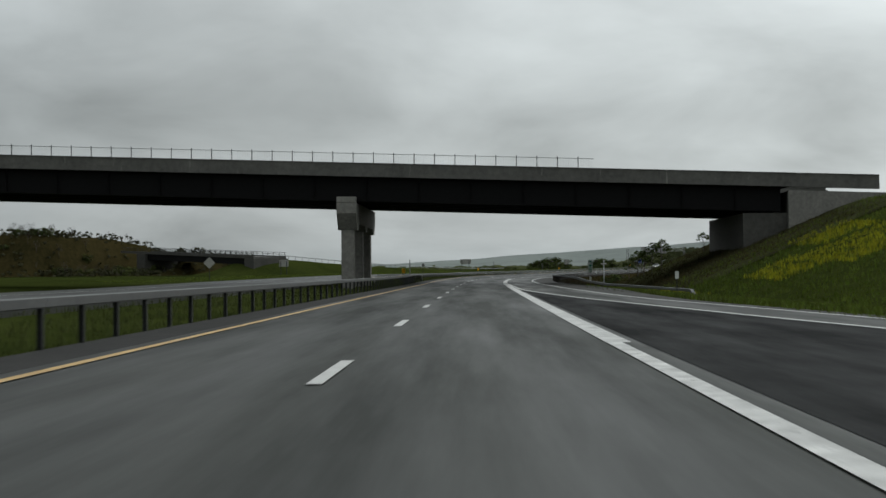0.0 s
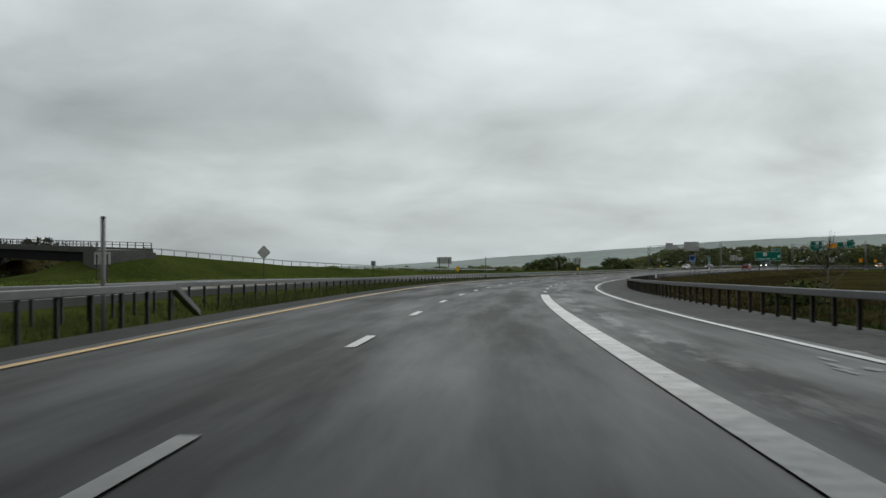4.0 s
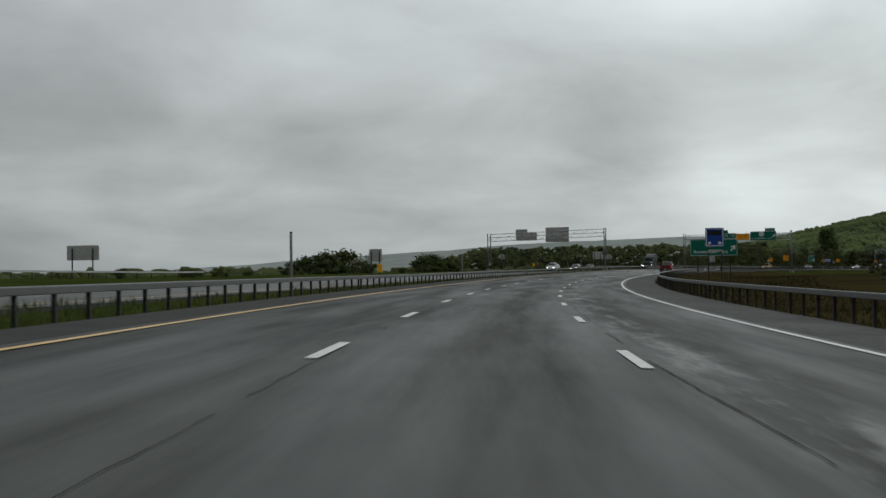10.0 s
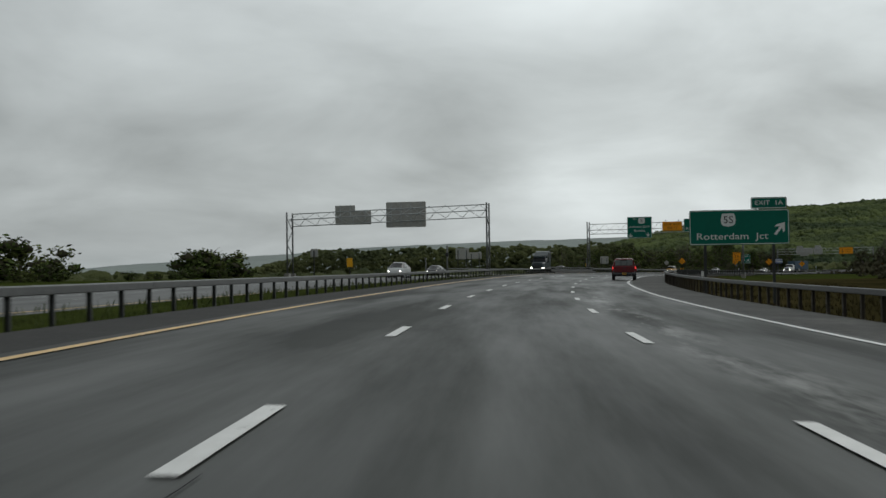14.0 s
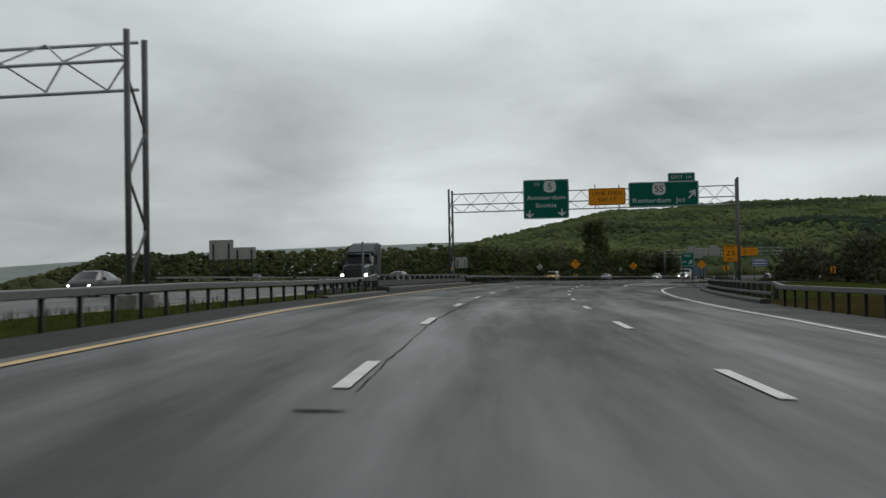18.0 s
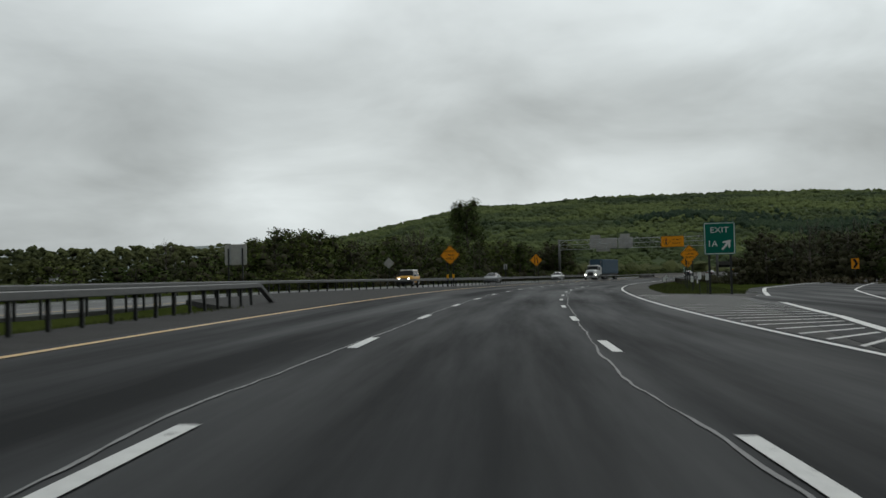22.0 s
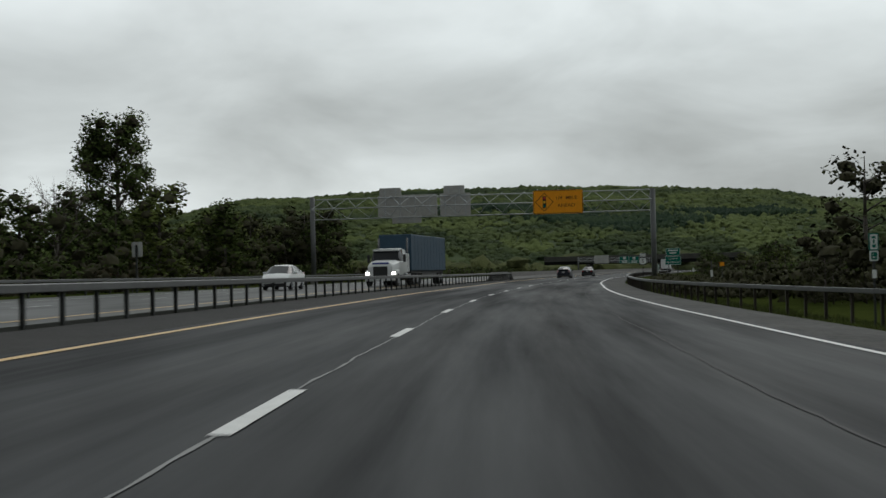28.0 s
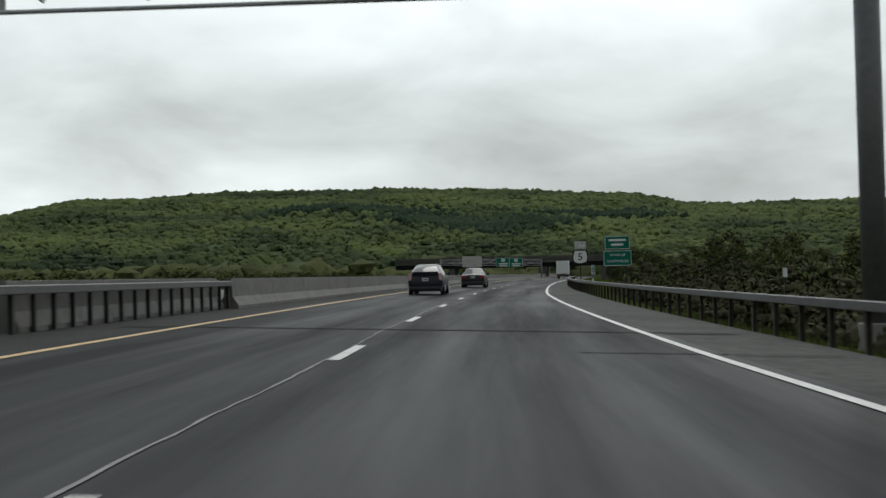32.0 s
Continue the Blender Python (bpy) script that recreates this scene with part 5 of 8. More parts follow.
# ---------------------------------------------------------------- signs
def board(parent, w, h, mat, x=0.0, z=0.0, y=0.0, r=0.12, border=None, back=True, name="panel", label="", thick=0.05):
    """A rounded sign panel facing the driver (towards -y), centred at x, z, with its border."""
    bm = slab(bmesh.new(), rounded(w, h, r), y, y + thick, x, z)
    panel = part(name, bm, mat, parent, label)
    if border is not None:
        inset, wide = 0.035, 0.045
        part("border", ring(bmesh.new(), rounded(w - 2 * inset, h - 2 * inset, max(r - inset, 0.02)), rounded(w - 2 * inset - 2 * wide, h - 2 * inset - 2 * wide, max(r - inset - wide, 0.01)), y - 0.004, y + 0.002, x, z), border, panel)
    if back:
        bm = bmesh.new()
        box(bm, x - w / 2 + 0.03, x + w / 2 - 0.03, y + thick, y + thick + 0.003, z - h / 2 + 0.03, z + h / 2 - 0.03)
        part("back_sheet", bm, SIGN_BACK, panel, "bare aluminium back")
    return panel


def arrow(parent, x, z, size, angle, y, mat=SIGN_WHITE, wing=0.4):
    pts = [(-0.08, -0.5), (0.08, -0.5), (0.08, 0.1), (wing * 0.85, -0.1), (wing * 0.85, 0.06), (0.0, 0.5), (-wing * 0.85, 0.06), (-wing * 0.85, -0.1), (-0.08, 0.1)]
    c, s = math.cos(radians(angle)), math.sin(radians(angle))
    bm = slab(bmesh.new(), [(size * (px * c - pz * s), size * (px * s + pz * c)) for px, pz in pts], y - 0.006, y, x, z)
    return part("arrow", bm, mat, parent, "white arrow")


def shield(parent, x, z, size, text, y):
    """State route marker: a white plate shaped like a squat shield."""
    pts = [(-0.42, 0.5), (0.42, 0.5), (0.5, 0.3), (0.55, 0.0), (0.5, -0.3), (0.36, -0.42), (0.0, -0.5), (-0.36, -0.42), (-0.5, -0.3), (-0.55, 0.0), (-0.5, 0.3)]
    bm = slab(bmesh.new(), [(px * size, pz * size) for px, pz in pts], y - 0.006, y, x, z)
    plate = part("route_shield", bm, SIGN_WHITE, parent, "white route shield")
    letters(text, size * 0.78, SIGN_BLACK, plate, x, z, y - 0.009, "numeral", width=size * (0.36 if len(text) == 1 else 0.72))
    return plate


def bars(parent, rows, mat, y):
    """Plain bars for writing that cannot be read: x, z, width, height."""
    for x, z, w, h in rows:
        bm = bmesh.new()
        box(bm, x - w / 2, x + w / 2, y - 0.004, y, z - h / 2, z + h / 2)
        part("text_bar", bm, mat, parent)


def legs(parent, xs, z1, y=0.1, wide=0.1, mat=None, z0=-0.9):
    for x in xs:
        bm = bmesh.new()
        box(bm, x - wide / 2, x + wide / 2, y - wide * 0.4, y + wide * 0.4, z0, z1, 0.006)
        part("post", bm, mat or STEEL_DARK, parent)


def truss(parent, xa, xb, za, zb, high=1.75, deep=1.1, bays=9, y=0.0, mat=None, waist=0.38):
    """A three-chord truss of tubes from xa to xb: top and bottom chord, a third chord standing out at the waist, zigzag bracing between them."""
    mat = mat or STEEL
    where = ((deep, 0.5), (0.0, waist - 0.5), (deep, -0.5))

    def at(t, k):
        return Vector((xa + (xb - xa) * t, y + where[k][0], za + (zb - za) * t + where[k][1] * high))
    for k in range(3):
        part("chord", tube(bmesh.new(), at(0, k), at(1, k), 0.055, seg=8), mat, parent, "truss chord tube", smooth=True)
    for b in range(bays):
        t0, t1, tm = b / bays, (b + 1) / bays, (b + 0.5) / bays
        for lo, hi in ((1, 0), (1, 2)):
            part("brace", tube(bmesh.new(), at(t0, lo), at(tm, hi), 0.03, seg=6), mat, parent)
            part("brace", tube(bmesh.new(), at(tm, hi), at(t1, lo), 0.03, seg=6), mat, parent)


def tower(parent, x, top, deep=1.1, y=0.0, r=0.14, base=-1.0, mat=None, pair=True):
    mat = mat or STEEL_DULL
    for k in (0, 1) if pair else (0.5,):
        part("leg", tube(bmesh.new(), (x, y + k * deep, base), (x, y + k * deep, top), r, seg=12), mat, parent, "round steel leg", smooth=True)
        bm = bmesh.new()
        box(bm, x - 0.3, x + 0.3, y + k * deep - 0.3, y + k * deep + 0.3, base, 0.12, 0.02)
        part("footing", bm, CONCRETE, parent, "concrete footing")
    if pair:
        z, n = 0.6, 0
        while z < top - 1.6:
            part("lacing", tube(bmesh.new(), (x, y + (n % 2) * deep, z), (x, y + (1 - n % 2) * deep, z + 1.5), 0.045, seg=6), mat, parent)
            z, n = z + 1.5, n + 1


def hangers(parent, xs, z0, z1, y):
    for x in xs:
        bm = bmesh.new()
        box(bm, x - 0.04, x + 0.04, y, y + 0.1, z0, z1)
        part("hanger", bm, STEEL, parent)


def lean(g):
    """Sets a gantry by the road's own bank: trusses follow it, panels and legs stay upright."""
    for ob in g.children:
        xs = [v.co.x for v in ob.data.vertices]
        if ob.name.split(".")[0] in ("chord", "brace", "strut"):
            for v in ob.data.vertices:
                v.co.z -= max(-14.0, min(14.0, v.co.x)) * 0.035
        else:
            ob.location.z -= max(-14.0, min(14.0, sum(xs) / len(xs))) * 0.035


def guide_gantry():
    """Overhead gantry with the two green guide signs and the orange lane notice."""
    g = thing("sign_gantry", site(590, 0), "steel truss gantry over the highway with green and orange signs", "sign gantry")
    truss(g, -9.0, 17.4, 7.55, 8.45, bays=14)
    tower(g, -9.1, 8.8, r=0.1, y=-0.5, deep=2.1)
    tower(g, 17.5, 9.95, r=0.11, y=-0.5, deep=2.1)
    y = -0.32
    p = board(g, 4.25, 3.65, SIGN_GREEN, 0.05, 7.95, y, 0.22, SIGN_WHITE, name="guide_sign", label="green overhead sign for Amsterdam and Scotia")
    letters("TO", 0.42, SIGN_WHITE, p, -0.78, 9.32, y - 0.005)
    shield(p, 0.42, 9.08, 1.08, "5", y)
    letters("Amsterdam", 0.58, SIGN_WHITE, p, 0.05, 8.08, y - 0.005, width=3.6)
    letters("Scotia", 0.58, SIGN_WHITE, p, 0.05, 7.36, y - 0.005, width=1.95)
    arrow(p, -1.5, 6.58, 0.72, 180, y, wing=0.6)
    arrow(p, 1.52, 6.68, 0.72, 180, y, wing=0.6)
    p = board(g, 3.4, 1.58, SIGN_ORANGE, 5.7, 8.22, y, 0.16, SIGN_BLACK, name="lane_notice", label="orange overhead panel about the ending lane")
    letters("LANE ENDS", 0.5, SIGN_FADED, p, 5.7, 8.52, y - 0.005, width=2.75)
    letters("500 FT", 0.5, SIGN_FADED, p, 5.7, 7.92, y - 0.005, width=1.75)
    p = board(g, 6.35, 2.28, SIGN_GREEN, 10.85, 8.5, y, 0.2, SIGN_WHITE, name="exit_guide_sign", label="green overhead sign for Rotterdam Junction")
    shield(p, 10.45, 8.95, 1.12, "5S", y)
    letters("Rotterdam  Jct", 0.58, SIGN_WHITE, p, 10.4, 7.92, y - 0.005, width=4.75)
    arrow(p, 13.45, 8.45, 1.0, -38, y)
    t = board(g, 2.45, 0.82, SIGN_GREEN, 12.5, 10.06, y, 0.1, SIGN_WHITE, name="exit_tab", label="green exit number tab")
    letters("EXIT 1A", 0.46, SIGN_WHITE, t, 12.5, 10.05, y - 0.005, width=1.9)
    hangers(g, (-1.4, 1.5, 8.6, 10.8, 13.0), 7.5, 9.4, y + 0.06)
    hangers(g, (4.6, 6.8), 7.1, 9.35, y + 0.06)
    for x in (4.6, 6.8):
        part("lamp_arm", tube(bmesh.new(), (x, y, 9.05), (x, y - 0.9, 9.22), 0.025, seg=6), STEEL_DARK, g)
    lean(g)
    e = thing("exit_speed_sign", site(587.6, 16.6), "orange exit advisory sign fixed beside the gantry leg", "road sign")
    p = board(e, 1.3, 1.55, SIGN_ORANGE, 0, 2.98, -0.35, 0.08, SIGN_BLACK)
    letters("EXIT", 0.34, SIGN_BLACK, p, 0, 3.5, -0.355, width=0.8)
    letters("25", 0.66, SIGN_BLACK, p, 0, 2.98, -0.355, width=0.8)
    letters("MPH", 0.28, SIGN_BLACK, p, 0, 2.46, -0.355, width=0.62)
    legs(e, (-0.4, 0.4), 3.7, -0.22, 0.08)


guide_gantry()


def sign_back(parent, x0, x1, z0, z1, y, ribs=3):
    """A sign seen from behind: bare sheet with stiffening ribs."""
    w, h = x1 - x0, z1 - z0
    p = part("sign_back", slab(bmesh.new(), rounded(w, h, 0.12), y, y + 0.05, (x0 + x1) / 2, (z0 + z1) / 2), SIGN_BACK, parent, "grey aluminium sign back")
    for i in range(ribs):
        x = x0 + w * (i + 0.5) / ribs
        part("rib", box(bmesh.new(), x - 0.045, x + 0.045, y - 0.05, y, z0 + 0.05, z1 - 0.02), STEEL, p)
    n = max(2, int(h / 0.7))
    for i in range(1, n):
        z = z0 + h * i / n
        part("panel_seam", box(bmesh.new(), x0 + 0.06, x1 - 0.06, y - 0.008, y, z - 0.01, z + 0.01), STEEL, p)
    return p


def rear_gantry():
    g = thing("sign_gantry", site(508, 0), "steel truss gantry over the opposite road showing grey sign backs", "sign gantry")
    truss(g, -33.0, -9.75, 6.35, 7.1, high=1.45, bays=12, waist=0.5)
    tower(g, -33.1, 7.2, r=0.1, base=-1.5, y=-0.5, deep=2.1)
    tower(g, -9.65, 7.95, r=0.1, base=-1.5, y=-0.35, deep=1.75)
    sign_back(g, -27.8, -25.4, 6.6, 7.95, 1.35, 2)
    sign_back(g, -27.8, -23.5, 5.7, 7.25, 1.42, 3)
    sign_back(g, -21.7, -17.0, 5.27, 8.2, 1.38, 4)
    lean(g)


rear_gantry()


def signal_gantry():
    g = thing("sign_gantry", site(858.6, 0), "long truss gantry over both roads with orange signal notice", "sign gantry")
    truss(g, -25.4, 9.6, 7.55, 8.35, high=2.1, deep=1.3, bays=15, waist=0.5)
    tower(g, -25.5, 8.8, r=0.26, pair=False, deep=1.3)
    tower(g, 9.7, 9.45, r=0.27, pair=False, deep=1.3)
    y = -0.3
    p = board(g, 5.0, 2.38, SIGN_ORANGE, 0.28, 8.02, y, 0.14, SIGN_BLACK, name="signal_notice", label="orange overhead panel warning of traffic signals")
    bm = ring(bmesh.new(), [(0, 0.95), (-0.95, 0), (0, -0.95), (0.95, 0)], [(0, 0.86), (-0.86, 0), (0, -0.86), (0.86, 0)], y - 0.006, y, -1.1, 8.02)
    part("diamond_outline", bm, SIGN_FADED, p)
    bm = bmesh.new()
    box(bm, -1.27, -0.93, y - 0.006, y, 7.42, 8.62)
    part("signal_symbol", bm, SIGN_BLACK, p)
    for z, mat in ((8.42, SIGN_RED), (8.02, MARKER_YELLOW), (7.62, SIGN_GREEN)):
        bm = bmesh.new()
        tube(bm, (-1.1, y - 0.006, z), (-1.1, y - 0.011, z), 0.14, seg=16)
        part("signal_dot", bm, mat, p)
    letters("1/4  MILE", 0.5, SIGN_FADED, p, 1.1, 8.4, y - 0.005, width=2.1)
    letters("AHEAD", 0.5, SIGN_FADED, p, 1.1, 7.65, y - 0.005, width=1.75)
    sign_back(g, -18.5, -16.2, 8.65, 9.62, 1.62, 2)
    sign_back(g, -18.7, -12.4, 6.6, 8.85, 1.7, 4)
    sign_back(g, -17.2, -14.1, 5.9, 6.65, 1.66, 2)
    sign_back(g, -11.7, -9.5, 8.85, 9.78, 1.62, 2)
    sign_back(g, -12.1, -8.9, 6.7, 9.0, 1.7, 3)
    hangers(g, (-1.8, 0.3, 2.4), 6.9, 9.3, y + 0.06)
    lean(g)


SIGN_RED = stuff_of("red_sign_sheeting", (0.4, 0.02, 0.02), rough=0.45, vary=0.1, grain=3, bump=0.0)
signal_gantry()


def far_gantry():
    g = thing("sign_gantry", site(1110, 0), "distant truss gantry with green signs and a grey sign back", "sign gantry")
    truss(g, -26.0, -4.0, 3.55, 3.35, high=1.2, bays=10)
    tower(g, -26.1, 4.3)
    tower(g, -3.9, 4.1)
    sign_back(g, -21.2, -16.9, 2.35, 4.75, -0.2, 3)
    for x in (-12.2, -9.35):
        p = board(g, 3.0, 2.0, SIGN_GREEN, x - 0.05, 3.3, -0.3, 0.15, SIGN_WHITE, name="guide_sign")
        shield(p, x, 3.75, 0.7, "5", -0.3)
        bars(p, [(x, 3.0, 2.0, 0.22), (x, 2.6, 1.6, 0.22)], SIGN_WHITE, -0.3)
    lean(g)


far_gantry()


def diamond(name, s, d, z, half, label, group="", back=False, mat=None, turn=0.0, lines=(), merge=False, markers=0, leg_x=(-0.25, 0.25), base=-0.9):
    """A warning diamond on two posts; z is its centre."""
    ob = thing(name, site(s, d, 0, turn), label, "road sign", group)
    pts = [(0, half), (-half, 0), (0, -half), (half, 0)]
    soft = []
    for i, (px, pz) in enumerate(pts):
        for q in (pts[i - 1], pts[(i + 1) % 4]):
            soft.append((px + (q[0] - px) * 0.08, pz + (q[1] - pz) * 0.08))
    p = part("panel", slab(bmesh.new(), soft, 0.0, 0.04, 0, z), mat or SIGN_ORANGE, ob)
    if not back:
        k, j = 0.96, 0.915
        part("border", ring(bmesh.new(), [(a * k, b * k) for a, b in soft], [(a * j, b * j) for a, b in soft], -0.004, 0.002, 0, z), SIGN_BLACK, p)
    for n, (text, width) in enumerate(lines):
        letters(text, half * 0.3, SIGN_BLACK, p, 0, z + half * 0.36 * ((len(lines) - 1) / 2 - n), -0.004, width=width * half)
    if merge:
        bm = bmesh.new()
        box(bm, -0.28 * half, -0.15 * half, -0.006, 0, z - 0.5 * half, z + 0.55 * half)
        slab(bm, [(0.06 * half, 0.55 * half), (0.06 * half, 0.2 * half), (0.2 * half, -0.15 * half), (0.2 * half, -0.5 * half), (0.33 * half, -0.5 * half), (0.33 * half, -0.1 * half), (0.19 * half, 0.25 * half), (0.19 * half, 0.55 * half)], -0.006, 0, 0, z)
        part("merge_symbol", bm, SIGN_BLACK, p, "black narrowing lane symbol")
    legs(ob, leg_x, z - half * 0.35, 0.08, 0.08, z0=base)
    for n in range(markers):
        x = leg_x[n]
        bm = bmesh.new()
        box(bm, x - 0.09, x + 0.09, 0.0, 0.03, 0.72, 1.08, 0.01)
        part("object_marker", bm, MARKER_YELLOW, ob, "yellow reflective marker")
    return ob


LANE_TEXT = (("RIGHT", 1.0), ("LANE", 0.82), ("ENDS", 0.82))
diamond("warning_sign", 684.5, -7.55, 2.75, 0.88, "orange diamond lane ends sign with two yellow markers", "lane ends signs", lines=LANE_TEXT, markers=2)
diamond("warning_sign", 686, 13.2, 3.0, 0.82, "orange diamond lane ends sign standing in the grass", "lane ends signs", lines=LANE_TEXT, turn=4)
diamond("warning_sign", 745, -6.7, 3.0, 0.86, "orange diamond sign with narrowing lane symbol behind the rail", "merge signs", merge=True)
diamond("warning_sign", 738, 13.5, 2.85, 0.82, "orange diamond sign with narrowing lane symbol by the verge", "merge signs", merge=True)
diamond("warning_sign", 153, -34.6, 2.0, 0.75, "grey back of a diamond warning sign below the ramp", back=True, mat=SIGN_BACK, leg_x=(0.0,), base=-1.2)
diamond("warning_sign", 232, -29.5, 2.75, 0.78, "grey back of a diamond warning sign on the bank", back=True, mat=SIGN_BACK, leg_x=(0.0,), base=-1.2)
diamond("warning_sign", 750, -28.7, 3.0, 0.8, "grey back of a diamond warning sign by the far road", back=True, mat=SIGN_BACK, leg_x=(0.0,), base=-1.2)


def ground_signs():
    b = thing("exit_advance_sign", site(459, 15.0), "large green ground sign for Rotterdam Junction exit", "road sign")
    p = board(b, 7.0, 2.5, SIGN_GREEN, 0, 4.08, 0, 0.2, SIGN_WHITE)
    shield(p, -0.75, 4.6, 0.95, "5S", 0)
    letters("Rotterdam  Jct", 0.66, SIGN_WHITE, p, -0.5, 3.42, -0.005, width=5.0)
    arrow(p, 2.85, 3.95, 1.1, -38, 0)
    t = board(b, 2.5, 0.82, SIGN_GREEN, 2.1, 5.78, 0, 0.1, SIGN_WHITE, name="exit_tab", label="green exit number tab")
    letters("EXIT  1A", 0.46, SIGN_WHITE, t, 2.1, 5.78, -0.005, width=1.95)
    legs(b, (-2.4, 2.4), 5.2, 0.12, 0.2, z0=-2.0)

    b = thing("exit_sign", site(649.5, 12.75), "green exit sign with white arrow on two posts in the gore", "road sign")
    p = board(b, 1.82, 1.9, SIGN_GREEN, 0, 3.3, 0, 0.12, SIGN_WHITE)
    letters("EXIT", 0.46, SIGN_WHITE, p, 0, 3.78, -0.005, width=1.05)
    letters("1A", 0.5, SIGN_WHITE, p, -0.42, 2.98, -0.005, width=0.5)
    arrow(p, 0.38, 2.92, 0.75, -42, 0)
    legs(b, (-0.62, 0.62), 4.1, 0.1, 0.12)

    b = thing("tourist_sign", site(343, 13.05), "blue information sign with pictured panel on two posts", "road sign")
    p = board(b, 1.15, 1.2, SIGN_BLUE, 0, 3.35, 0, 0.06, SIGN_WHITE)
    bars(p, [(0, 3.62, 0.8, 0.3)], SIGN_BLACK, 0)
    bars(p, [(-0.32, 2.98, 0.18, 0.16), (0.32, 2.98, 0.18, 0.16)], SIGN_WHITE, 0)
    p = board(b, 0.85, 0.12, SIGN_BACK, 0, 2.5, 0, 0.03, name="lower_plate")
    legs(b, (-0.4, 0.4), 3.8, 0.08, 0.08, z0=-1.8)

    b = thing("route_service_sign", site(623.75, 21.5), "small blue service sign by the exit ramp", "road sign")
    p = board(b, 1.75, 0.85, SIGN_BLUE, 0, 2.5, 0, 0.08, SIGN_WHITE)
    bars(p, [(0, 2.7, 1.3, 0.16), (0, 2.38, 1.5, 0.16)], SIGN_WHITE, 0)
    legs(b, (-0.6, 0.6), 2.6, 0.08, 0.08, z0=-1.5)

    for s, d, first, second in ((119.5, 11.9, "0", "9"), (311, 18.0, "0", "7"), (767, 12.0, "0", "4"), (958, 7.8, "0", "3")):
        b = thing("mile_marker", site(s, d), "narrow green mile marker with white numerals on a post", "road sign", "mile markers")
        k = 1.25 if s < 200 else 1.35 if s < 400 else (0.8 if s < 900 else 1.0)
        z = 1.8 if s < 200 else 3.08 if s < 400 else (2.05 if s < 900 else 1.7)
        p = board(b, 0.34 * k, 0.62 * k, SIGN_GREEN, 0, z, 0, 0.03, SIGN_WHITE)
        letters(first, 0.34 * k, SIGN_WHITE, p, 0, z, -0.005)
        q = board(b, 0.3 * k, 0.36 * k, SIGN_WHITE, 0, z - 0.5 * k, 0, 0.03, SIGN_GREEN, name="lower_plate")
        letters(second, 0.3 * k, SIGN_GREEN, q, 0, z - 0.5 * k, -0.005)
        q = board(b, 0.14 * k, 0.3 * k, SIGN_WHITE, 0, z - 1.15 * k, 0, 0.02, name="reflector")
        legs(b, (0.0,), z - 0.2, 0.05, 0.06, z0=-1.8)

    b = thing("marker_post", site(91.8, 10.95), "slim grey post with a small cross plate behind the guide rail", "post")
    part("shaft", tube(bmesh.new(), (0, 0, -0.9), (0, 0, 1.86), 0.04, seg=8), STEEL, b, smooth=True)
    part("cross_plate", box(bmesh.new(), -0.22, 0.22, -0.06, -0.035, 1.52, 1.62, 0.008), SIGN_BACK, b)

    b = thing("junction_sign", site(935, 6.35), "white junction plate above a white route shield", "road sign")
    p = board(b, 0.95, 0.6, SIGN_WHITE, 0, 3.42, 0, 0.06, SIGN_BLACK, name="junction_plate")
    letters("JCT", 0.36, SIGN_BLACK, p, 0, 3.42, -0.005, width=0.62)
    q = board(b, 1.2, 1.12, SIGN_BLACK, 0, 2.45, 0, 0.06, name="shield_plate")
    shield(q, 0, 2.45, 1.0, "5", -0.002)
    legs(b, (0.0,), 3.4, 0.08, 0.08)

    b = thing("town_sign", site(960, 10.2), "two stacked green town boundary signs on posts", "road sign")
    p = board(b, 2.5, 1.35, SIGN_GREEN, 0.1, 4.25, 0, 0.1, SIGN_WHITE, name="upper_panel")
    bars(p, [(0.1, 4.5, 1.7, 0.2), (0.1, 4.05, 1.2, 0.2)], SIGN_WHITE, 0)
    p = board(b, 2.8, 1.55, SIGN_GREEN, 0.1, 2.7, 0, 0.1, SIGN_WHITE, name="lower_panel")
    letters("TOWN OF", 0.34, SIGN_WHITE, p, 0.1, 3.0, -0.005, width=1.6)
    letters("GLENVILLE", 0.36, SIGN_WHITE, p, 0.1, 2.4, -0.005, width=2.1)
    legs(b, (-0.7, 0.9), 4.3, 0.1, 0.1, z0=-1.5)

    for s, d in ((742, 34.2), (754, 42.9)):
        b = thing("chevron_sign", site(s, d), "orange chevron board on the ramp bend", "road sign", "ramp chevrons")
        p = board(b, 0.95, 1.3, SIGN_ORANGE, 0, 2.1, 0, 0.05)
        part("chevron", slab(bmesh.new(), [(-0.34, 0.56), (0.0, 0.56), (0.36, 0.0), (0.0, -0.56), (-0.34, -0.56), (0.02, 0.0)], -0.006, 0, 0, 2.1), SIGN_BLACK, p)
        legs(b, (0.0,), 2.4, 0.06, 0.08, z0=-1.5)

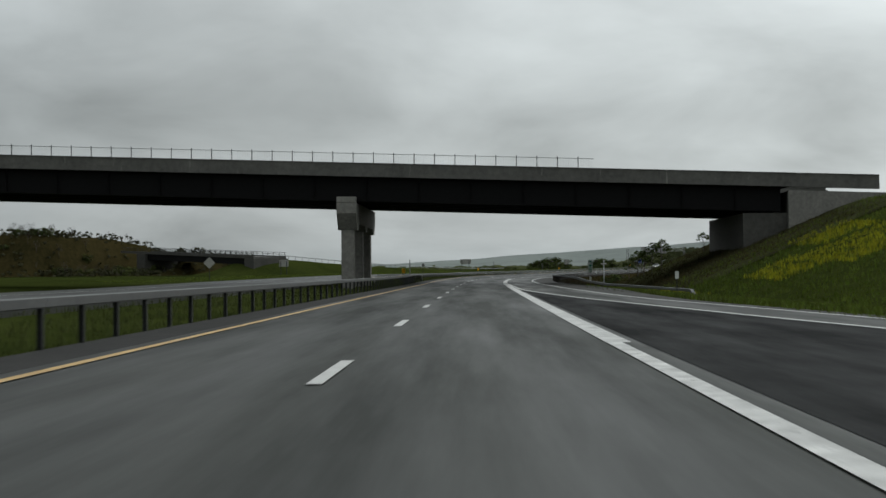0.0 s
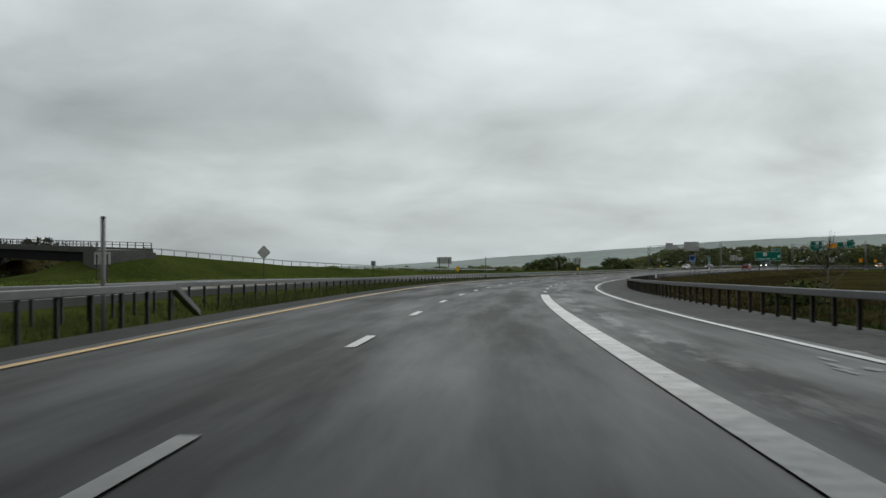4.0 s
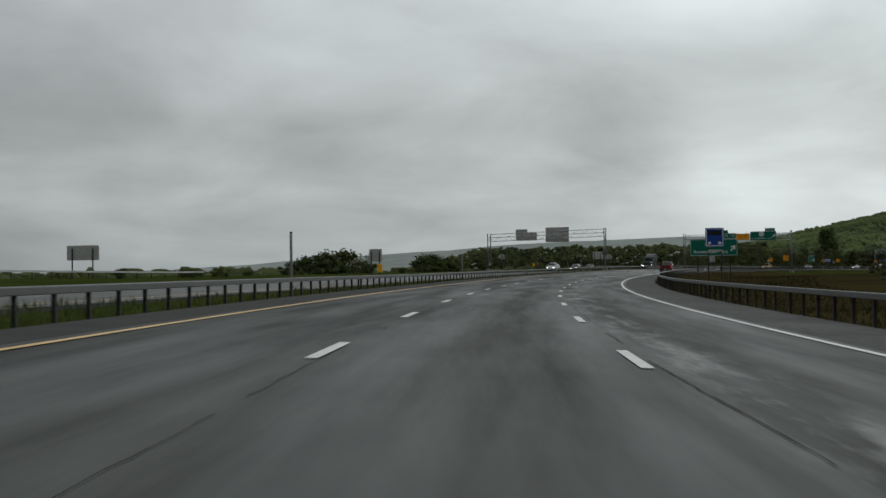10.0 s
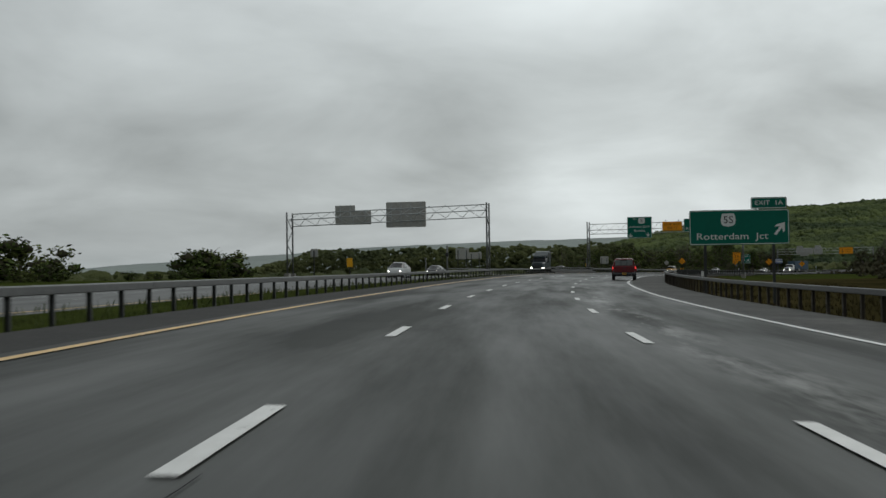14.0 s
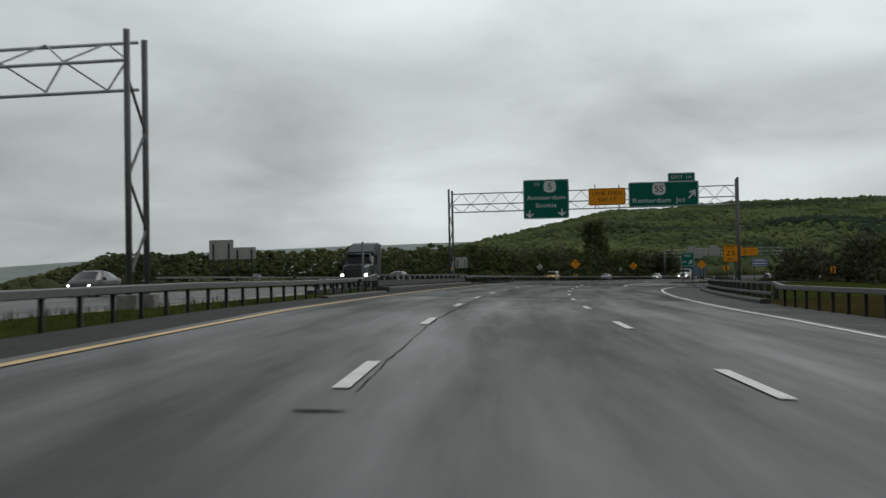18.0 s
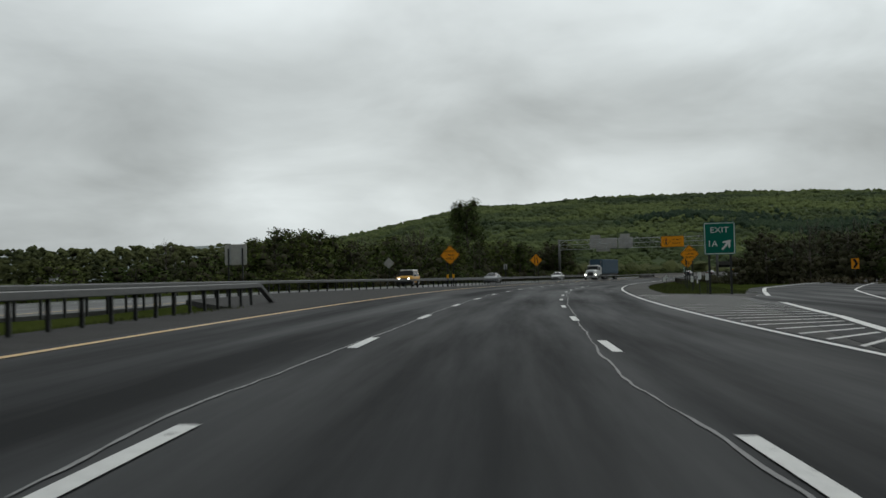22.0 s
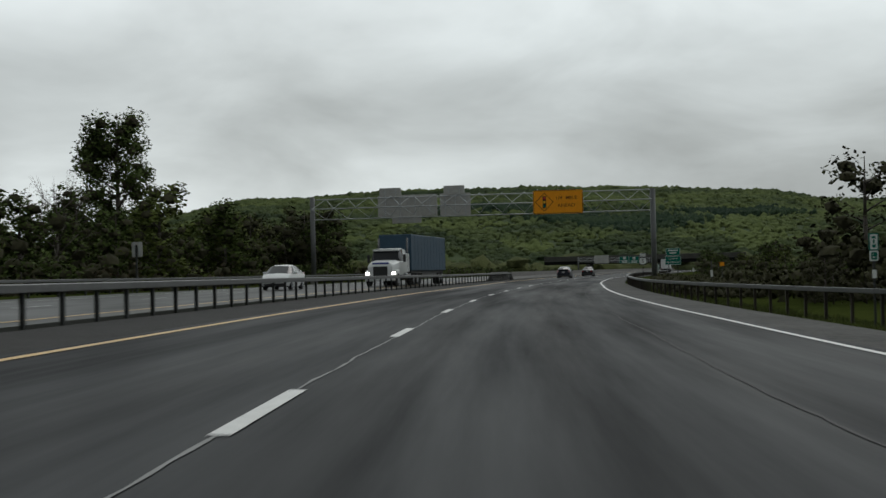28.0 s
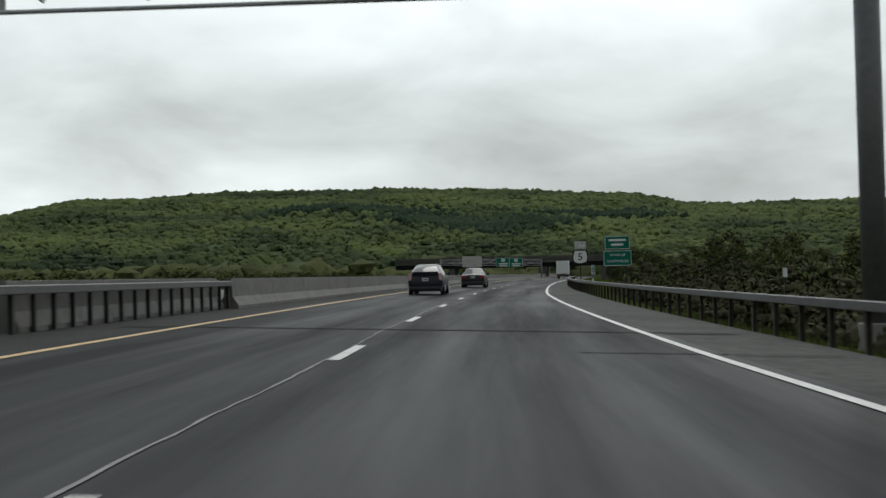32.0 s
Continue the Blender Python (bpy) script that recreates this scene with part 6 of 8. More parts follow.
    for s, d, w, h, z, lab in ((219, -42, 1.7, 1.25, 2.1, "pale sign back in front of the ramp bridge"), (276.4, -28.5, 0.7, 0.7, 1.75, "small pale sign back on the verge"), (388.5, -50.8, 3.7, 1.6, 2.75, "wide grey sign back on two posts beyond the median"), (425, -28.2, 1.75, 1.7, 2.4, "grey sign back on three thin posts in the verge"),
                               (517.6, -33.1, 0.95, 1.0, 2.65, "small dark sign back past the gantry"), (596, -33.9, 2.6, 2.0, 3.6, "stepped grey sign back above the far road"), (596, -31.4, 2.4, 1.2, 3.2, "low grey sign back above the far road"),
                               (687, -27.9, 2.1, 1.9, 3.2, "faint grey sign back before the trees"), (810, -24.8, 0.7, 1.0, 2.6, "small pale sign back on one post")):
        b = thing("road_sign", site(s, d), lab, "road sign", "sign backs")
        sign_back(b, -w / 2, w / 2, z - h / 2, z + h / 2, 0.0, 2)
        legs(b, (-w * 0.32, w * 0.32) if w > 1 else (0.0,), z + h * 0.3, -0.1, 0.12, z0=-2.5)

    for s, d, z, half in ((116.3, -6.2, -0.05, 0.15), (220.4, -6.6, -0.05, 0.15), (331.3, -6.6, -0.15, 0.15), (569.2, -5.95, 0.06, 0.09), (432, -8.0, 0.0, 0.15)):
        b = thing("object_marker_post", site(s, d), "yellow reflective marker on a short post in the median", "marker post", "median markers")
        bm = bmesh.new()
        box(bm, -half, half, 0.0, 0.03, 1.3 - 3 * half + z, 1.3 + z, 0.01)
        part("marker_plate", bm, MARKER_YELLOW, b)
        legs(b, (0.0,), 1.25 + z, 0.05, 0.05, z0=-0.8)

    for s, d, z in ((64, 12.3, 0.9), (258, 12.2, 0.8), (470, 13.0, 0.8), (648, 11.4, 1.25), (651, 12.1, 1.2), (668, 12.4, 1.0), (740, 10.8, 1.1), (890, 14.2, 1.4), (700, 11.2, 0.9), (650.5, 23.7, 1.0), (689.5, 31.9, 0.9)):
        b = thing("delineator_post", site(s, d), "thin post with a white reflector plate in the grass", "marker post", "delineators")
        board(b, 0.2, 0.42, SIGN_WHITE, 0, z - 0.15, 0, 0.05, name="reflector_plate", thick=0.012)
        legs(b, (0.0,), z - 0.2, 0.03, 0.05, z0=-1.2)

    # a plate on a stout post and an orange plate beside it, behind the rail
    for s, d, high, w, h, z, mat, plate, lab in ((835.5, 14.0, 2.1, 0.2, 0.54, 1.05, SIGN_WHITE, "reflector_plate", "stout grey post with a white plate behind the guide rail"),
                                                 (837.8, 15.0, 2.0, 0.36, 0.32, 1.8, SIGN_ORANGE, "marker_plate", "thin post with a small orange plate behind the guide rail")):
        b = thing("marker_post", site(s, d), lab, "marker post", "plates by the rail")
        board(b, w, h, mat, 0, z, -0.06, 0.03, name=plate, thick=0.012)
        part("shaft", tube(bmesh.new(), (0, 0, -1.5), (0, 0, high), 0.05 if w < 0.3 else 0.03, seg=8), STEEL_DARK, b, smooth=True)

    for s, d, high, lab in ((125.3, -6.3, 2.1, "pole"), (239.7, -6.3, 2.35, "pole"), (306.6, -6.2, 2.2, "pole"), (368, -6.3, 2.05, "pole"), (531, -6.1, 2.3, "pole"), (569, -5.85, 2.25, "pole"), (505, -13.7, 2.9, "pole"), (490, -13.1, 1.5, "pole")):
        b = thing("utility_pole", site(s, d), "plain dark steel pole standing in the grass", "pole", "plain poles")
        part("shaft", tube(bmesh.new(), (0, 0, -1.5), (0, 0, high), 0.1 if high > 2.6 else 0.055, 0.09 if high > 2.6 else 0.05, seg=10), STEEL_DULL, b, smooth=True)
        if high > 2.6:
            part("marker_box", box(bmesh.new(), -0.16, 0.16, -0.16, 0.1, high - 1.15, high - 0.75, 0.02), STEEL_DARK, b, "dark box strapped to the pole")
        part("cap", tube(bmesh.new(), (0, 0, high), (0, 0, high + 0.05), 0.105 if high > 2.6 else 0.06, 0.07 if high > 2.6 else 0.04, seg=10), STEEL_DARK, b)


ground_signs()

# ---------------------------------------------------------------- hills
EYE_X, EYE_Y = 290.0, 750.0


def crest(az):
    return np.interp(az, (8, 14, 20, 24, 26.3, 29.3, 32.2, 35.8, 43.2, 48.5, 54.4, 56.3, 58.5, 61.7, 65, 75, 88, 100),
                     (5, 25, 55, 80, 95, 113, 114, 122, 123, 118, 107, 94, 91, 91, 89, 84, 70, 40))


def hill_z(az, r):
    t = np.clip((r - 520) / 1160, 0, 1)
    rise = t ** 1.15 * (1.25 - 0.25 * t)
    past = np.clip((r - 1680) / 700, 0, 1)
    wave = 5.0 * np.sin(az * 0.55 + r * 0.004) * np.sin(r * 0.011 + az * 0.21) * t * (1 - t) * 3
    return -3.5 + crest(az) * rise * (1 - 0.5 * past) + wave


def hill():
    az = np.linspace(6, 102, 97)
    r = np.r_[np.linspace(480, 1700, 40), 1850, 2100, 2400]
    ga, gr = np.meshgrid(az, r, indexing="ij")
    x, y = EYE_X + gr * np.sin(np.radians(ga)), EYE_Y + gr * np.cos(np.radians(ga))
    z = hill_z(ga, gr)
    w = len(r)
    verts = np.stack([x, y, z], -1).reshape(-1, 3).tolist()
    faces = [(i * w + k, i * w + k + 1, (i + 1) * w + k + 1, (i + 1) * w + k) for i in range(len(az) - 1) for k in range(w - 1)]
    faces = [f[::-1] for f in faces]
    tagged(new("hillside", mesh_of("hillside", verts, faces, FOREST_FLOOR, smooth=True)), "long wooded ridge under the clouds", "hill", kind="structure")


hill()


def blob_cloud(name, centres, sizes, mat, label, seed, squash=0.68, sub=1):
    """Many uneven tree crowns as one mesh."""
    bm = bmesh.new()
    bmesh.ops.create_icosphere(bm, subdivisions=sub, radius=1.0)
    bmesh.ops.delete(bm, geom=[v for v in bm.verts if v.co.z < -0.9], context="VERTS")
    bm.verts.index_update()
    unit = np.array([v.co[:] for v in bm.verts])
    tris = np.array([[v.index for v in f.verts] for f in bm.faces])
    bm.free()
    rng = np.random.default_rng(seed)
    n, m = len(centres), len(unit)
    shake = 1 + rng.uniform(-0.36, 0.36, (n, m, 1))
    turn = rng.uniform(0, 6.28, n)
    c, s = np.cos(turn)[:, None], np.sin(turn)[:, None]
    ux, uy, uz = unit[:, 0], unit[:, 1], unit[:, 2]
    form = np.stack([ux * c - uy * s, ux * s + uy * c, np.broadcast_to(uz * squash, (n, m))], -1)
    verts = (np.asarray(centres)[:, None] + form * shake * np.asarray(sizes)[:, None, None]).reshape(-1, 3)
    faces = (tris[None] + (np.arange(n) * m)[:, None, None]).reshape(-1, 3)
    me = bpy.data.meshes.new(name)
    me.vertices.add(len(verts))
    me.vertices.foreach_set("co", verts.ravel())
    me.loops.add(faces.size)
    me.loops.foreach_set("vertex_index", faces.ravel())
    me.polygons.add(len(faces))
    me.polygons.foreach_set("loop_start", np.arange(0, faces.size, 3))
    me.polygons.foreach_set("loop_total", np.full(len(faces), 3))
    me.polygons.foreach_set("use_smooth", np.ones(len(faces), bool))
    me.materials.append(mat)
    me.update(calc_edges=True)
    # loose foliage takes light from above more evenly than a ball would
    soft = form.reshape(-1, 3) * (0.42, 0.42, 0.4) + (0.0, 0.0, 0.8)
    soft /= np.linalg.norm(soft, axis=1)[:, None]
    me.normals_split_custom_set_from_vertices(soft.tolist())
    return tagged(new(name, me), label, "forest", kind="stuff")


def forests():
    rng = np.random.default_rng(11)
    n = 42000
    az = rng.uniform(8, 98, n)
    r = 500 + 1230 * rng.uniform(0, 1, n) ** 0.75
    size = rng.uniform(2.0, 3.9, n) * rng.choice((0.8, 1.0, 1.2), n) * (0.75 + 0.35 * r / 1700)
    z = hill_z(az, r) + size * rng.uniform(0.0, 0.5, n)
    c = np.stack([EYE_X + r * np.sin(np.radians(az)), EYE_Y + r * np.cos(np.radians(az)), z], -1)
    low = r < 800 + 70 * np.sin(az * 0.55) + 40 * np.sin(az * 1.7 + 1.0)
    blob_cloud("hill_forest", c[~low], size[~low], FOREST, "fresh green spring forest covering the ridge", 5)
    blob_cloud("foot_forest", c[low], size[low], FOREST_DEEP, "deeper green forest on the lower slope of the ridge", 25)
    # stands of dark conifers half-way up
    n = 1500
    kind = rng.integers(0, 4, n)
    az = np.choose(kind, (45.5, 48.6, 41.5, 53.0)) + rng.normal(0, 1, n) * np.choose(kind, (1.2, 1.5, 1.6, 1.4))
    r = np.choose(kind, (985, 950, 1090, 1120)) + rng.normal(0, 1, n) * np.choose(kind, (26, 34, 20, 22))
    size = rng.uniform(1.8, 3.4, n)
    c = np.stack([EYE_X + r * np.sin(np.radians(az)), EYE_Y + r * np.cos(np.radians(az)), hill_z(az, r) + size * 0.9], -1)
    blob_cloud("conifer_stand", c, size, CONIFER, "stand of dark conifers among the fresh green slope", 15, squash=1.25)
    # the same woods' dark edge along the foot
    n = 2600
    az = rng.uniform(12, 98, n)
    r = rng.uniform(380, 560, n)
    size = rng.uniform(2.6, 5.2, n)
    c = np.stack([EYE_X + r * np.sin(np.radians(az)), EYE_Y + r * np.cos(np.radians(az)), size * rng.uniform(0.2, 1.9, n) - 2.5], -1)
    blob_cloud("valley_wood", c, size, FOREST_BROWN, "dense wood at the foot of the ridge", 6)
    # low scrub far west and ahead of the early road
    n = 1900
    s, d = rng.uniform(330, 900, n), -rng.uniform(62, 330, n)
    size = rng.uniform(1.2, 2.8, n)
    p = spots(s, d, 0.0)
    p[:, 2] = -2.6 + size * rng.uniform(0.4, 1.1, n) + np.interp(s, (330, 420, 480, 700), (0.0, 1.0, 1.8, 2.6))
    blob_cloud("valley_scrub", p, size, FOREST_BROWN, "low scrub and hedges on the valley floor", 7, sub=2)
    # tall wood closing the valley to the north-west, behind the white house
    n = 11000
    az, r = rng.uniform(-14, 24, n), rng.uniform(606, 700, n)
    size = rng.uniform(0.9, 2.1, n)
    tall = np.interp(az, (-14, 0, 2.5, 5, 24), (3.5, 5.0, 13.0, 21.5, 23.0)) + 1.0 * np.sin(az * 2.1) * np.sin(az * 0.9 + 1.0)
    c = np.stack([127 + r * np.sin(np.radians(az)), 550 + r * np.cos(np.radians(az)), tall * rng.uniform(0.05, 1.0, n) - 0.5], -1)
    blob_cloud("western_wood", c, size, FOREST_BROWN, "hazy olive wood closing the valley floor", 9)
    n = 900
    s, d = rng.uniform(640, 1000, n), rng.uniform(60, 260, n)
    size = rng.uniform(2.0, 4.2, n)
    p = spots(s, d, 0.0)
    p[:, 2] = -1.5 + size * rng.uniform(0.3, 1.1, n)
    blob_cloud("ramp_wood", p, size, FOREST_BROWN, "dark wood beyond the exit ramp", 8, sub=2)


forests()


def far_ridge():
    """Ridges kilometres away, a plain backdrop with the haze put into their colour."""
    for name, dist, marks, seed in (("distant_ridge", 3900, ((-40, 0.2), (-12, 0.3), (-4, 0.42), (0, 0.62), (4, 0.92), (8, 1.12), (12, 1.42), (18, 1.6), (24, 1.72), (30, 1.7), (45, 1.2), (70, 0.9)), 1),):
        az = np.linspace(-40, 70, 240)
        el = np.interp(az, *zip(*marks)) + 0.05 * np.array([noise.noise((a * 0.35, seed, 0)) for a in az]) + 0.02 * np.array([noise.noise((a * 2.0, seed, 4)) for a in az])
        x, y = 20 + dist * np.sin(np.radians(az)), 250 + dist * np.cos(np.radians(az))
        top = 1 + dist * np.tan(np.radians(el))
        verts, faces = [], []
        for i in range(len(az)):
            for k, (f, h) in enumerate(((0.72, 0.0), (0.85, 0.5), (1.0, 1.0), (1.1, 0.8))):
                verts.append((20 + (x[i] - 20) * f, 250 + (y[i] - 250) * f, -3.3 + (top[i] + 3.3) * h))
        for i in range(len(az) - 1):
            for k in range(3):
                a = i * 4 + k
                faces.append((a + 1, a, a + 4, a + 5)[::-1])
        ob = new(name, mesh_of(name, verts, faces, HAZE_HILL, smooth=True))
        tagged(ob, "wooded ridge far across the valley, coloured pale for haze", "hill", kind="structure")


far_ridge()


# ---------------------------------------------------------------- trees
def core_ball():
    """Corners and faces of the ball put inside a leaf clump as its dark core."""
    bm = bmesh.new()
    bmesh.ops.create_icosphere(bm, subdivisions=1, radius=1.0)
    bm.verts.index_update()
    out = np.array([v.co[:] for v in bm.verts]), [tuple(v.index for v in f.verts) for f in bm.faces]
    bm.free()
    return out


CORE_BALL = core_ball()


def leaf_cloud(rng, blobs, per, size, flat=0.8, core=0.0):
    """Leaf clumps scattered in and on a set of balls (x, y, z, radius), each round a dark core that stands for inner
    shade.
    """
    verts, faces, normals = [], [], []
    top = max(b[2] for b in blobs)
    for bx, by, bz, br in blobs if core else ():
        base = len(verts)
        for v in CORE_BALL[0]:
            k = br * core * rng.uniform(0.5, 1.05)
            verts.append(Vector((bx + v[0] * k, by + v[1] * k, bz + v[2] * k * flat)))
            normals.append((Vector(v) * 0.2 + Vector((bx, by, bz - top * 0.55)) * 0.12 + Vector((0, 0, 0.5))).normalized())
        faces += [tuple(base + n for n in f) for f in CORE_BALL[1]]
    for bx, by, bz, br in blobs:
        for _ in range(per):
            while True:
                v = np.array([rng.uniform(-1, 1) for _ in range(3)])
                q = float(v @ v)
                if 0.05 < q < 1:
                    break
            v *= (0.45 + 0.55 * rng.random()) / math.sqrt(q) * br
            c = Vector((bx + v[0], by + v[1], bz + v[2] * flat))
            a = Vector((rng.uniform(-1, 1), rng.uniform(-1, 1), rng.uniform(-0.7, 0.7))).normalized()
            b = a.orthogonal().normalized()
            b.rotate(Matrix.Rotation(rng.uniform(0, 6.28), 3, a))
            k = size * rng.uniform(0.55, 1.3)
            base = len(verts)
            verts += [c - a * k, c + b * k * 0.55, c + a * k, c - b * k * 0.55]
            # leaves are lit as part of the rounded mass they hang in
            out = (Vector((v[0], v[1], v[2])) / br + Vector((bx, by, bz - top * 0.55)) * 0.12 + Vector((0, 0, 0.25))).normalized()
            turn = b.cross(a).dot(out) > 0
            faces.append((base, base + 1, base + 2, base + 3) if turn else (base + 3, base + 2, base + 1, base))
            normals += [out] * 4
    return verts, faces, normals, len(CORE_BALL[1]) * len(blobs) if core else 0


def limbs(bm, rng, high, r, count, spread, start=0.3, lean=0.55):
    tube(bm, (0, 0, -0.6), (0, 0, high * 0.55), r, r * 0.6, seg=7)
    tube(bm, (0, 0, high * 0.54), (rng.uniform(-0.2, 0.2), rng.uniform(-0.2, 0.2), high * 0.96), r * 0.6, r * 0.12, seg=6)
    tips = []
    for n in range(count):
        a = n * 2.4 + rng.uniform(-0.4, 0.4)
        z = high * (start + (0.9 - start) * n / count)
        reach = spread * rng.uniform(0.6, 1.0) * (1.1 - 0.6 * n / count)
        tip = (math.cos(a) * reach, math.sin(a) * reach, z + reach * lean)
        tube(bm, (0, 0, z), tip, r * 0.36, r * 0.08, seg=5)
        tips.append(tip)
    return tips


def make_tree(kind, seed):
    rng = random.Random(seed)
    bm = bmesh.new()
    if kind == "broad":
        high, mat, lab, cat = 10.0, LEAF_DARK if seed % 2 else LEAF_LIGHT, "leafy spring tree with dense uneven crown in the roadside wood", "tree"
        tips = limbs(bm, rng, high, 0.2, 11, 2.9, 0.22)
        blobs = [(x * 0.85, y * 0.85, z, rng.uniform(0.9, 1.6)) for x, y, z in tips] + [(rng.uniform(-1, 1), rng.uniform(-1, 1), high * q, rng.uniform(0.8, 1.3)) for q in (0.45, 0.6, 0.72, 0.84, 0.95)]
        blobs += [(rng.uniform(-2.2, 2.2), rng.uniform(-2.2, 2.2), rng.uniform(0.8, 3.0), 1.3) for _ in range(7)]
        leaf = leaf_cloud(rng, blobs, 80, 0.2, core=0.5)
    elif kind == "dusky":
        high, mat, lab, cat = 8.0, BRUSH, "dark tree in bud with dense brownish twigs", "tree"
        tips = limbs(bm, rng, high, 0.16, 11, 2.6, 0.2)
        blobs = [(x * 0.9, y * 0.9, z, rng.uniform(0.8, 1.3)) for x, y, z in tips] + [(rng.uniform(-2, 2), rng.uniform(-2, 2), rng.uniform(0.8, 4.0), 1.2) for _ in range(9)]
        leaf = leaf_cloud(rng, blobs, 70, 0.15, core=0.55)
    elif kind == "poplar":
        high, mat, lab, cat = 20.0, LEAF_DARK, "tall poplar with sparse upright crown above the wood", "tree"
        tips = limbs(bm, rng, high, 0.36, 22, 5.2, 0.34, lean=0.7)
        blobs = [(x * 0.8, y * 0.8, z, rng.uniform(1.0, 1.9)) for x, y, z in tips] + [(rng.uniform(-2.6, 2.6), rng.uniform(-2.6, 2.6), high * q, 1.8) for q in (0.42, 0.5, 0.55, 0.6, 0.65, 0.7, 0.74, 0.78, 0.82, 0.86, 0.9, 0.95)]
        leaf = leaf_cloud(rng, blobs, 260, 0.19, 1.0, core=0.5)
    elif kind == "bare":
        high, mat, lab, cat = 8.0, LEAF_RED, "thin tree in reddish bud with bare twigs showing", "tree"
        tips = limbs(bm, rng, high, 0.13, 14, 2.6, 0.25, lean=0.9)
        for x, y, z in tips:
            for _ in range(5):
                tube(bm, (x * 0.6, y * 0.6, z * 0.93), (x * rng.uniform(0.7, 1.3), y * rng.uniform(0.7, 1.3), z + rng.uniform(0.2, 1.5)), 0.018, 0.006, seg=4)
        leaf = leaf_cloud(rng, [(x, y, z + 0.2, 0.75) for x, y, z in tips], 44, 0.065)
    elif kind == "sumac":
        high, mat, lab, cat = 4.0, LEAF_DARK, "spindly sapling with tufts of leaves on the embankment", "tree"
        tips = limbs(bm, rng, high, 0.06, 8, 0.95, 0.45, lean=1.2)
        leaf = leaf_cloud(rng, [(x, y, z, 0.36) for x, y, z in tips] + [(0, 0, high, 0.42)], 46, 0.12, 1.0)
    else:
        high, mat, lab, cat = 3.0, LEAF_LIGHT if seed % 2 else LEAF_DARK, "rounded green roadside bush", "bush"
        tips = limbs(bm, rng, high * 0.8, 0.07, 9, 1.5, 0.1, lean=0.8)
        blobs = [(rng.uniform(-1.5, 1.5), rng.uniform(-1.5, 1.5), rng.uniform(0.4, 2.3), rng.uniform(0.6, 0.95)) for _ in range(16)]
        leaf = leaf_cloud(rng, blobs, 64, 0.14, core=0.55)
    tree = thing(cat, pose(0, 0, -500), lab, cat)
    part("trunk", bm, BARK, tree, "grey trunk with limbs", smooth=True)
    me = mesh_of("crown", leaf[0], leaf[1], mat, smooth=True)
    # second slot: cores coloured as the crown's inner shade
    me.materials.append(CORE_SHADE)
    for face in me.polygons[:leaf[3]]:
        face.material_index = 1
    me.normals_split_custom_set_from_vertices(leaf[2])
    crown = new("crown", me)
    crown.parent = tree
    return tree, high


KINDS = {"broad": [make_tree("broad", n) for n in (1, 2, 3, 4, 5, 6)], "poplar": [make_tree("poplar", 7)], "dusky": [make_tree("dusky", n) for n in (16, 17)], "bare": [make_tree("bare", n) for n in (8, 9)],
         "bush": [make_tree("bush", n) for n in (10, 11, 12)], "sumac": [make_tree("sumac", n) for n in (13, 14)]}
USED = set()


def plant(kind, s, d, high, rng, group, z=0.0):
    tree, tall = rng.choice(KINDS[kind])
    k = high / tall
    m = site(s, d, z, rng.uniform(0, 360)) @ Matrix.Diagonal((k * rng.uniform(1.05, 1.5), k * rng.uniform(1.05, 1.5), k, 1))
    loc, rot, scale = m.decompose()
    if tree.name in USED:
        new_one = copy_thing(tree, Matrix.Translation(loc) @ rot.to_matrix().to_4x4())
    else:
        USED.add(tree.name)
        new_one = tree
        new_one.matrix_world = Matrix.Translation(loc) @ rot.to_matrix().to_4x4()
    new_one.scale = scale
    tagged(new_one, group=group)


def ground_lift(s, d):
    s, d = float(s), float(d)
    return float(lift_left(np.array(s), np.array(d))) if d < 0 else float(lift_right(np.array(s), np.array(d)))


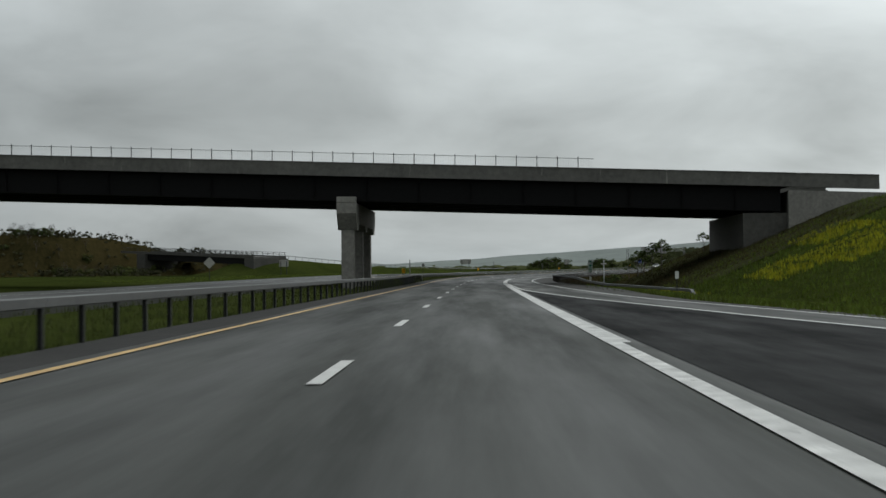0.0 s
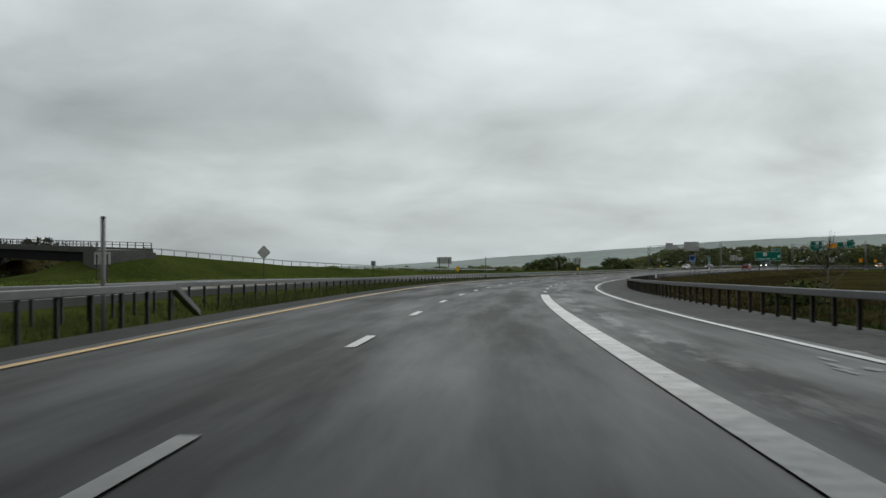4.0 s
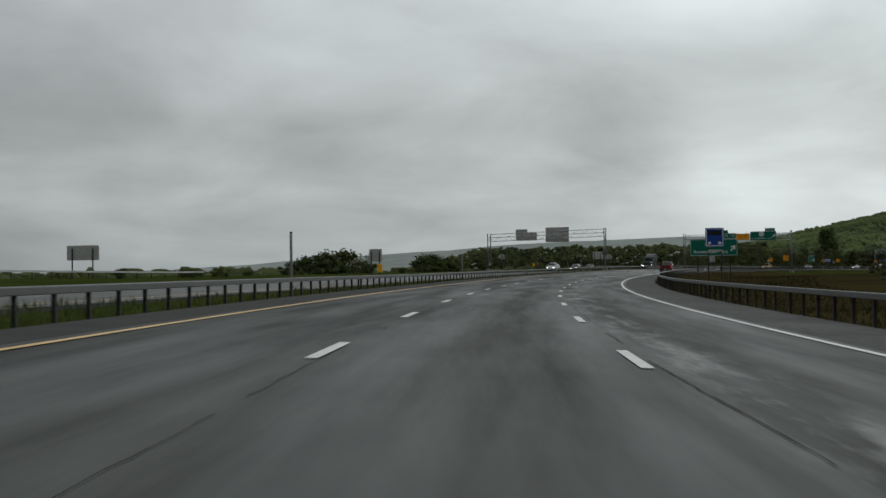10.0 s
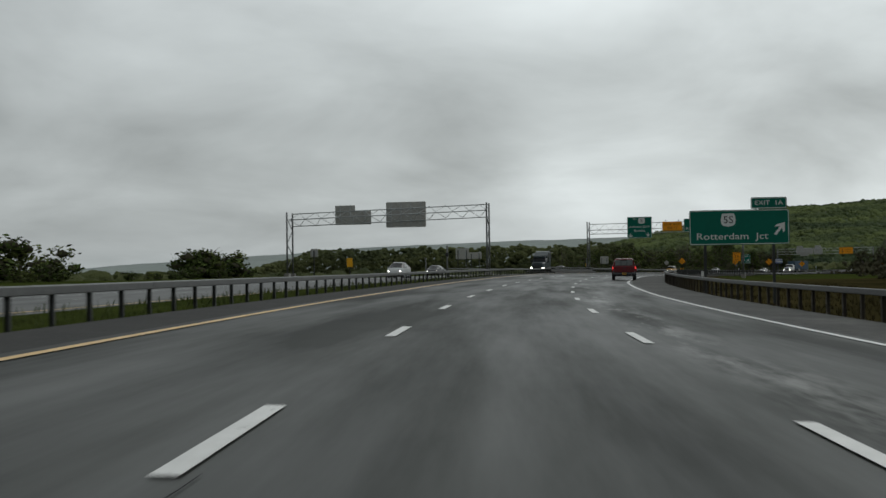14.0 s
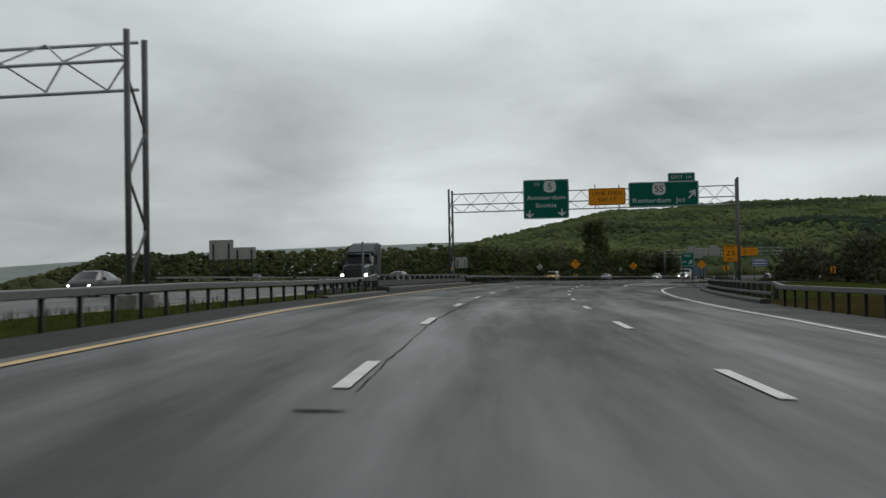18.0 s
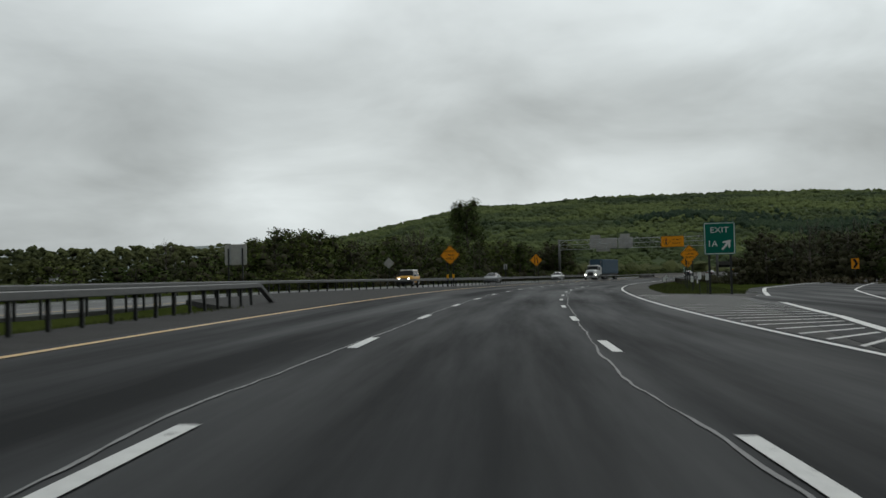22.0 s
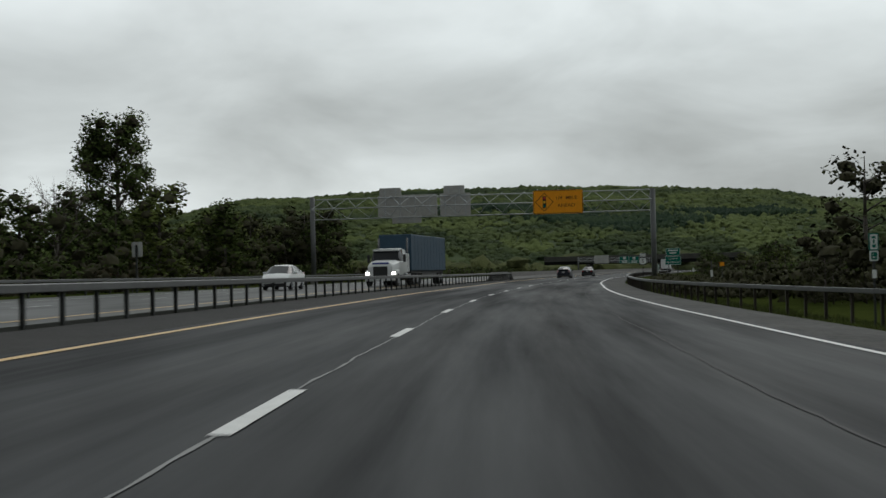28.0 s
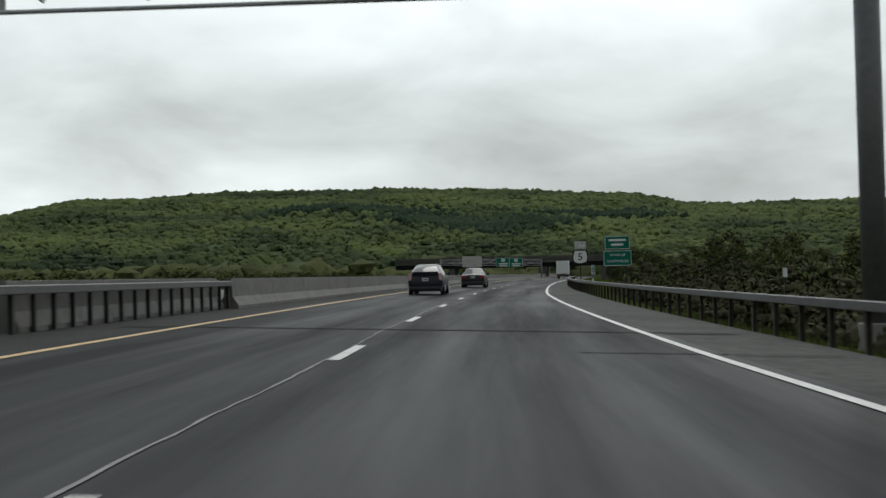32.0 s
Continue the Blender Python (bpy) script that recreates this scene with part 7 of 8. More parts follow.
def planting():
    rng = random.Random(21)
    # s from, to, d from, to, height from, to, count, kinds, group
    for s0, s1, d0, d1, h0, h1, count, kinds, group in (
            (712, 742, -42, -30, 5.4, 7.4, 12, ("broad", "broad", "dusky"), "wood beyond the far road"),
            (738, 800, -60, -30, 6.4, 8.8, 34, ("broad", "broad", "broad", "bare"), "wood beyond the far road"),
            (790, 870, -60, -31, 7.0, 10.2, 34, ("broad", "broad", "broad", "bare"), "wood beyond the far road"),
            (856, 898, -58, -31, 7.5, 9.8, 24, ("broad", "broad", "dusky"), "wood beyond the far road"),
            (894, 925, -64, -42, 5.0, 7.0, 12, ("broad", "dusky"), "wood beyond the far road"),
            (905, 1180, -80, -40, 2.0, 3.6, 44, ("bush",), "wood beyond the far road"),
            (640, 900, -31, -26, 1.6, 2.8, 26, ("bush",), "bushes by the far rail"),
            (860, 1000, 36, 64, 4.5, 6.5, 30, ("dusky", "broad", "broad"), "wood beside the verge"),
            (770, 824, 21, 46, 6.5, 10.0, 26, ("dusky", "dusky", "bare"), "wood beside the verge"),
            (690, 790, 38, 74, 7.0, 10.5, 34, ("dusky", "broad", "bare"), "wood beside the verge"),
            (790, 830, 16, 21, 1.6, 3.0, 10, ("dusky", "bare"), "bushes beside the verge"),
            (1000, 1170, 12, 60, 5.0, 8.5, 32, ("broad",), "wood beside the verge"),
            (262, 282, -135, -93, 1.6, 3.4, 46, ("bare", "bush", "bare"), "scrub on the wooded bank"),
            (380, 560, -64, -46, 1.0, 2.2, 26, ("bush",), "scrub on the western flat"),
            (590, 690, 42, 90, 6.5, 9.5, 34, ("dusky", "broad", "dusky", "bare"), "wood beside the ramp")):
        for _ in range(count):
            s, d = rng.uniform(s0, s1), rng.uniform(d0, d1)
            plant(rng.choice(kinds), s, d, rng.uniform(h0, h1), rng, group, ground_lift(s, d) - 0.1)
    for kind, s, d, h in (("poplar", 862, -48.3, 19.4), ("bush", 481.5, -56, 5.2), ("bush", 479, -59, 4.2), ("bush", 484, -53, 4.4), ("bush", 486, -57, 4.0), ("bush", 477, -54, 3.6), ("bush", 488, -51.5, 3.2),
                          ("bush", 533, -53.7, 5.4), ("bush", 532, -55.5, 4.6), ("bush", 534.5, -52.2, 4.4), ("bush", 535, -54.5, 4.6), ("sumac", 115, 17.4, 3.0), ("sumac", 116, 18.4, 2.9), ("sumac", 118.5, 17.0, 2.6), ("sumac", 124.6, 17.0, 2.6), ("sumac", 125.4, 16.2, 1.9), ("sumac", 116.3, 22.4, 1.9), ("sumac", 117, 23.4, 1.6), ("bare", 185, 22.0, 4.4),
                          ("bush", 168, 17.0, 2.0), ("broad", 878, -30.5, 8.0)):
        plant(kind, s, d, h, rng, "single trees", ground_lift(s, d) - 0.1)


planting()


def bare_slope():
    """Washed-out soil on the embankment past the overpass."""
    s, d = np.linspace(79, 132, 54), np.linspace(0, 1, 26)
    verts, faces = [], []
    for a in s:
        edge = 1.2 * noise.noise((a * 0.15, 3.0, 0.0))
        lo, hi = 13.2 + edge + max(0.0, 84 - a) * 0.9, 31.0 + edge
        row = lo + (hi - lo) * d
        at = np.full(26, a)
        lift = lift_right(at, row) + 0.03 + np.array([0.09 * noise.noise((a * 0.7, b * 0.7, 5.0)) for b in row])
        lift[[0, -1]] -= 0.3
        verts += spots(at, row, lift).tolist()
    for i in range(53):
        for k in range(25):
            q = i * 26 + k
            faces.append((q, q + 1, q + 27, q + 26))
    me = mesh_of("bare_slope", verts, faces, SOIL, smooth=True)
    if me.polygons[40].normal.z < 0:
        me.flip_normals()
    tagged(new("bare_slope", me), "dark bare soil washed out on the embankment", "bank", kind="structure")


bare_slope()


def undergrowth(name, zones, mat, label, seed, leaf=0.2, k=22):
    """Loose leaf clumps filling the foot of the woods; zones: s from, to, d from, to, top, clumps."""
    rng = np.random.default_rng(seed)
    verts, normals, cores = [], [], []
    for s0, s1, d0, d1, top, n in zones:
        s, d = rng.uniform(s0, s1, n), rng.uniform(d0, d1, n)
        lift = np.where(d < 0, lift_left(s, d), lift_right(s, d))
        mid = spots(s, d, lift + top * rng.uniform(0.05, 0.95, n) ** 1.3)
        for c, r in zip(mid, rng.uniform(0.7, 1.5, n) * min(1.0, 0.25 + 0.28 * top)):
            v = rng.normal(0, 1, (k, 3))
            v *= (r * rng.uniform(0.35, 1.0, k) / np.linalg.norm(v, axis=1))[:, None] * (1.0, 1.0, 0.75)
            a = rng.normal(0, 1, (k, 3))
            a /= np.linalg.norm(a, axis=1)[:, None]
            b = np.cross(a, rng.normal(0, 1, (k, 3)))
            b /= np.linalg.norm(b, axis=1)[:, None]
            q = (leaf * rng.uniform(0.6, 1.3, k))[:, None]
            p = c + v
            out = v / r + (0.0, 0.0, 0.35)
            out /= np.linalg.norm(out, axis=1)[:, None]
            b = np.where((np.cross(b, a) * out).sum(1)[:, None] > 0, b, -b)
            verts.append(np.stack([p - a * q, p + b * q * 0.6, p + a * q, p - b * q * 0.6], 1).reshape(-1, 3))
            normals.append(np.repeat(out, 4, 0))
            cores.append(c + CORE_BALL[0] * (r * rng.uniform(0.25, 0.65, (12, 1))) * (1.0, 1.0, 0.75))
    verts, normals = np.concatenate(verts), np.concatenate(normals)
    n, m = len(verts) // 4, len(cores)
    out = CORE_BALL[0] * 0.25 + (0.0, 0.0, 0.8)
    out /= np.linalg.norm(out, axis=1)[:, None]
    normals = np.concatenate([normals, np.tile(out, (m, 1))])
    tris = (np.array(CORE_BALL[1])[None] + (4 * n + 12 * np.arange(m))[:, None, None]).ravel()
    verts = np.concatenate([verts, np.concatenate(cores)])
    f = len(tris) // 3
    me = bpy.data.meshes.new(name)
    me.vertices.add(len(verts))
    me.vertices.foreach_set("co", verts.ravel())
    me.loops.add(4 * n + 3 * f)
    me.loops.foreach_set("vertex_index", np.r_[np.arange(4 * n), tris])
    me.polygons.add(n + f)
    me.polygons.foreach_set("loop_start", np.r_[np.arange(0, 4 * n, 4), 4 * n + np.arange(0, 3 * f, 3)])
    me.polygons.foreach_set("loop_total", np.r_[np.full(n, 4), np.full(f, 3)])
    me.polygons.foreach_set("use_smooth", np.ones(n + f, bool))
    me.materials.append(mat)
    # cores take the darker colour that stands for shade between the leaves
    me.materials.append(CORE_SHADE)
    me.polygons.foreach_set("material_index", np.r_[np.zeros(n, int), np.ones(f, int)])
    me.update(calc_edges=True)
    me.normals_split_custom_set_from_vertices(normals.tolist())
    tagged(new(name, me), label, "undergrowth", kind="stuff")


undergrowth("woodland_undergrowth", ((712, 742, -43, -31, 4.5, 260), (738, 800, -56, -31, 5.5, 800), (790, 893, -58, -31, 5.5, 800), (900, 1180, -74, -38, 1.8, 700),
                                     (826, 1000, 28, 54, 2.6, 900), (1000, 1170, 13, 50, 3.0, 300)), LEAF_DARK, "dense green undergrowth filling the roadside woods", 31)
undergrowth("dark_scrub", ((690, 790, 40, 66, 6.0, 600), (590, 690, 40, 84, 5.0, 600), (800, 900, 16, 24, 1.8, 240), (770, 826, 19, 44, 4.2, 600), (826, 1000, 18, 30, 1.4, 700), (1000, 1170, 13, 50, 4.0, 500)), BRUSH, "dark brownish scrub below the wooded ridge", 33, leaf=0.19)
undergrowth("rail_weeds", ((820, 960, 9.5, 18, 1.1, 1300),), BRUSH, "tangled dark weeds behind the guide rail", 34, leaf=0.1)
undergrowth("brown_thicket", ((712, 900, -33, -28, 1.8, 300), (560, 690, 36, 80, 2.6, 500), (690, 800, 27, 40, 0.6, 300), (470, 560, 40, 110, 2.4, 420)), LEAF_RED, "brownish leafless thicket at the woods' edge", 32, leaf=0.16)
undergrowth("bank_scrub", ((256, 325, -190, -84, 1.6, 1500),), BRUSH, "brown leafless scrub on the wooded bank", 12, leaf=0.16)


# ---------------------------------------------------------------- grass, weeds and flowers
def tufts(name, zones, mat, label, seed, blade=0.13, wide=0.018):
    rng = np.random.default_rng(seed)
    verts, faces = [], []
    for s0, s1, d0, d1, n in zones:
        s = rng.uniform(s0, s1, n)
        t = rng.uniform(0, 1, n)
        lo = d0(s) if callable(d0) else np.full(n, d0)
        hi = d1(s) if callable(d1) else np.full(n, d1)
        d = lo + (hi - lo) * t
        z = np.where(d < 0, lift_left(s, d), lift_right(s, d)) - 0.12
        p = spots(s, d, z)
        for q in p:
            for _ in range(3):
                a = rng.uniform(0, 6.28)
                h = blade * rng.uniform(0.6, 1.5)
                ox, oy = rng.uniform(-0.12, 0.12, 2)
                cx, cy = math.cos(a) * wide, math.sin(a) * wide
                tx, ty = rng.uniform(-0.09, 0.09, 2)
                b = len(verts)
                verts += [(q[0] + ox - cx, q[1] + oy - cy, q[2]), (q[0] + ox + cx, q[1] + oy + cy, q[2]), (q[0] + ox + tx, q[1] + oy + ty, q[2] + 0.1 + h)]
                faces.append((b, b + 1, b + 2))
    tagged(new(name, mesh_of(name, verts, faces, mat)), label, "grass", kind="stuff")


tufts("verge_grass", ((-10, 120, -12.5, -4.6, 5200), (120, 300, -10.5, -5.6, 5200), (300, 520, -10.0, -5.3, 4600), (575, 612, -8.6, -6.0, 900), (655, 760, lambda s: EDGE(s) + 2.4, lambda s: EDGE(s) + 9.0, 3600),
                      (760, 880, lambda s: EDGE(s) + 2.9, lambda s: EDGE(s) + 8.0, 2600), (70, 130, lambda s: RIGHT(s) + 2.9, lambda s: RIGHT(s) + 9.0, 1400), (0, 75, lambda s: RIGHT(s) + 1.5, lambda s: RIGHT(s) + 9.0, 2600)),
      GRASS_BLADE, "ragged green grass blades on the verges", 3)
tufts("tall_median_grass", ((140, 222, -7.6, -5.5, 2600),), GRASS_BLADE, "knee-high grass standing before the set-back rail", 41, blade=0.3, wide=0.02)
tufts("field_stalks", ((140, 300, lambda s: RIGHT(s) + 3.3, 34.0, 5200), (300, 530, lambda s: RIGHT(s) + 3.6, 30.0, 5200)), FIELD_BLADE, "rank brown stalks in the wet field", 43, blade=0.2, wide=0.04)
tufts("bank_grass", ((5, 93, 9.5, 34.0, 16000), (130, 330, -46, -28, 3000)), BANK_BLADE, "rough grass on the banks", 4, blade=0.16, wide=0.04)
tufts("bank_flowers", ((62, 72, 17.5, 20.5, 300), (58, 70, 20.0, 26.0, 800), (72, 82, 22.5, 26, 300), (66, 80, 12.5, 14.5, 120)), FLOWER, "patches of yellow flowers on the embankment", 5, blade=0.2, wide=0.045)
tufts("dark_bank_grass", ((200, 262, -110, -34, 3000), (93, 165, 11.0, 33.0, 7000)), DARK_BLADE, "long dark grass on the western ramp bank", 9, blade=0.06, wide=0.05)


tufts("slope_weeds", ((82, 131, 12.5, 29.0, 6500),), SOIL_WEED, "thin brownish weeds on the bare embankment", 19, blade=0.2, wide=0.03)


def bank_rail():
    """Rail along the ramp on the western bank."""
    rail = thing("guide_rail", Matrix.Identity(4), "pale guide rail along the grassy ramp bank", "guide rail")
    d, high = lambda s: BANK_LINE(s) + 0.6, lambda s: BANK_HIGH(s) - 0.1
    n = 50
    s = np.linspace(267, 400, n)
    verts, faces = [], []
    for q in s:
        for px, pz in ((-0.08, 0.55), (0.08, 0.55), (0.08, 0.72), (-0.08, 0.72)):
            verts.append(spots(q, float(d(q)) + px, float(high(q)) + pz))
    for i in range(n - 1):
        for k in range(4):
            faces.append((i * 4 + k, i * 4 + (k + 1) % 4, (i + 1) * 4 + (k + 1) % 4, (i + 1) * 4 + k))
    ob = new("beam", mesh_of("beam", verts, faces, STEEL))
    ob.parent = rail
    for q in np.arange(268, 400, 3.0):
        ob = new("post", POST_DARK)
        ob.parent = rail
        ob.matrix_world = site(q, float(d(q)), float(high(q)))


bank_rail()

# ---------------------------------------------------------------- vehicles
def paint_of(name, colour):
    return stuff_of(name, colour, rough=0.42, spec=0.3, vary=0.08, grain=2, large=0.8, bump=0.0, coat=0.1)


NAVY, BLACK_CAR, RED, SILVER, WHITE_CAR, YELLOW_CAR, GREY_CAR = (paint_of(n, c) for n, c in (
    ("dark_navy_paint", (0.008, 0.010, 0.018)), ("black_paint", (0.008, 0.008, 0.009)), ("dark_red_paint", (0.095, 0.004, 0.007)), ("silver_paint", (0.34, 0.35, 0.35)),
    ("white_paint", (0.6, 0.61, 0.6)), ("yellow_paint", (0.55, 0.27, 0.012)), ("grey_paint", (0.17, 0.18, 0.19))))
TRIM = stuff_of("black_plastic_trim", (0.014, 0.014, 0.014), rough=0.6, vary=0.2, grain=5, bump=0.1)
RUBBER = stuff_of("tyre_rubber", (0.012, 0.012, 0.012), rough=0.8, vary=0.3, grain=9, bump=0.3)
RIM = stuff_of("alloy_rim", (0.3, 0.31, 0.32), rough=0.35, metal=0.8, vary=0.1, grain=5, bump=0.0)
CHROME = stuff_of("dull_chrome", (0.09, 0.092, 0.095), rough=0.25, metal=0.9, vary=0.1, grain=5, bump=0.0)
# pale base colour stands for the brightness seen through the cab
GLASS_PALE = stuff_of("pale_cab_glass", (0.15, 0.17, 0.165), rough=0.12, spec=0.3, vary=0.2, grain=3, bump=0.0)
GLASS = stuff_of("tinted_car_glass", (0.012, 0.014, 0.015), rough=0.08, spec=0.22, vary=0.05, grain=1, bump=0.0)
LAMP_RED = stuff_of("red_lamp_lens", (0.3, 0.012, 0.014), rough=0.15, vary=0.1, grain=8, bump=0.1)
LAMP_PALE = stuff_of("pale_lamp_lens", (0.5, 0.3, 0.3), rough=0.15, vary=0.2, grain=8, bump=0.1)
LAMP_LIT = glow_of("lit_brake_lamp", (1.0, 0.05, 0.04), 1.1)
HEAD_LIT = glow_of("lit_headlamp", (1.0, 0.96, 0.86), 7.0)
PLATE = stuff_of("yellow_number_plate", (0.5, 0.27, 0.03), rough=0.5, vary=0.15, grain=20, bump=0.0)
PLATE_WHITE = stuff_of("white_number_plate", (0.5, 0.5, 0.5), rough=0.5, vary=0.15, grain=20, bump=0.0)
TRAILER_BLUE = stuff_of("blue_grey_trailer_skin", (0.034, 0.066, 0.098), rough=0.6, spec=0.2, vary=0.15, grain=2, large=0.3, bump=0.1)
BLUE_STRIPE = stuff_of("blue_stripe_paint", (0.01, 0.03, 0.2), rough=0.4, vary=0.1, grain=4, bump=0.0)
TRACTOR_DARK = paint_of("dark_teal_paint", (0.010, 0.022, 0.024))


def shell(parent, stations, paint, glass_top=(), glass_side=(), body="body", label=""):
    """A car body lofted through stations: y, sill z, belt z, roof z, belt half-width, roof half-width.
    glass_top and glass_side: the spans between stations whose upper faces are glass."""
    rows = []
    for y, zb, zs, zt, ws, wt in stations:
        rows.append([(-ws * 0.9, y, zb), (-ws, y, zb + (zs - zb) * 0.35), (-ws, y, zs - 0.04), (-ws * 0.97, y, zs), (-wt, y, max(zt - 0.05, zs)), (-wt * 0.82, y, zt), (0, y, zt + 0.012),
                     (wt * 0.82, y, zt), (wt, y, max(zt - 0.05, zs)), (ws * 0.97, y, zs), (ws, y, zs - 0.04), (ws, y, zb + (zs - zb) * 0.35), (ws * 0.9, y, zb)])
    m = len(rows[0])
    sheets = {"paint": [], "glass": []}
    for i in range(len(rows) - 1):
        for k in range(m - 1):
            side = k in (3, 8)
            top = k in (4, 5, 6, 7)
            use = "glass" if (side and i in glass_side) or (top and i in glass_top) else "paint"
            sheets[use].append((i * m + k, i * m + k + 1, (i + 1) * m + k + 1, (i + 1) * m + k))
        sheets["paint"].append((i * m + m - 1, i * m, (i + 1) * m, (i + 1) * m + m - 1))
    sheets["paint"] += [tuple(range(m)), tuple(range((len(rows) - 1) * m, len(rows) * m))[::-1]]
    verts = [v for row in rows for v in row]
    made = None
    for use, mat, name in (("paint", paint, body), ("glass", GLASS, "glazing")):
        if sheets[use]:
            bm = bmesh.new()
            vs = [bm.verts.new(v) for v in verts]
            for f in sheets[use]:
                bm.faces.new([vs[n] for n in f])
            bmesh.ops.delete(bm, geom=[v for v in bm.verts if not v.link_faces], context="VERTS")
            bmesh.ops.recalc_face_normals(bm, faces=bm.faces[:])
            for e in bm.edges:
                e.smooth = len(e.link_faces) == 2 and e.calc_face_angle(3.0) < radians(38)
            ob = part(name, bm, mat, parent, label if use == "paint" else "dark tinted windows", smooth=True)
            made = made or ob
    return made


def wheel(parent, x, y, r, wide=0.22, rim=RIM):
    side = 1 if x > 0 else -1
    bm = bmesh.new()
    tube(bm, (x - wide / 2, y, r), (x + wide / 2, y, r), r, seg=20)
    bmesh.ops.bevel(bm, geom=[e for e in bm.edges if e.calc_length() < r * 0.4 and abs(e.verts[0].co.x - e.verts[1].co.x) < 0.01], offset=0.025, segments=2, affect="EDGES")
    hub = part("wheel", bm, RUBBER, parent, "black tyre")
    bm = bmesh.new()
    tube(bm, (x + side * (wide / 2 - 0.02), y, r), (x + side * (wide / 2 + 0.008), y, r), r * 0.6, r * 0.55, seg=16)
    for n in range(5):
        a = n * 1.257
        tube(bm, (x + side * (wide / 2 + 0.008), y, r), (x + side * (wide / 2 + 0.015), y + math.cos(a) * r * 0.5, r + math.sin(a) * r * 0.5), 0.03, seg=5)
    part("rim", bm, rim, hub, "metal wheel rim")
    bm = bmesh.new()
    tube(bm, (x - side * 0.02 - wide * 0.3 * side, y, r + 0.02), (x - side * 0.01, y, r + 0.02), r * 1.14, seg=20)
    part("wheel_arch", bm, TRIM, parent)
    return hub


def piece(name, mat, parent, *b, bevel=0.012, label=""):
    bm = bmesh.new()
    box(bm, *b, bevel=bevel)
    return part(name, bm, mat, parent, label)


def lamp(name, mat, parent, x, y, z, wide, high, deep=0.05, label=""):
    return piece(name, mat, parent, x - wide / 2, x + wide / 2, y - deep / 2, y + deep / 2, z - high / 2, z + high / 2, bevel=0.015, label=label)


def mirrors(parent, x, y, z, mat):
    for side in (-1, 1):
        piece("door_mirror", mat, parent, min(side * x, side * (x + 0.2)), max(side * x, side * (x + 0.2)), y - 0.06, y + 0.08, z - 0.07, z + 0.08, bevel=0.03)


def hatchback(m, label, paint, long=4.45, wide=0.87, high=1.49, facing_lit=False, plate=PLATE_WHITE, pale_lamps=True, roof_rails=False):
    car = thing("car", m, label, "car")
    f, k, h = long / 4.45, wide / 0.87, high / 1.49
    st = [(-2.24, 0.42, 0.62, 0.63, 0.66, 0.62), (-2.2, 0.3, 0.86, 0.88, 0.80, 0.72), (-2.12, 0.26, 0.92, 1.08, 0.84, 0.66), (-1.72, 0.22, 0.94, 1.27, 0.865, 0.60), (-0.95, 0.2, 0.95, 1.44, 0.87, 0.575),
          (-0.05, 0.2, 0.93, 1.49, 0.87, 0.57), (0.03, 0.2, 0.93, 1.49, 0.87, 0.57), (0.62, 0.2, 0.92, 1.42, 0.87, 0.585), (1.42, 0.2, 0.94, 0.97, 0.86, 0.70), (1.95, 0.22, 0.74, 0.80, 0.83, 0.62), (2.18, 0.3, 0.58, 0.6, 0.74, 0.55), (2.24, 0.36, 0.5, 0.5, 0.62, 0.5)]
    shell(car, [(y * f, zb, zs * h, zt * h, ws * k, wt * k) for y, zb, zs, zt, ws, wt in st], paint, glass_top=(2, 3, 7), glass_side=(3, 4, 6, 7))
    piece("rear_window", GLASS, car, -0.58 * k, 0.58 * k, -2.215 * f, -2.15 * f, 0.90 * h, 1.02 * h, bevel=0.01, label="upright rear glass strip")
    piece("spoiler", paint, car, -0.64 * k, 0.64 * k, -2.24 * f, -2.0 * f, 1.085 * h, 1.115 * h, bevel=0.01)
    piece("rear_bumper", TRIM, car, -0.76 * k, 0.76 * k, -2.28 * f, -2.1 * f, 0.24, 0.40, bevel=0.03)
    piece("front_bumper", TRIM, car, -0.62 * k, 0.62 * k, 2.12 * f, 2.26 * f, 0.22, 0.40, bevel=0.03)
    piece("grille", TRIM, car, -0.42 * k, 0.42 * k, 2.16 * f, 2.27 * f, 0.44, 0.56, bevel=0.02, label="dark grille")
    piece("underside", TRIM, car, -0.74 * k, 0.74 * k, -2.0 * f, 2.0 * f, 0.17, 0.3)
    for side in (-1, 1):
        lamp("tail_lamp", LAMP_PALE if pale_lamps else LAMP_RED, car, side * 0.735 * k, -2.15 * f, 0.86 * h, 0.15, 0.34, 0.14, "pale red tail lamp")
        case = lamp("headlamp", CHROME, car, side * 0.6 * k, 2.1 * f, 0.64 * h, 0.26, 0.14, 0.14)
        if facing_lit:
            part("bulb", tube(bmesh.new(), (side * 0.6 * k, 2.15 * f, 0.64 * h), (side * 0.6 * k, 2.185 * f, 0.64 * h), 0.07, seg=14), HEAD_LIT, case, "lit bulb")
        if roof_rails:
            piece("roof_rail", TRIM, car, min(side * 0.5, side * 0.54), max(side * 0.5, side * 0.54), -1.1 * f, 0.3 * f, 1.46 * h, 1.53 * h, bevel=0.012)
        for y in (-1.35, 1.38):
            wheel(car, side * (wide - 0.1), y * f, 0.31, 0.2)
    p = lamp("number_plate", plate, car, 0, -2.262 * f, 0.74 * h, 0.31, 0.155, 0.02)
    bars(p, [(0, 0.74 * h, 0.2, 0.05)], TRIM, -2.275 * f)
    mirrors(car, 0.85 * k, 0.75 * f, 1.0 * h, paint)
    return car


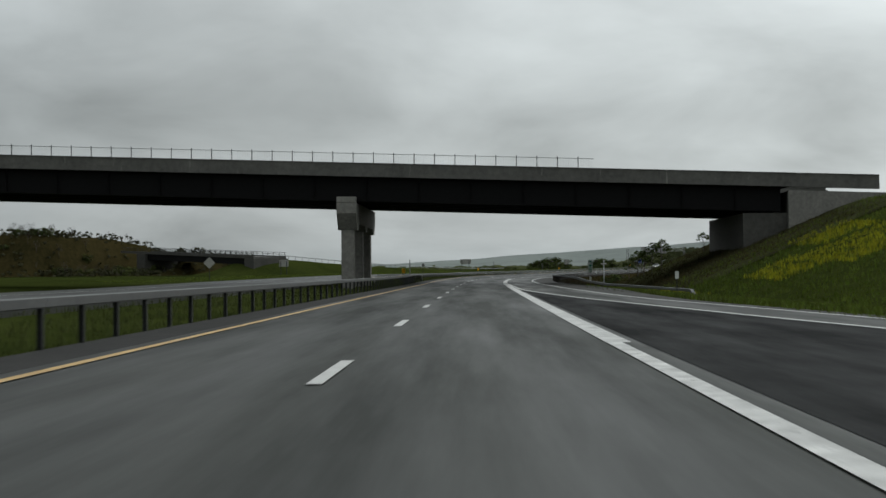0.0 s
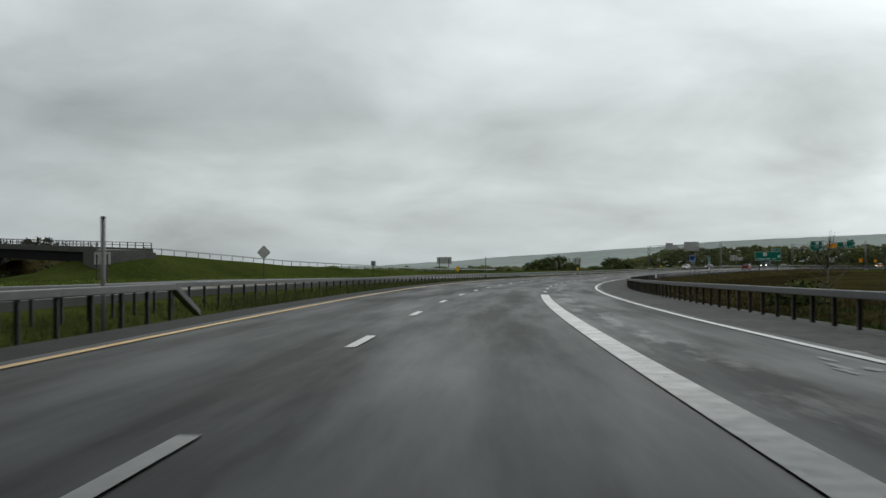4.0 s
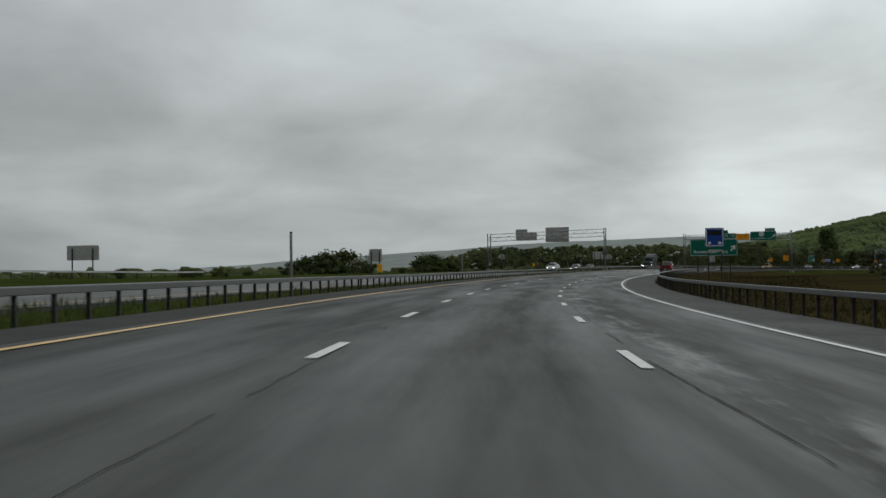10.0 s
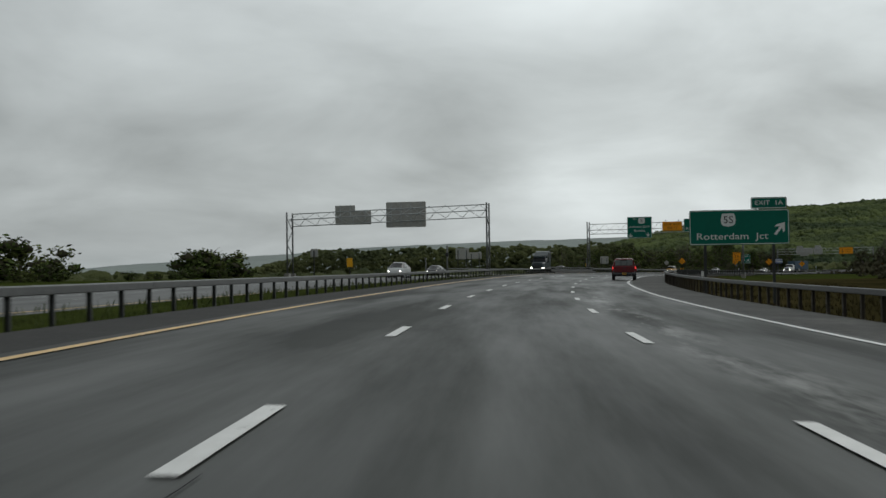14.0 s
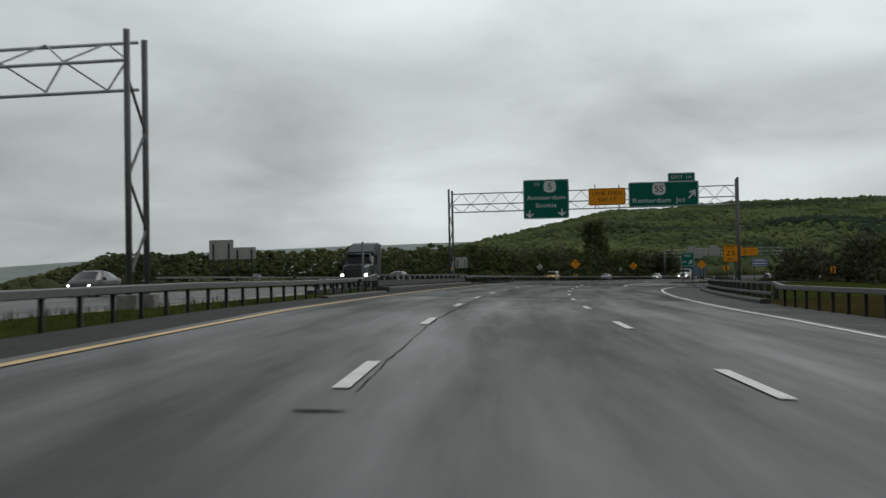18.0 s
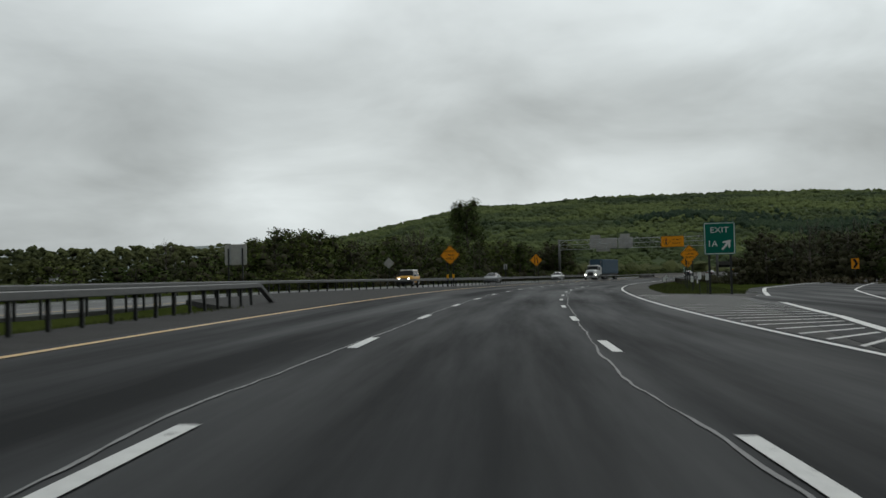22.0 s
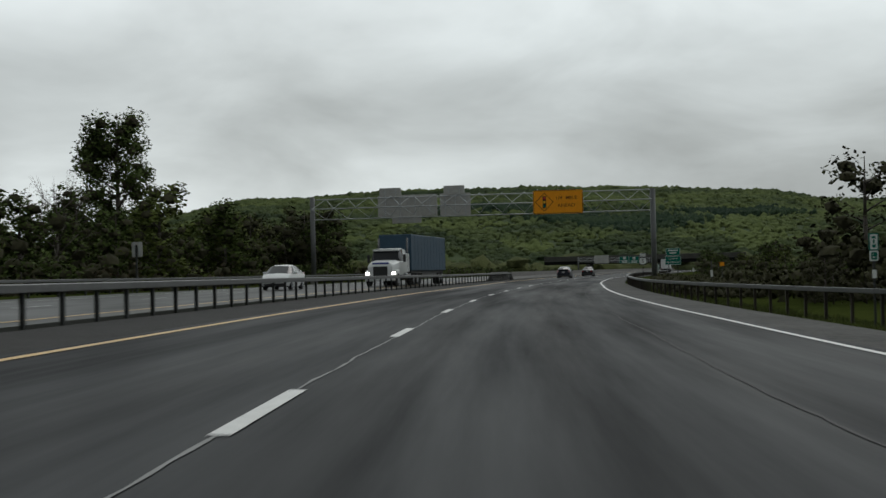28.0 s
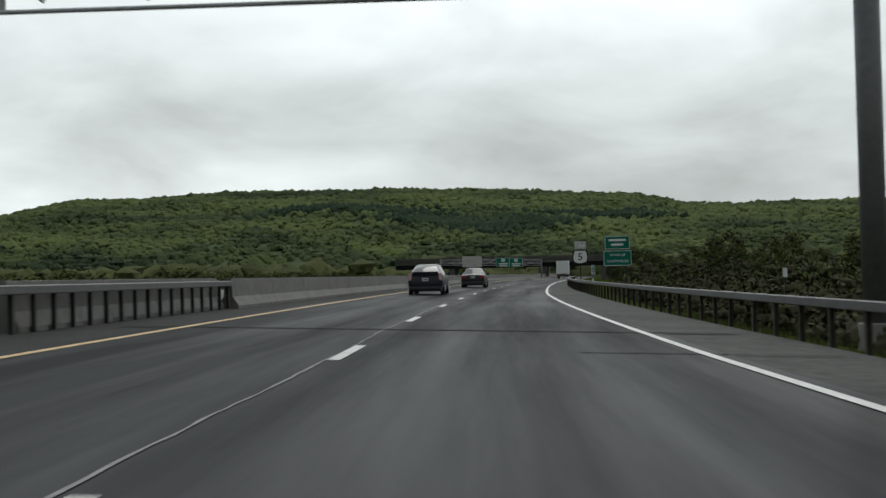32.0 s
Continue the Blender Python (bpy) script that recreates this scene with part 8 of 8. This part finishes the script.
def sedan(m, label, paint, long=4.7, facing_lit=False, high=1.45):
    car = thing("car", m, label, "car")
    f, h = long / 4.7, high / 1.45
    st = [(-2.35, 0.4, 0.66, 0.67, 0.72, 0.64), (-2.3, 0.28, 0.9, 0.92, 0.84, 0.74), (-1.72, 0.22, 0.95, 1.02, 0.89, 0.68), (-0.98, 0.2, 0.95, 1.38, 0.9, 0.58), (-0.3, 0.2, 0.93, 1.45, 0.9, 0.57), (-0.22, 0.2, 0.93, 1.45, 0.9, 0.57),
          (0.45, 0.2, 0.92, 1.41, 0.9, 0.58), (1.2, 0.2, 0.93, 0.98, 0.89, 0.7), (2.1, 0.24, 0.72, 0.78, 0.85, 0.66), (2.32, 0.3, 0.58, 0.6, 0.76, 0.6), (2.36, 0.38, 0.5, 0.5, 0.66, 0.5)]
    shell(car, [(y * f, zb, zs * h, zt * h, ws, wt) for y, zb, zs, zt, ws, wt in st], paint, glass_top=(2, 6), glass_side=(3, 5, 6))
    piece("rear_bumper", TRIM, car, -0.78, 0.78, -2.4 * f, -2.2 * f, 0.26, 0.46, bevel=0.03)
    piece("front_bumper", TRIM, car, -0.7, 0.7, 2.24 * f, 2.4 * f, 0.24, 0.4, bevel=0.03)
    piece("underside", TRIM, car, -0.76, 0.76, -2.1 * f, 2.1 * f, 0.17, 0.3)
    for side in (-1, 1):
        lamp("tail_lamp", LAMP_RED, car, side * 0.68, -2.3 * f, 0.8 * h, 0.28, 0.15, 0.1, "red tail lamp")
        case = lamp("headlamp", CHROME, car, side * 0.62, 2.28 * f, 0.62 * h, 0.26, 0.13, 0.12)
        if facing_lit:
            part("bulb", tube(bmesh.new(), (side * 0.62, 2.32 * f, 0.62 * h), (side * 0.62, 2.355 * f, 0.62 * h), 0.075, seg=14), HEAD_LIT, case, "lit bulb")
        for y in (-1.42, 1.42):
            wheel(car, side * 0.8, y * f, 0.32, 0.21)
    p = lamp("number_plate", PLATE_WHITE, car, 0, -2.335 * f, 0.78 * h, 0.31, 0.155, 0.02)
    bars(p, [(0, 0.78 * h, 0.2, 0.05)], TRIM, -2.348 * f)
    mirrors(car, 0.88, 0.5 * f, 1.0 * h, paint)
    return car


def pickup(m):
    car = thing("pickup_truck", m, "dark red pickup truck with chrome bumper and lit brake lamps", "pickup truck")
    st = [(-0.45, 0.42, 1.12, 1.14, 0.96, 0.86), (-0.42, 0.42, 1.12, 1.7, 0.96, 0.74), (-0.2, 0.42, 1.12, 1.76, 0.97, 0.74), (-0.1, 0.42, 1.12, 1.77, 0.97, 0.74), (0.75, 0.42, 1.1, 1.76, 0.97, 0.73), (1.05, 0.42, 1.1, 1.68, 0.97, 0.74), (1.6, 0.42, 1.1, 1.16, 0.96, 0.82), (2.45, 0.44, 0.98, 1.04, 0.93, 0.78), (2.62, 0.5, 0.9, 0.92, 0.88, 0.74)]
    shell(car, st, RED, glass_top=(5,), glass_side=(3, 4, 5), body="cab", label="dark red cab and bonnet")
    # rear window in three lights
    piece("rear_window", GLASS_PALE, car, -0.70, 0.70, -0.462, -0.43, 1.18, 1.62, bevel=0.02, label="wide rear window")
    piece("window_frame", TRIM, car, -0.26, -0.225, -0.475, -0.44, 1.18, 1.62, bevel=0.004)
    piece("window_frame", TRIM, car, 0.225, 0.26, -0.475, -0.44, 1.18, 1.62, bevel=0.004)
    piece("window_frame", TRIM, car, -0.24, 0.24, -0.475, -0.44, 1.59, 1.625, bevel=0.004)
    piece("high_brake_lamp", LAMP_RED, car, -0.16, 0.16, -0.44, -0.40, 1.68, 1.72, bevel=0.006)
    # bed
    for side in (-1, 1):
        bm = bmesh.new()
        box(bm, min(side * 0.9, side * 0.985), max(side * 0.9, side * 0.985), -2.62, -0.46, 0.56, 1.12, 0.03)
        part("bed_side", bm, RED, car, "dark red bed side")
        bm = bmesh.new()
        box(bm, min(side * 0.86, side * 1.0), max(side * 0.86, side * 1.0), -2.62, -0.46, 1.115, 1.14, 0.01)
        part("bed_rail", bm, TRIM, car)
        # grey strip put in for the silvery reflections along the lower side
        piece("reflection_strip", GREY_CAR, car, min(side * 0.975, side * 0.99), max(side * 0.975, side * 0.99), -2.55, 2.3, 0.46, 0.52, bevel=0.004, label="grey strip standing for reflections low on the side")
        lamp("tail_lamp", LAMP_RED, car, side * 0.9, -2.62, 0.93, 0.14, 0.36, 0.08, "red tail lamp")
        lamp("brake_lamp", LAMP_LIT, car, side * 0.9, -2.655, 0.98, 0.1, 0.17, 0.03, "glowing brake lamp")
        for y in (-1.45, 1.75):
            wheel(car, side * 0.84, y, 0.375, 0.25)
        piece("mud_flap", TRIM, car, min(side * 0.7, side * 0.97), max(side * 0.7, side * 0.97), -1.92, -1.9, 0.16, 0.5, bevel=0.004)
        lamp("headlamp", CHROME, car, side * 0.68, 2.6, 0.82, 0.35, 0.2, 0.1)
    piece("bed_floor", TRIM, car, -0.9, 0.9, -2.6, -0.46, 0.58, 0.66)
    piece("tailgate", RED, car, -0.8, 0.8, -2.66, -2.58, 0.62, 1.12, bevel=0.02, label="dark red tailgate")
    piece("tailgate_handle", TRIM, car, -0.12, 0.12, -2.675, -2.65, 0.95, 1.02, bevel=0.008, label="black handle")
    piece("rear_bumper", CHROME, car, -0.95, 0.95, -2.82, -2.64, 0.44, 0.6, bevel=0.02, label="dull chrome step bumper")
    piece("bumper_pad", TRIM, car, -0.6, 0.6, -2.83, -2.66, 0.6, 0.625, bevel=0.004)
    p = piece("number_plate", PLATE, car, -0.16, 0.16, -2.835, -2.82, 0.44, 0.59, bevel=0.004, label="yellow plate")
    bars(p, [(0, 0.515, 0.22, 0.06)], TRIM, -2.836)
    piece("chassis", TRIM, car, -0.5, 0.5, -2.5, 2.3, 0.3, 0.46)
    part("rear_axle", tube(bmesh.new(), (-0.75, -1.45, 0.37), (0.75, -1.45, 0.37), 0.07, seg=8), TRIM, car)
    piece("front_bumper", CHROME, car, -0.92, 0.92, 2.56, 2.74, 0.42, 0.6, bevel=0.03)
    mirrors(car, 0.96, 1.0, 1.18, TRIM)
    return car


def boxy_suv(m, label, paint, roof, lit=True, high=1.85):
    car = thing("suv", m, label, "car")
    h = high / 1.85
    st = [(-2.2, 0.5, 1.1, 1.12, 0.88, 0.8), (-2.16, 0.45, 1.12, 1.72, 0.92, 0.74), (-1.9, 0.42, 1.12, 1.8, 0.93, 0.74), (-0.3, 0.42, 1.12, 1.82, 0.93, 0.74), (-0.2, 0.42, 1.12, 1.82, 0.93, 0.74), (0.65, 0.42, 1.12, 1.78, 0.93, 0.74), (1.0, 0.42, 1.12, 1.2, 0.92, 0.8), (2.0, 0.46, 1.06, 1.12, 0.9, 0.8), (2.16, 0.5, 0.92, 0.94, 0.86, 0.74)]
    shell(car, [(y, zb, zs * h, zt * h, ws, wt) for y, zb, zs, zt, ws, wt in st], paint, glass_top=(5,), glass_side=(2, 4, 5))
    piece("roof", roof, car, -0.72, 0.72, -2.12, 0.66, 1.7 * h, 1.88 * h, bevel=0.05, label="pale roof panel")
    piece("grille", TRIM, car, -0.7, 0.7, 2.12, 2.2, 0.74, 0.94, bevel=0.02)
    piece("front_bumper", TRIM, car, -0.9, 0.9, 2.08, 2.3, 0.42, 0.68, bevel=0.04)
    piece("rear_bumper", TRIM, car, -0.88, 0.88, -2.32, -2.12, 0.42, 0.66, bevel=0.04)
    piece("underside", TRIM, car, -0.78, 0.78, -2.0, 2.0, 0.3, 0.5)
    for side in (-1, 1):
        part("headlamp", tube(bmesh.new(), (side * 0.56, 2.15, 0.86), (side * 0.56, 2.23, 0.86), 0.11, seg=16), HEAD_LIT if lit else CHROME, car, "lit round headlamp")
        lamp("tail_lamp", LAMP_RED, car, side * 0.8, -2.18, 1.0, 0.14, 0.3, 0.08)
        for y in (-1.35, 1.4):
            wheel(car, side * 0.82, y, 0.38, 0.25)
    mirrors(car, 0.92, 0.85, 1.2, TRIM)
    return car


def tractor(m, label, paint, stripe, lit=True, sleeper=False, name="truck_tractor", parent=None):
    """A bonneted road tractor facing +y."""
    car = parent or thing(name, m, label, "truck")
    st = [(-1.6, 0.9, 1.9, 2.75, 1.15, 0.95), (-1.5, 0.85, 1.9, 2.85, 1.2, 1.0), (-0.6, 0.85, 1.9, 2.88, 1.2, 1.0), (0.35, 0.85, 1.9, 2.82, 1.2, 1.0), (0.75, 0.85, 1.86, 1.98, 1.14, 0.9), (2.2, 0.8, 1.6, 1.78, 0.98, 0.76), (2.35, 0.8, 1.5, 1.55, 0.9, 0.7)]
    shell(car, st, paint, glass_top=(3,), glass_side=(2, 3), body="cab")
    if sleeper:
        bm = bmesh.new()
        pts = [(-3.4, 1.0), (-3.4, 3.6), (-2.9, 3.85), (-1.8, 3.7), (-0.4, 2.95), (-0.4, 2.6), (-1.5, 2.6), (-1.5, 1.0)]
        lo = [bm.verts.new((-1.2, y, z)) for y, z in pts]
        hi = [bm.verts.new((1.2, y, z)) for y, z in pts]
        bm.faces.new(lo)
        bm.faces.new(hi[::-1])
        for i in range(len(pts)):
            bm.faces.new((lo[i], hi[i], hi[(i + 1) % len(pts)], lo[(i + 1) % len(pts)]))
        bmesh.ops.recalc_face_normals(bm, faces=bm.faces[:])
        bmesh.ops.bevel(bm, geom=bm.edges[:], offset=0.12, segments=2, affect="EDGES")
        part("sleeper", bm, paint, car, "tall rounded sleeper box with roof fairing")
    else:
        piece("cab_fairing", paint, car, -1.18, 1.18, -2.3, -1.6, 1.0, 2.5, bevel=0.06)
    piece("grille", TRIM, car, -0.55, 0.55, 2.28, 2.42, 0.75, 1.5, bevel=0.03, label="dark upright grille")
    piece("bonnet_stripe", stripe, car, -0.62, 0.62, 1.9, 2.3, 1.66, 1.80, bevel=0.02)
    piece("sun_visor", paint, car, -1.0, 1.0, 0.3, 0.62, 2.66, 2.8, bevel=0.03)
    piece("front_bumper", paint, car, -1.15, 1.15, 2.2, 2.5, 0.4, 0.72, bevel=0.05)
    piece("frame", TRIM, car, -0.5, 0.5, -5.6, 2.0, 0.65, 0.95)
    for side in (-1, 1):
        piece("wing", paint, car, min(side * 0.85, side * 1.18), max(side * 0.85, side * 1.18), 1.0, 2.3, 0.75, 1.25, bevel=0.1)
        lamp("headlamp", HEAD_LIT if lit else CHROME, car, side * 1.0, 2.3, 0.98, 0.28, 0.2, 0.12, "lit headlamp" if lit else "")
        part("exhaust_pipe", tube(bmesh.new(), (side * 1.12, -1.8 - sleeper * 1.8, 1.0), (side * 1.12, -1.8 - sleeper * 1.8, 3.7), 0.08, seg=10), CHROME, car, smooth=True)
        wheel(car, side * 1.05, 1.55, 0.5, 0.28)
        for y in (-3.7, -5.0):
            wheel(car, side * 0.95, y, 0.5, 0.5)
        lamp("tail_lamp", LAMP_LIT if not lit else LAMP_RED, car, side * 0.9, -5.65, 0.8, 0.2, 0.14, 0.05)
        part("fuel_tank", tube(bmesh.new(), (side * 0.95, -2.6, 0.75), (side * 0.95, -0.6, 0.75), 0.3, seg=14), CHROME, car, smooth=True)
        piece("door_mirror", TRIM, car, min(side * 1.3, side * 1.5), max(side * 1.3, side * 1.5), 0.3, 0.4, 1.8, 2.4, bevel=0.02)
    return car


def lorry(m):
    car = tractor(m, "white lorry tractor with blue stripe pulling a blue-grey box trailer", WHITE_CAR, BLUE_STRIPE, name="lorry")
    body = piece("trailer", TRAILER_BLUE, car, -1.3, 1.3, -16.2, -2.5, 1.15, 4.0, bevel=0.04, label="blue-grey ribbed box trailer")
    for y in np.arange(-16.0, -2.6, 1.22):
        for side in (-1, 1):
            part("trailer_rib", box(bmesh.new(), min(side * 1.3, side * 1.308), max(side * 1.3, side * 1.308), y, y + 0.05, 1.2, 3.95), TRAILER_BLUE, body)
    piece("trailer_frame", TRIM, car, -1.1, 1.1, -16.0, -3.0, 0.95, 1.15)
    for side in (-1, 1):
        piece("side_skirt", TRIM, car, min(side * 1.2, side * 1.25), max(side * 1.2, side * 1.25), -12.5, -6.5, 0.55, 0.95, bevel=0.004)
        for y in (-13.6, -14.9):
            wheel(car, side * 0.98, y, 0.5, 0.5)
    return car


def box_truck(m):
    car = thing("box_truck", m, "white box truck seen from behind", "truck")
    piece("cargo_box", WHITE_CAR, car, -1.2, 1.2, -3.6, 1.6, 0.95, 3.5, bevel=0.03, label="white cargo box")
    bm = bmesh.new()
    for z in np.arange(1.2, 3.4, 0.42):
        box(bm, -1.1, 1.1, -3.62, -3.6, z, z + 0.02)
    part("door_slat", bm, STEEL, car, "roller door slats")
    piece("cab", WHITE_CAR, car, -1.05, 1.05, 1.7, 3.4, 0.6, 2.3, bevel=0.15)
    piece("chassis", TRIM, car, -0.6, 0.6, -3.5, 3.2, 0.55, 0.95)
    piece("rear_bumper", TRIM, car, -1.1, 1.1, -3.75, -3.6, 0.5, 0.68)
    for side in (-1, 1):
        lamp("tail_lamp", LAMP_RED, car, side * 1.0, -3.62, 0.8, 0.2, 0.14, 0.05)
        for y in (-2.2, 2.5):
            wheel(car, side * 0.92, y, 0.42, 0.3)
    return car


hatchback(site(895.6, -2.15), "dark navy hatchback with pale rear lamps in the passing lane", NAVY)
sedan(site(928, -1.7), "black sedan with white plate in the passing lane", BLACK_CAR)
pickup(site(471.5, 6.75, 0, 1.0))
boxy_suv(site(713, -17.0, float(OPP_DROP(713)), 180), "yellow off-road vehicle with white roof and lit headlamps", YELLOW_CAR, WHITE_CAR)
sedan(site(748, -13.3, float(OPP_DROP(748)), 180), "grey sedan on the opposite carriageway", GREY_CAR, facing_lit=False)
hatchback(site(805.5, -13.9, float(OPP_DROP(805)), 180), "white hatchback with lit headlamps on the opposite carriageway", WHITE_CAR, facing_lit=True)
lorry(site(825.4, -10.9, float(OPP_DROP(825)), 176.5))
hatchback(site(497.5, -17.5, float(OPP_DROP(497)), 180), "silver family car with roof rails and lit headlamps", SILVER, facing_lit=True, high=1.68, roof_rails=True)
hatchback(site(541, -23.3, float(OPP_DROP(541)), 180), "dark estate car with lit headlamps on the opposite carriageway", BLACK_CAR, facing_lit=True)
tractor(site(578, -15.2, float(OPP_DROP(578)), 180), "dark tall tractor unit with sleeper box on the opposite carriageway", TRACTOR_DARK, TRIM, sleeper=True)
sedan(site(603.5, -17.0, float(OPP_DROP(603)), 180), "dark sedan with lit headlamps beyond the bridge rail", GREY_CAR, facing_lit=True)
box_truck(site(1085, 1.8))


def far_overpass():
    ob = thing("far_bridge", site(1165, 0), "dark low bridge across the road beyond the gantry", "bridge")
    piece("deck", CONCRETE_DARK, ob, -45, 22, -5, 5, 4.0, 4.9, bevel=0.05)
    for y in (-4.5, 0, 4.5):
        piece("girder", GIRDER, ob, -45, 22, y - 0.2, y + 0.2, 2.9, 4.0)
    for x in (-30, -6, 9):
        piece("pier", CONCRETE_DARK, ob, x - 0.6, x + 0.6, -4.5, 4.5, -1, 2.9, bevel=0.05)
    for y in (-5, 5):
        piece("parapet", CONCRETE_DARK, ob, -45, 22, y - 0.15, y + 0.15, 4.9, 5.7)


far_overpass()


def gabled_house():
    """White house far off, its gable showing above the wood."""
    ob = thing("house", site(1028.7, -309, -2.0, 60), "small white gabled house standing among distant trees", "house")
    part("wall", slab(bmesh.new(), [(-3.2, 0), (3.2, 0), (3.2, 5.0), (0, 7.9), (-3.2, 5.0)], -4.5, 4.5), WHITE_CAR, ob, "white boarded walls")
    for side in (-1, 1):
        part("roof", slab(bmesh.new(), [(0, 7.9), (0, 8.15), (side * 3.7, 4.75), (side * 3.7, 4.5)], -4.9, 4.9), STEEL_DULL, ob, "grey roof slope")
    for x in (-1.4, 1.4):
        piece("window", GLASS, ob, x - 0.45, x + 0.45, -4.53, -4.5, 2.6, 4.0)


gabled_house()
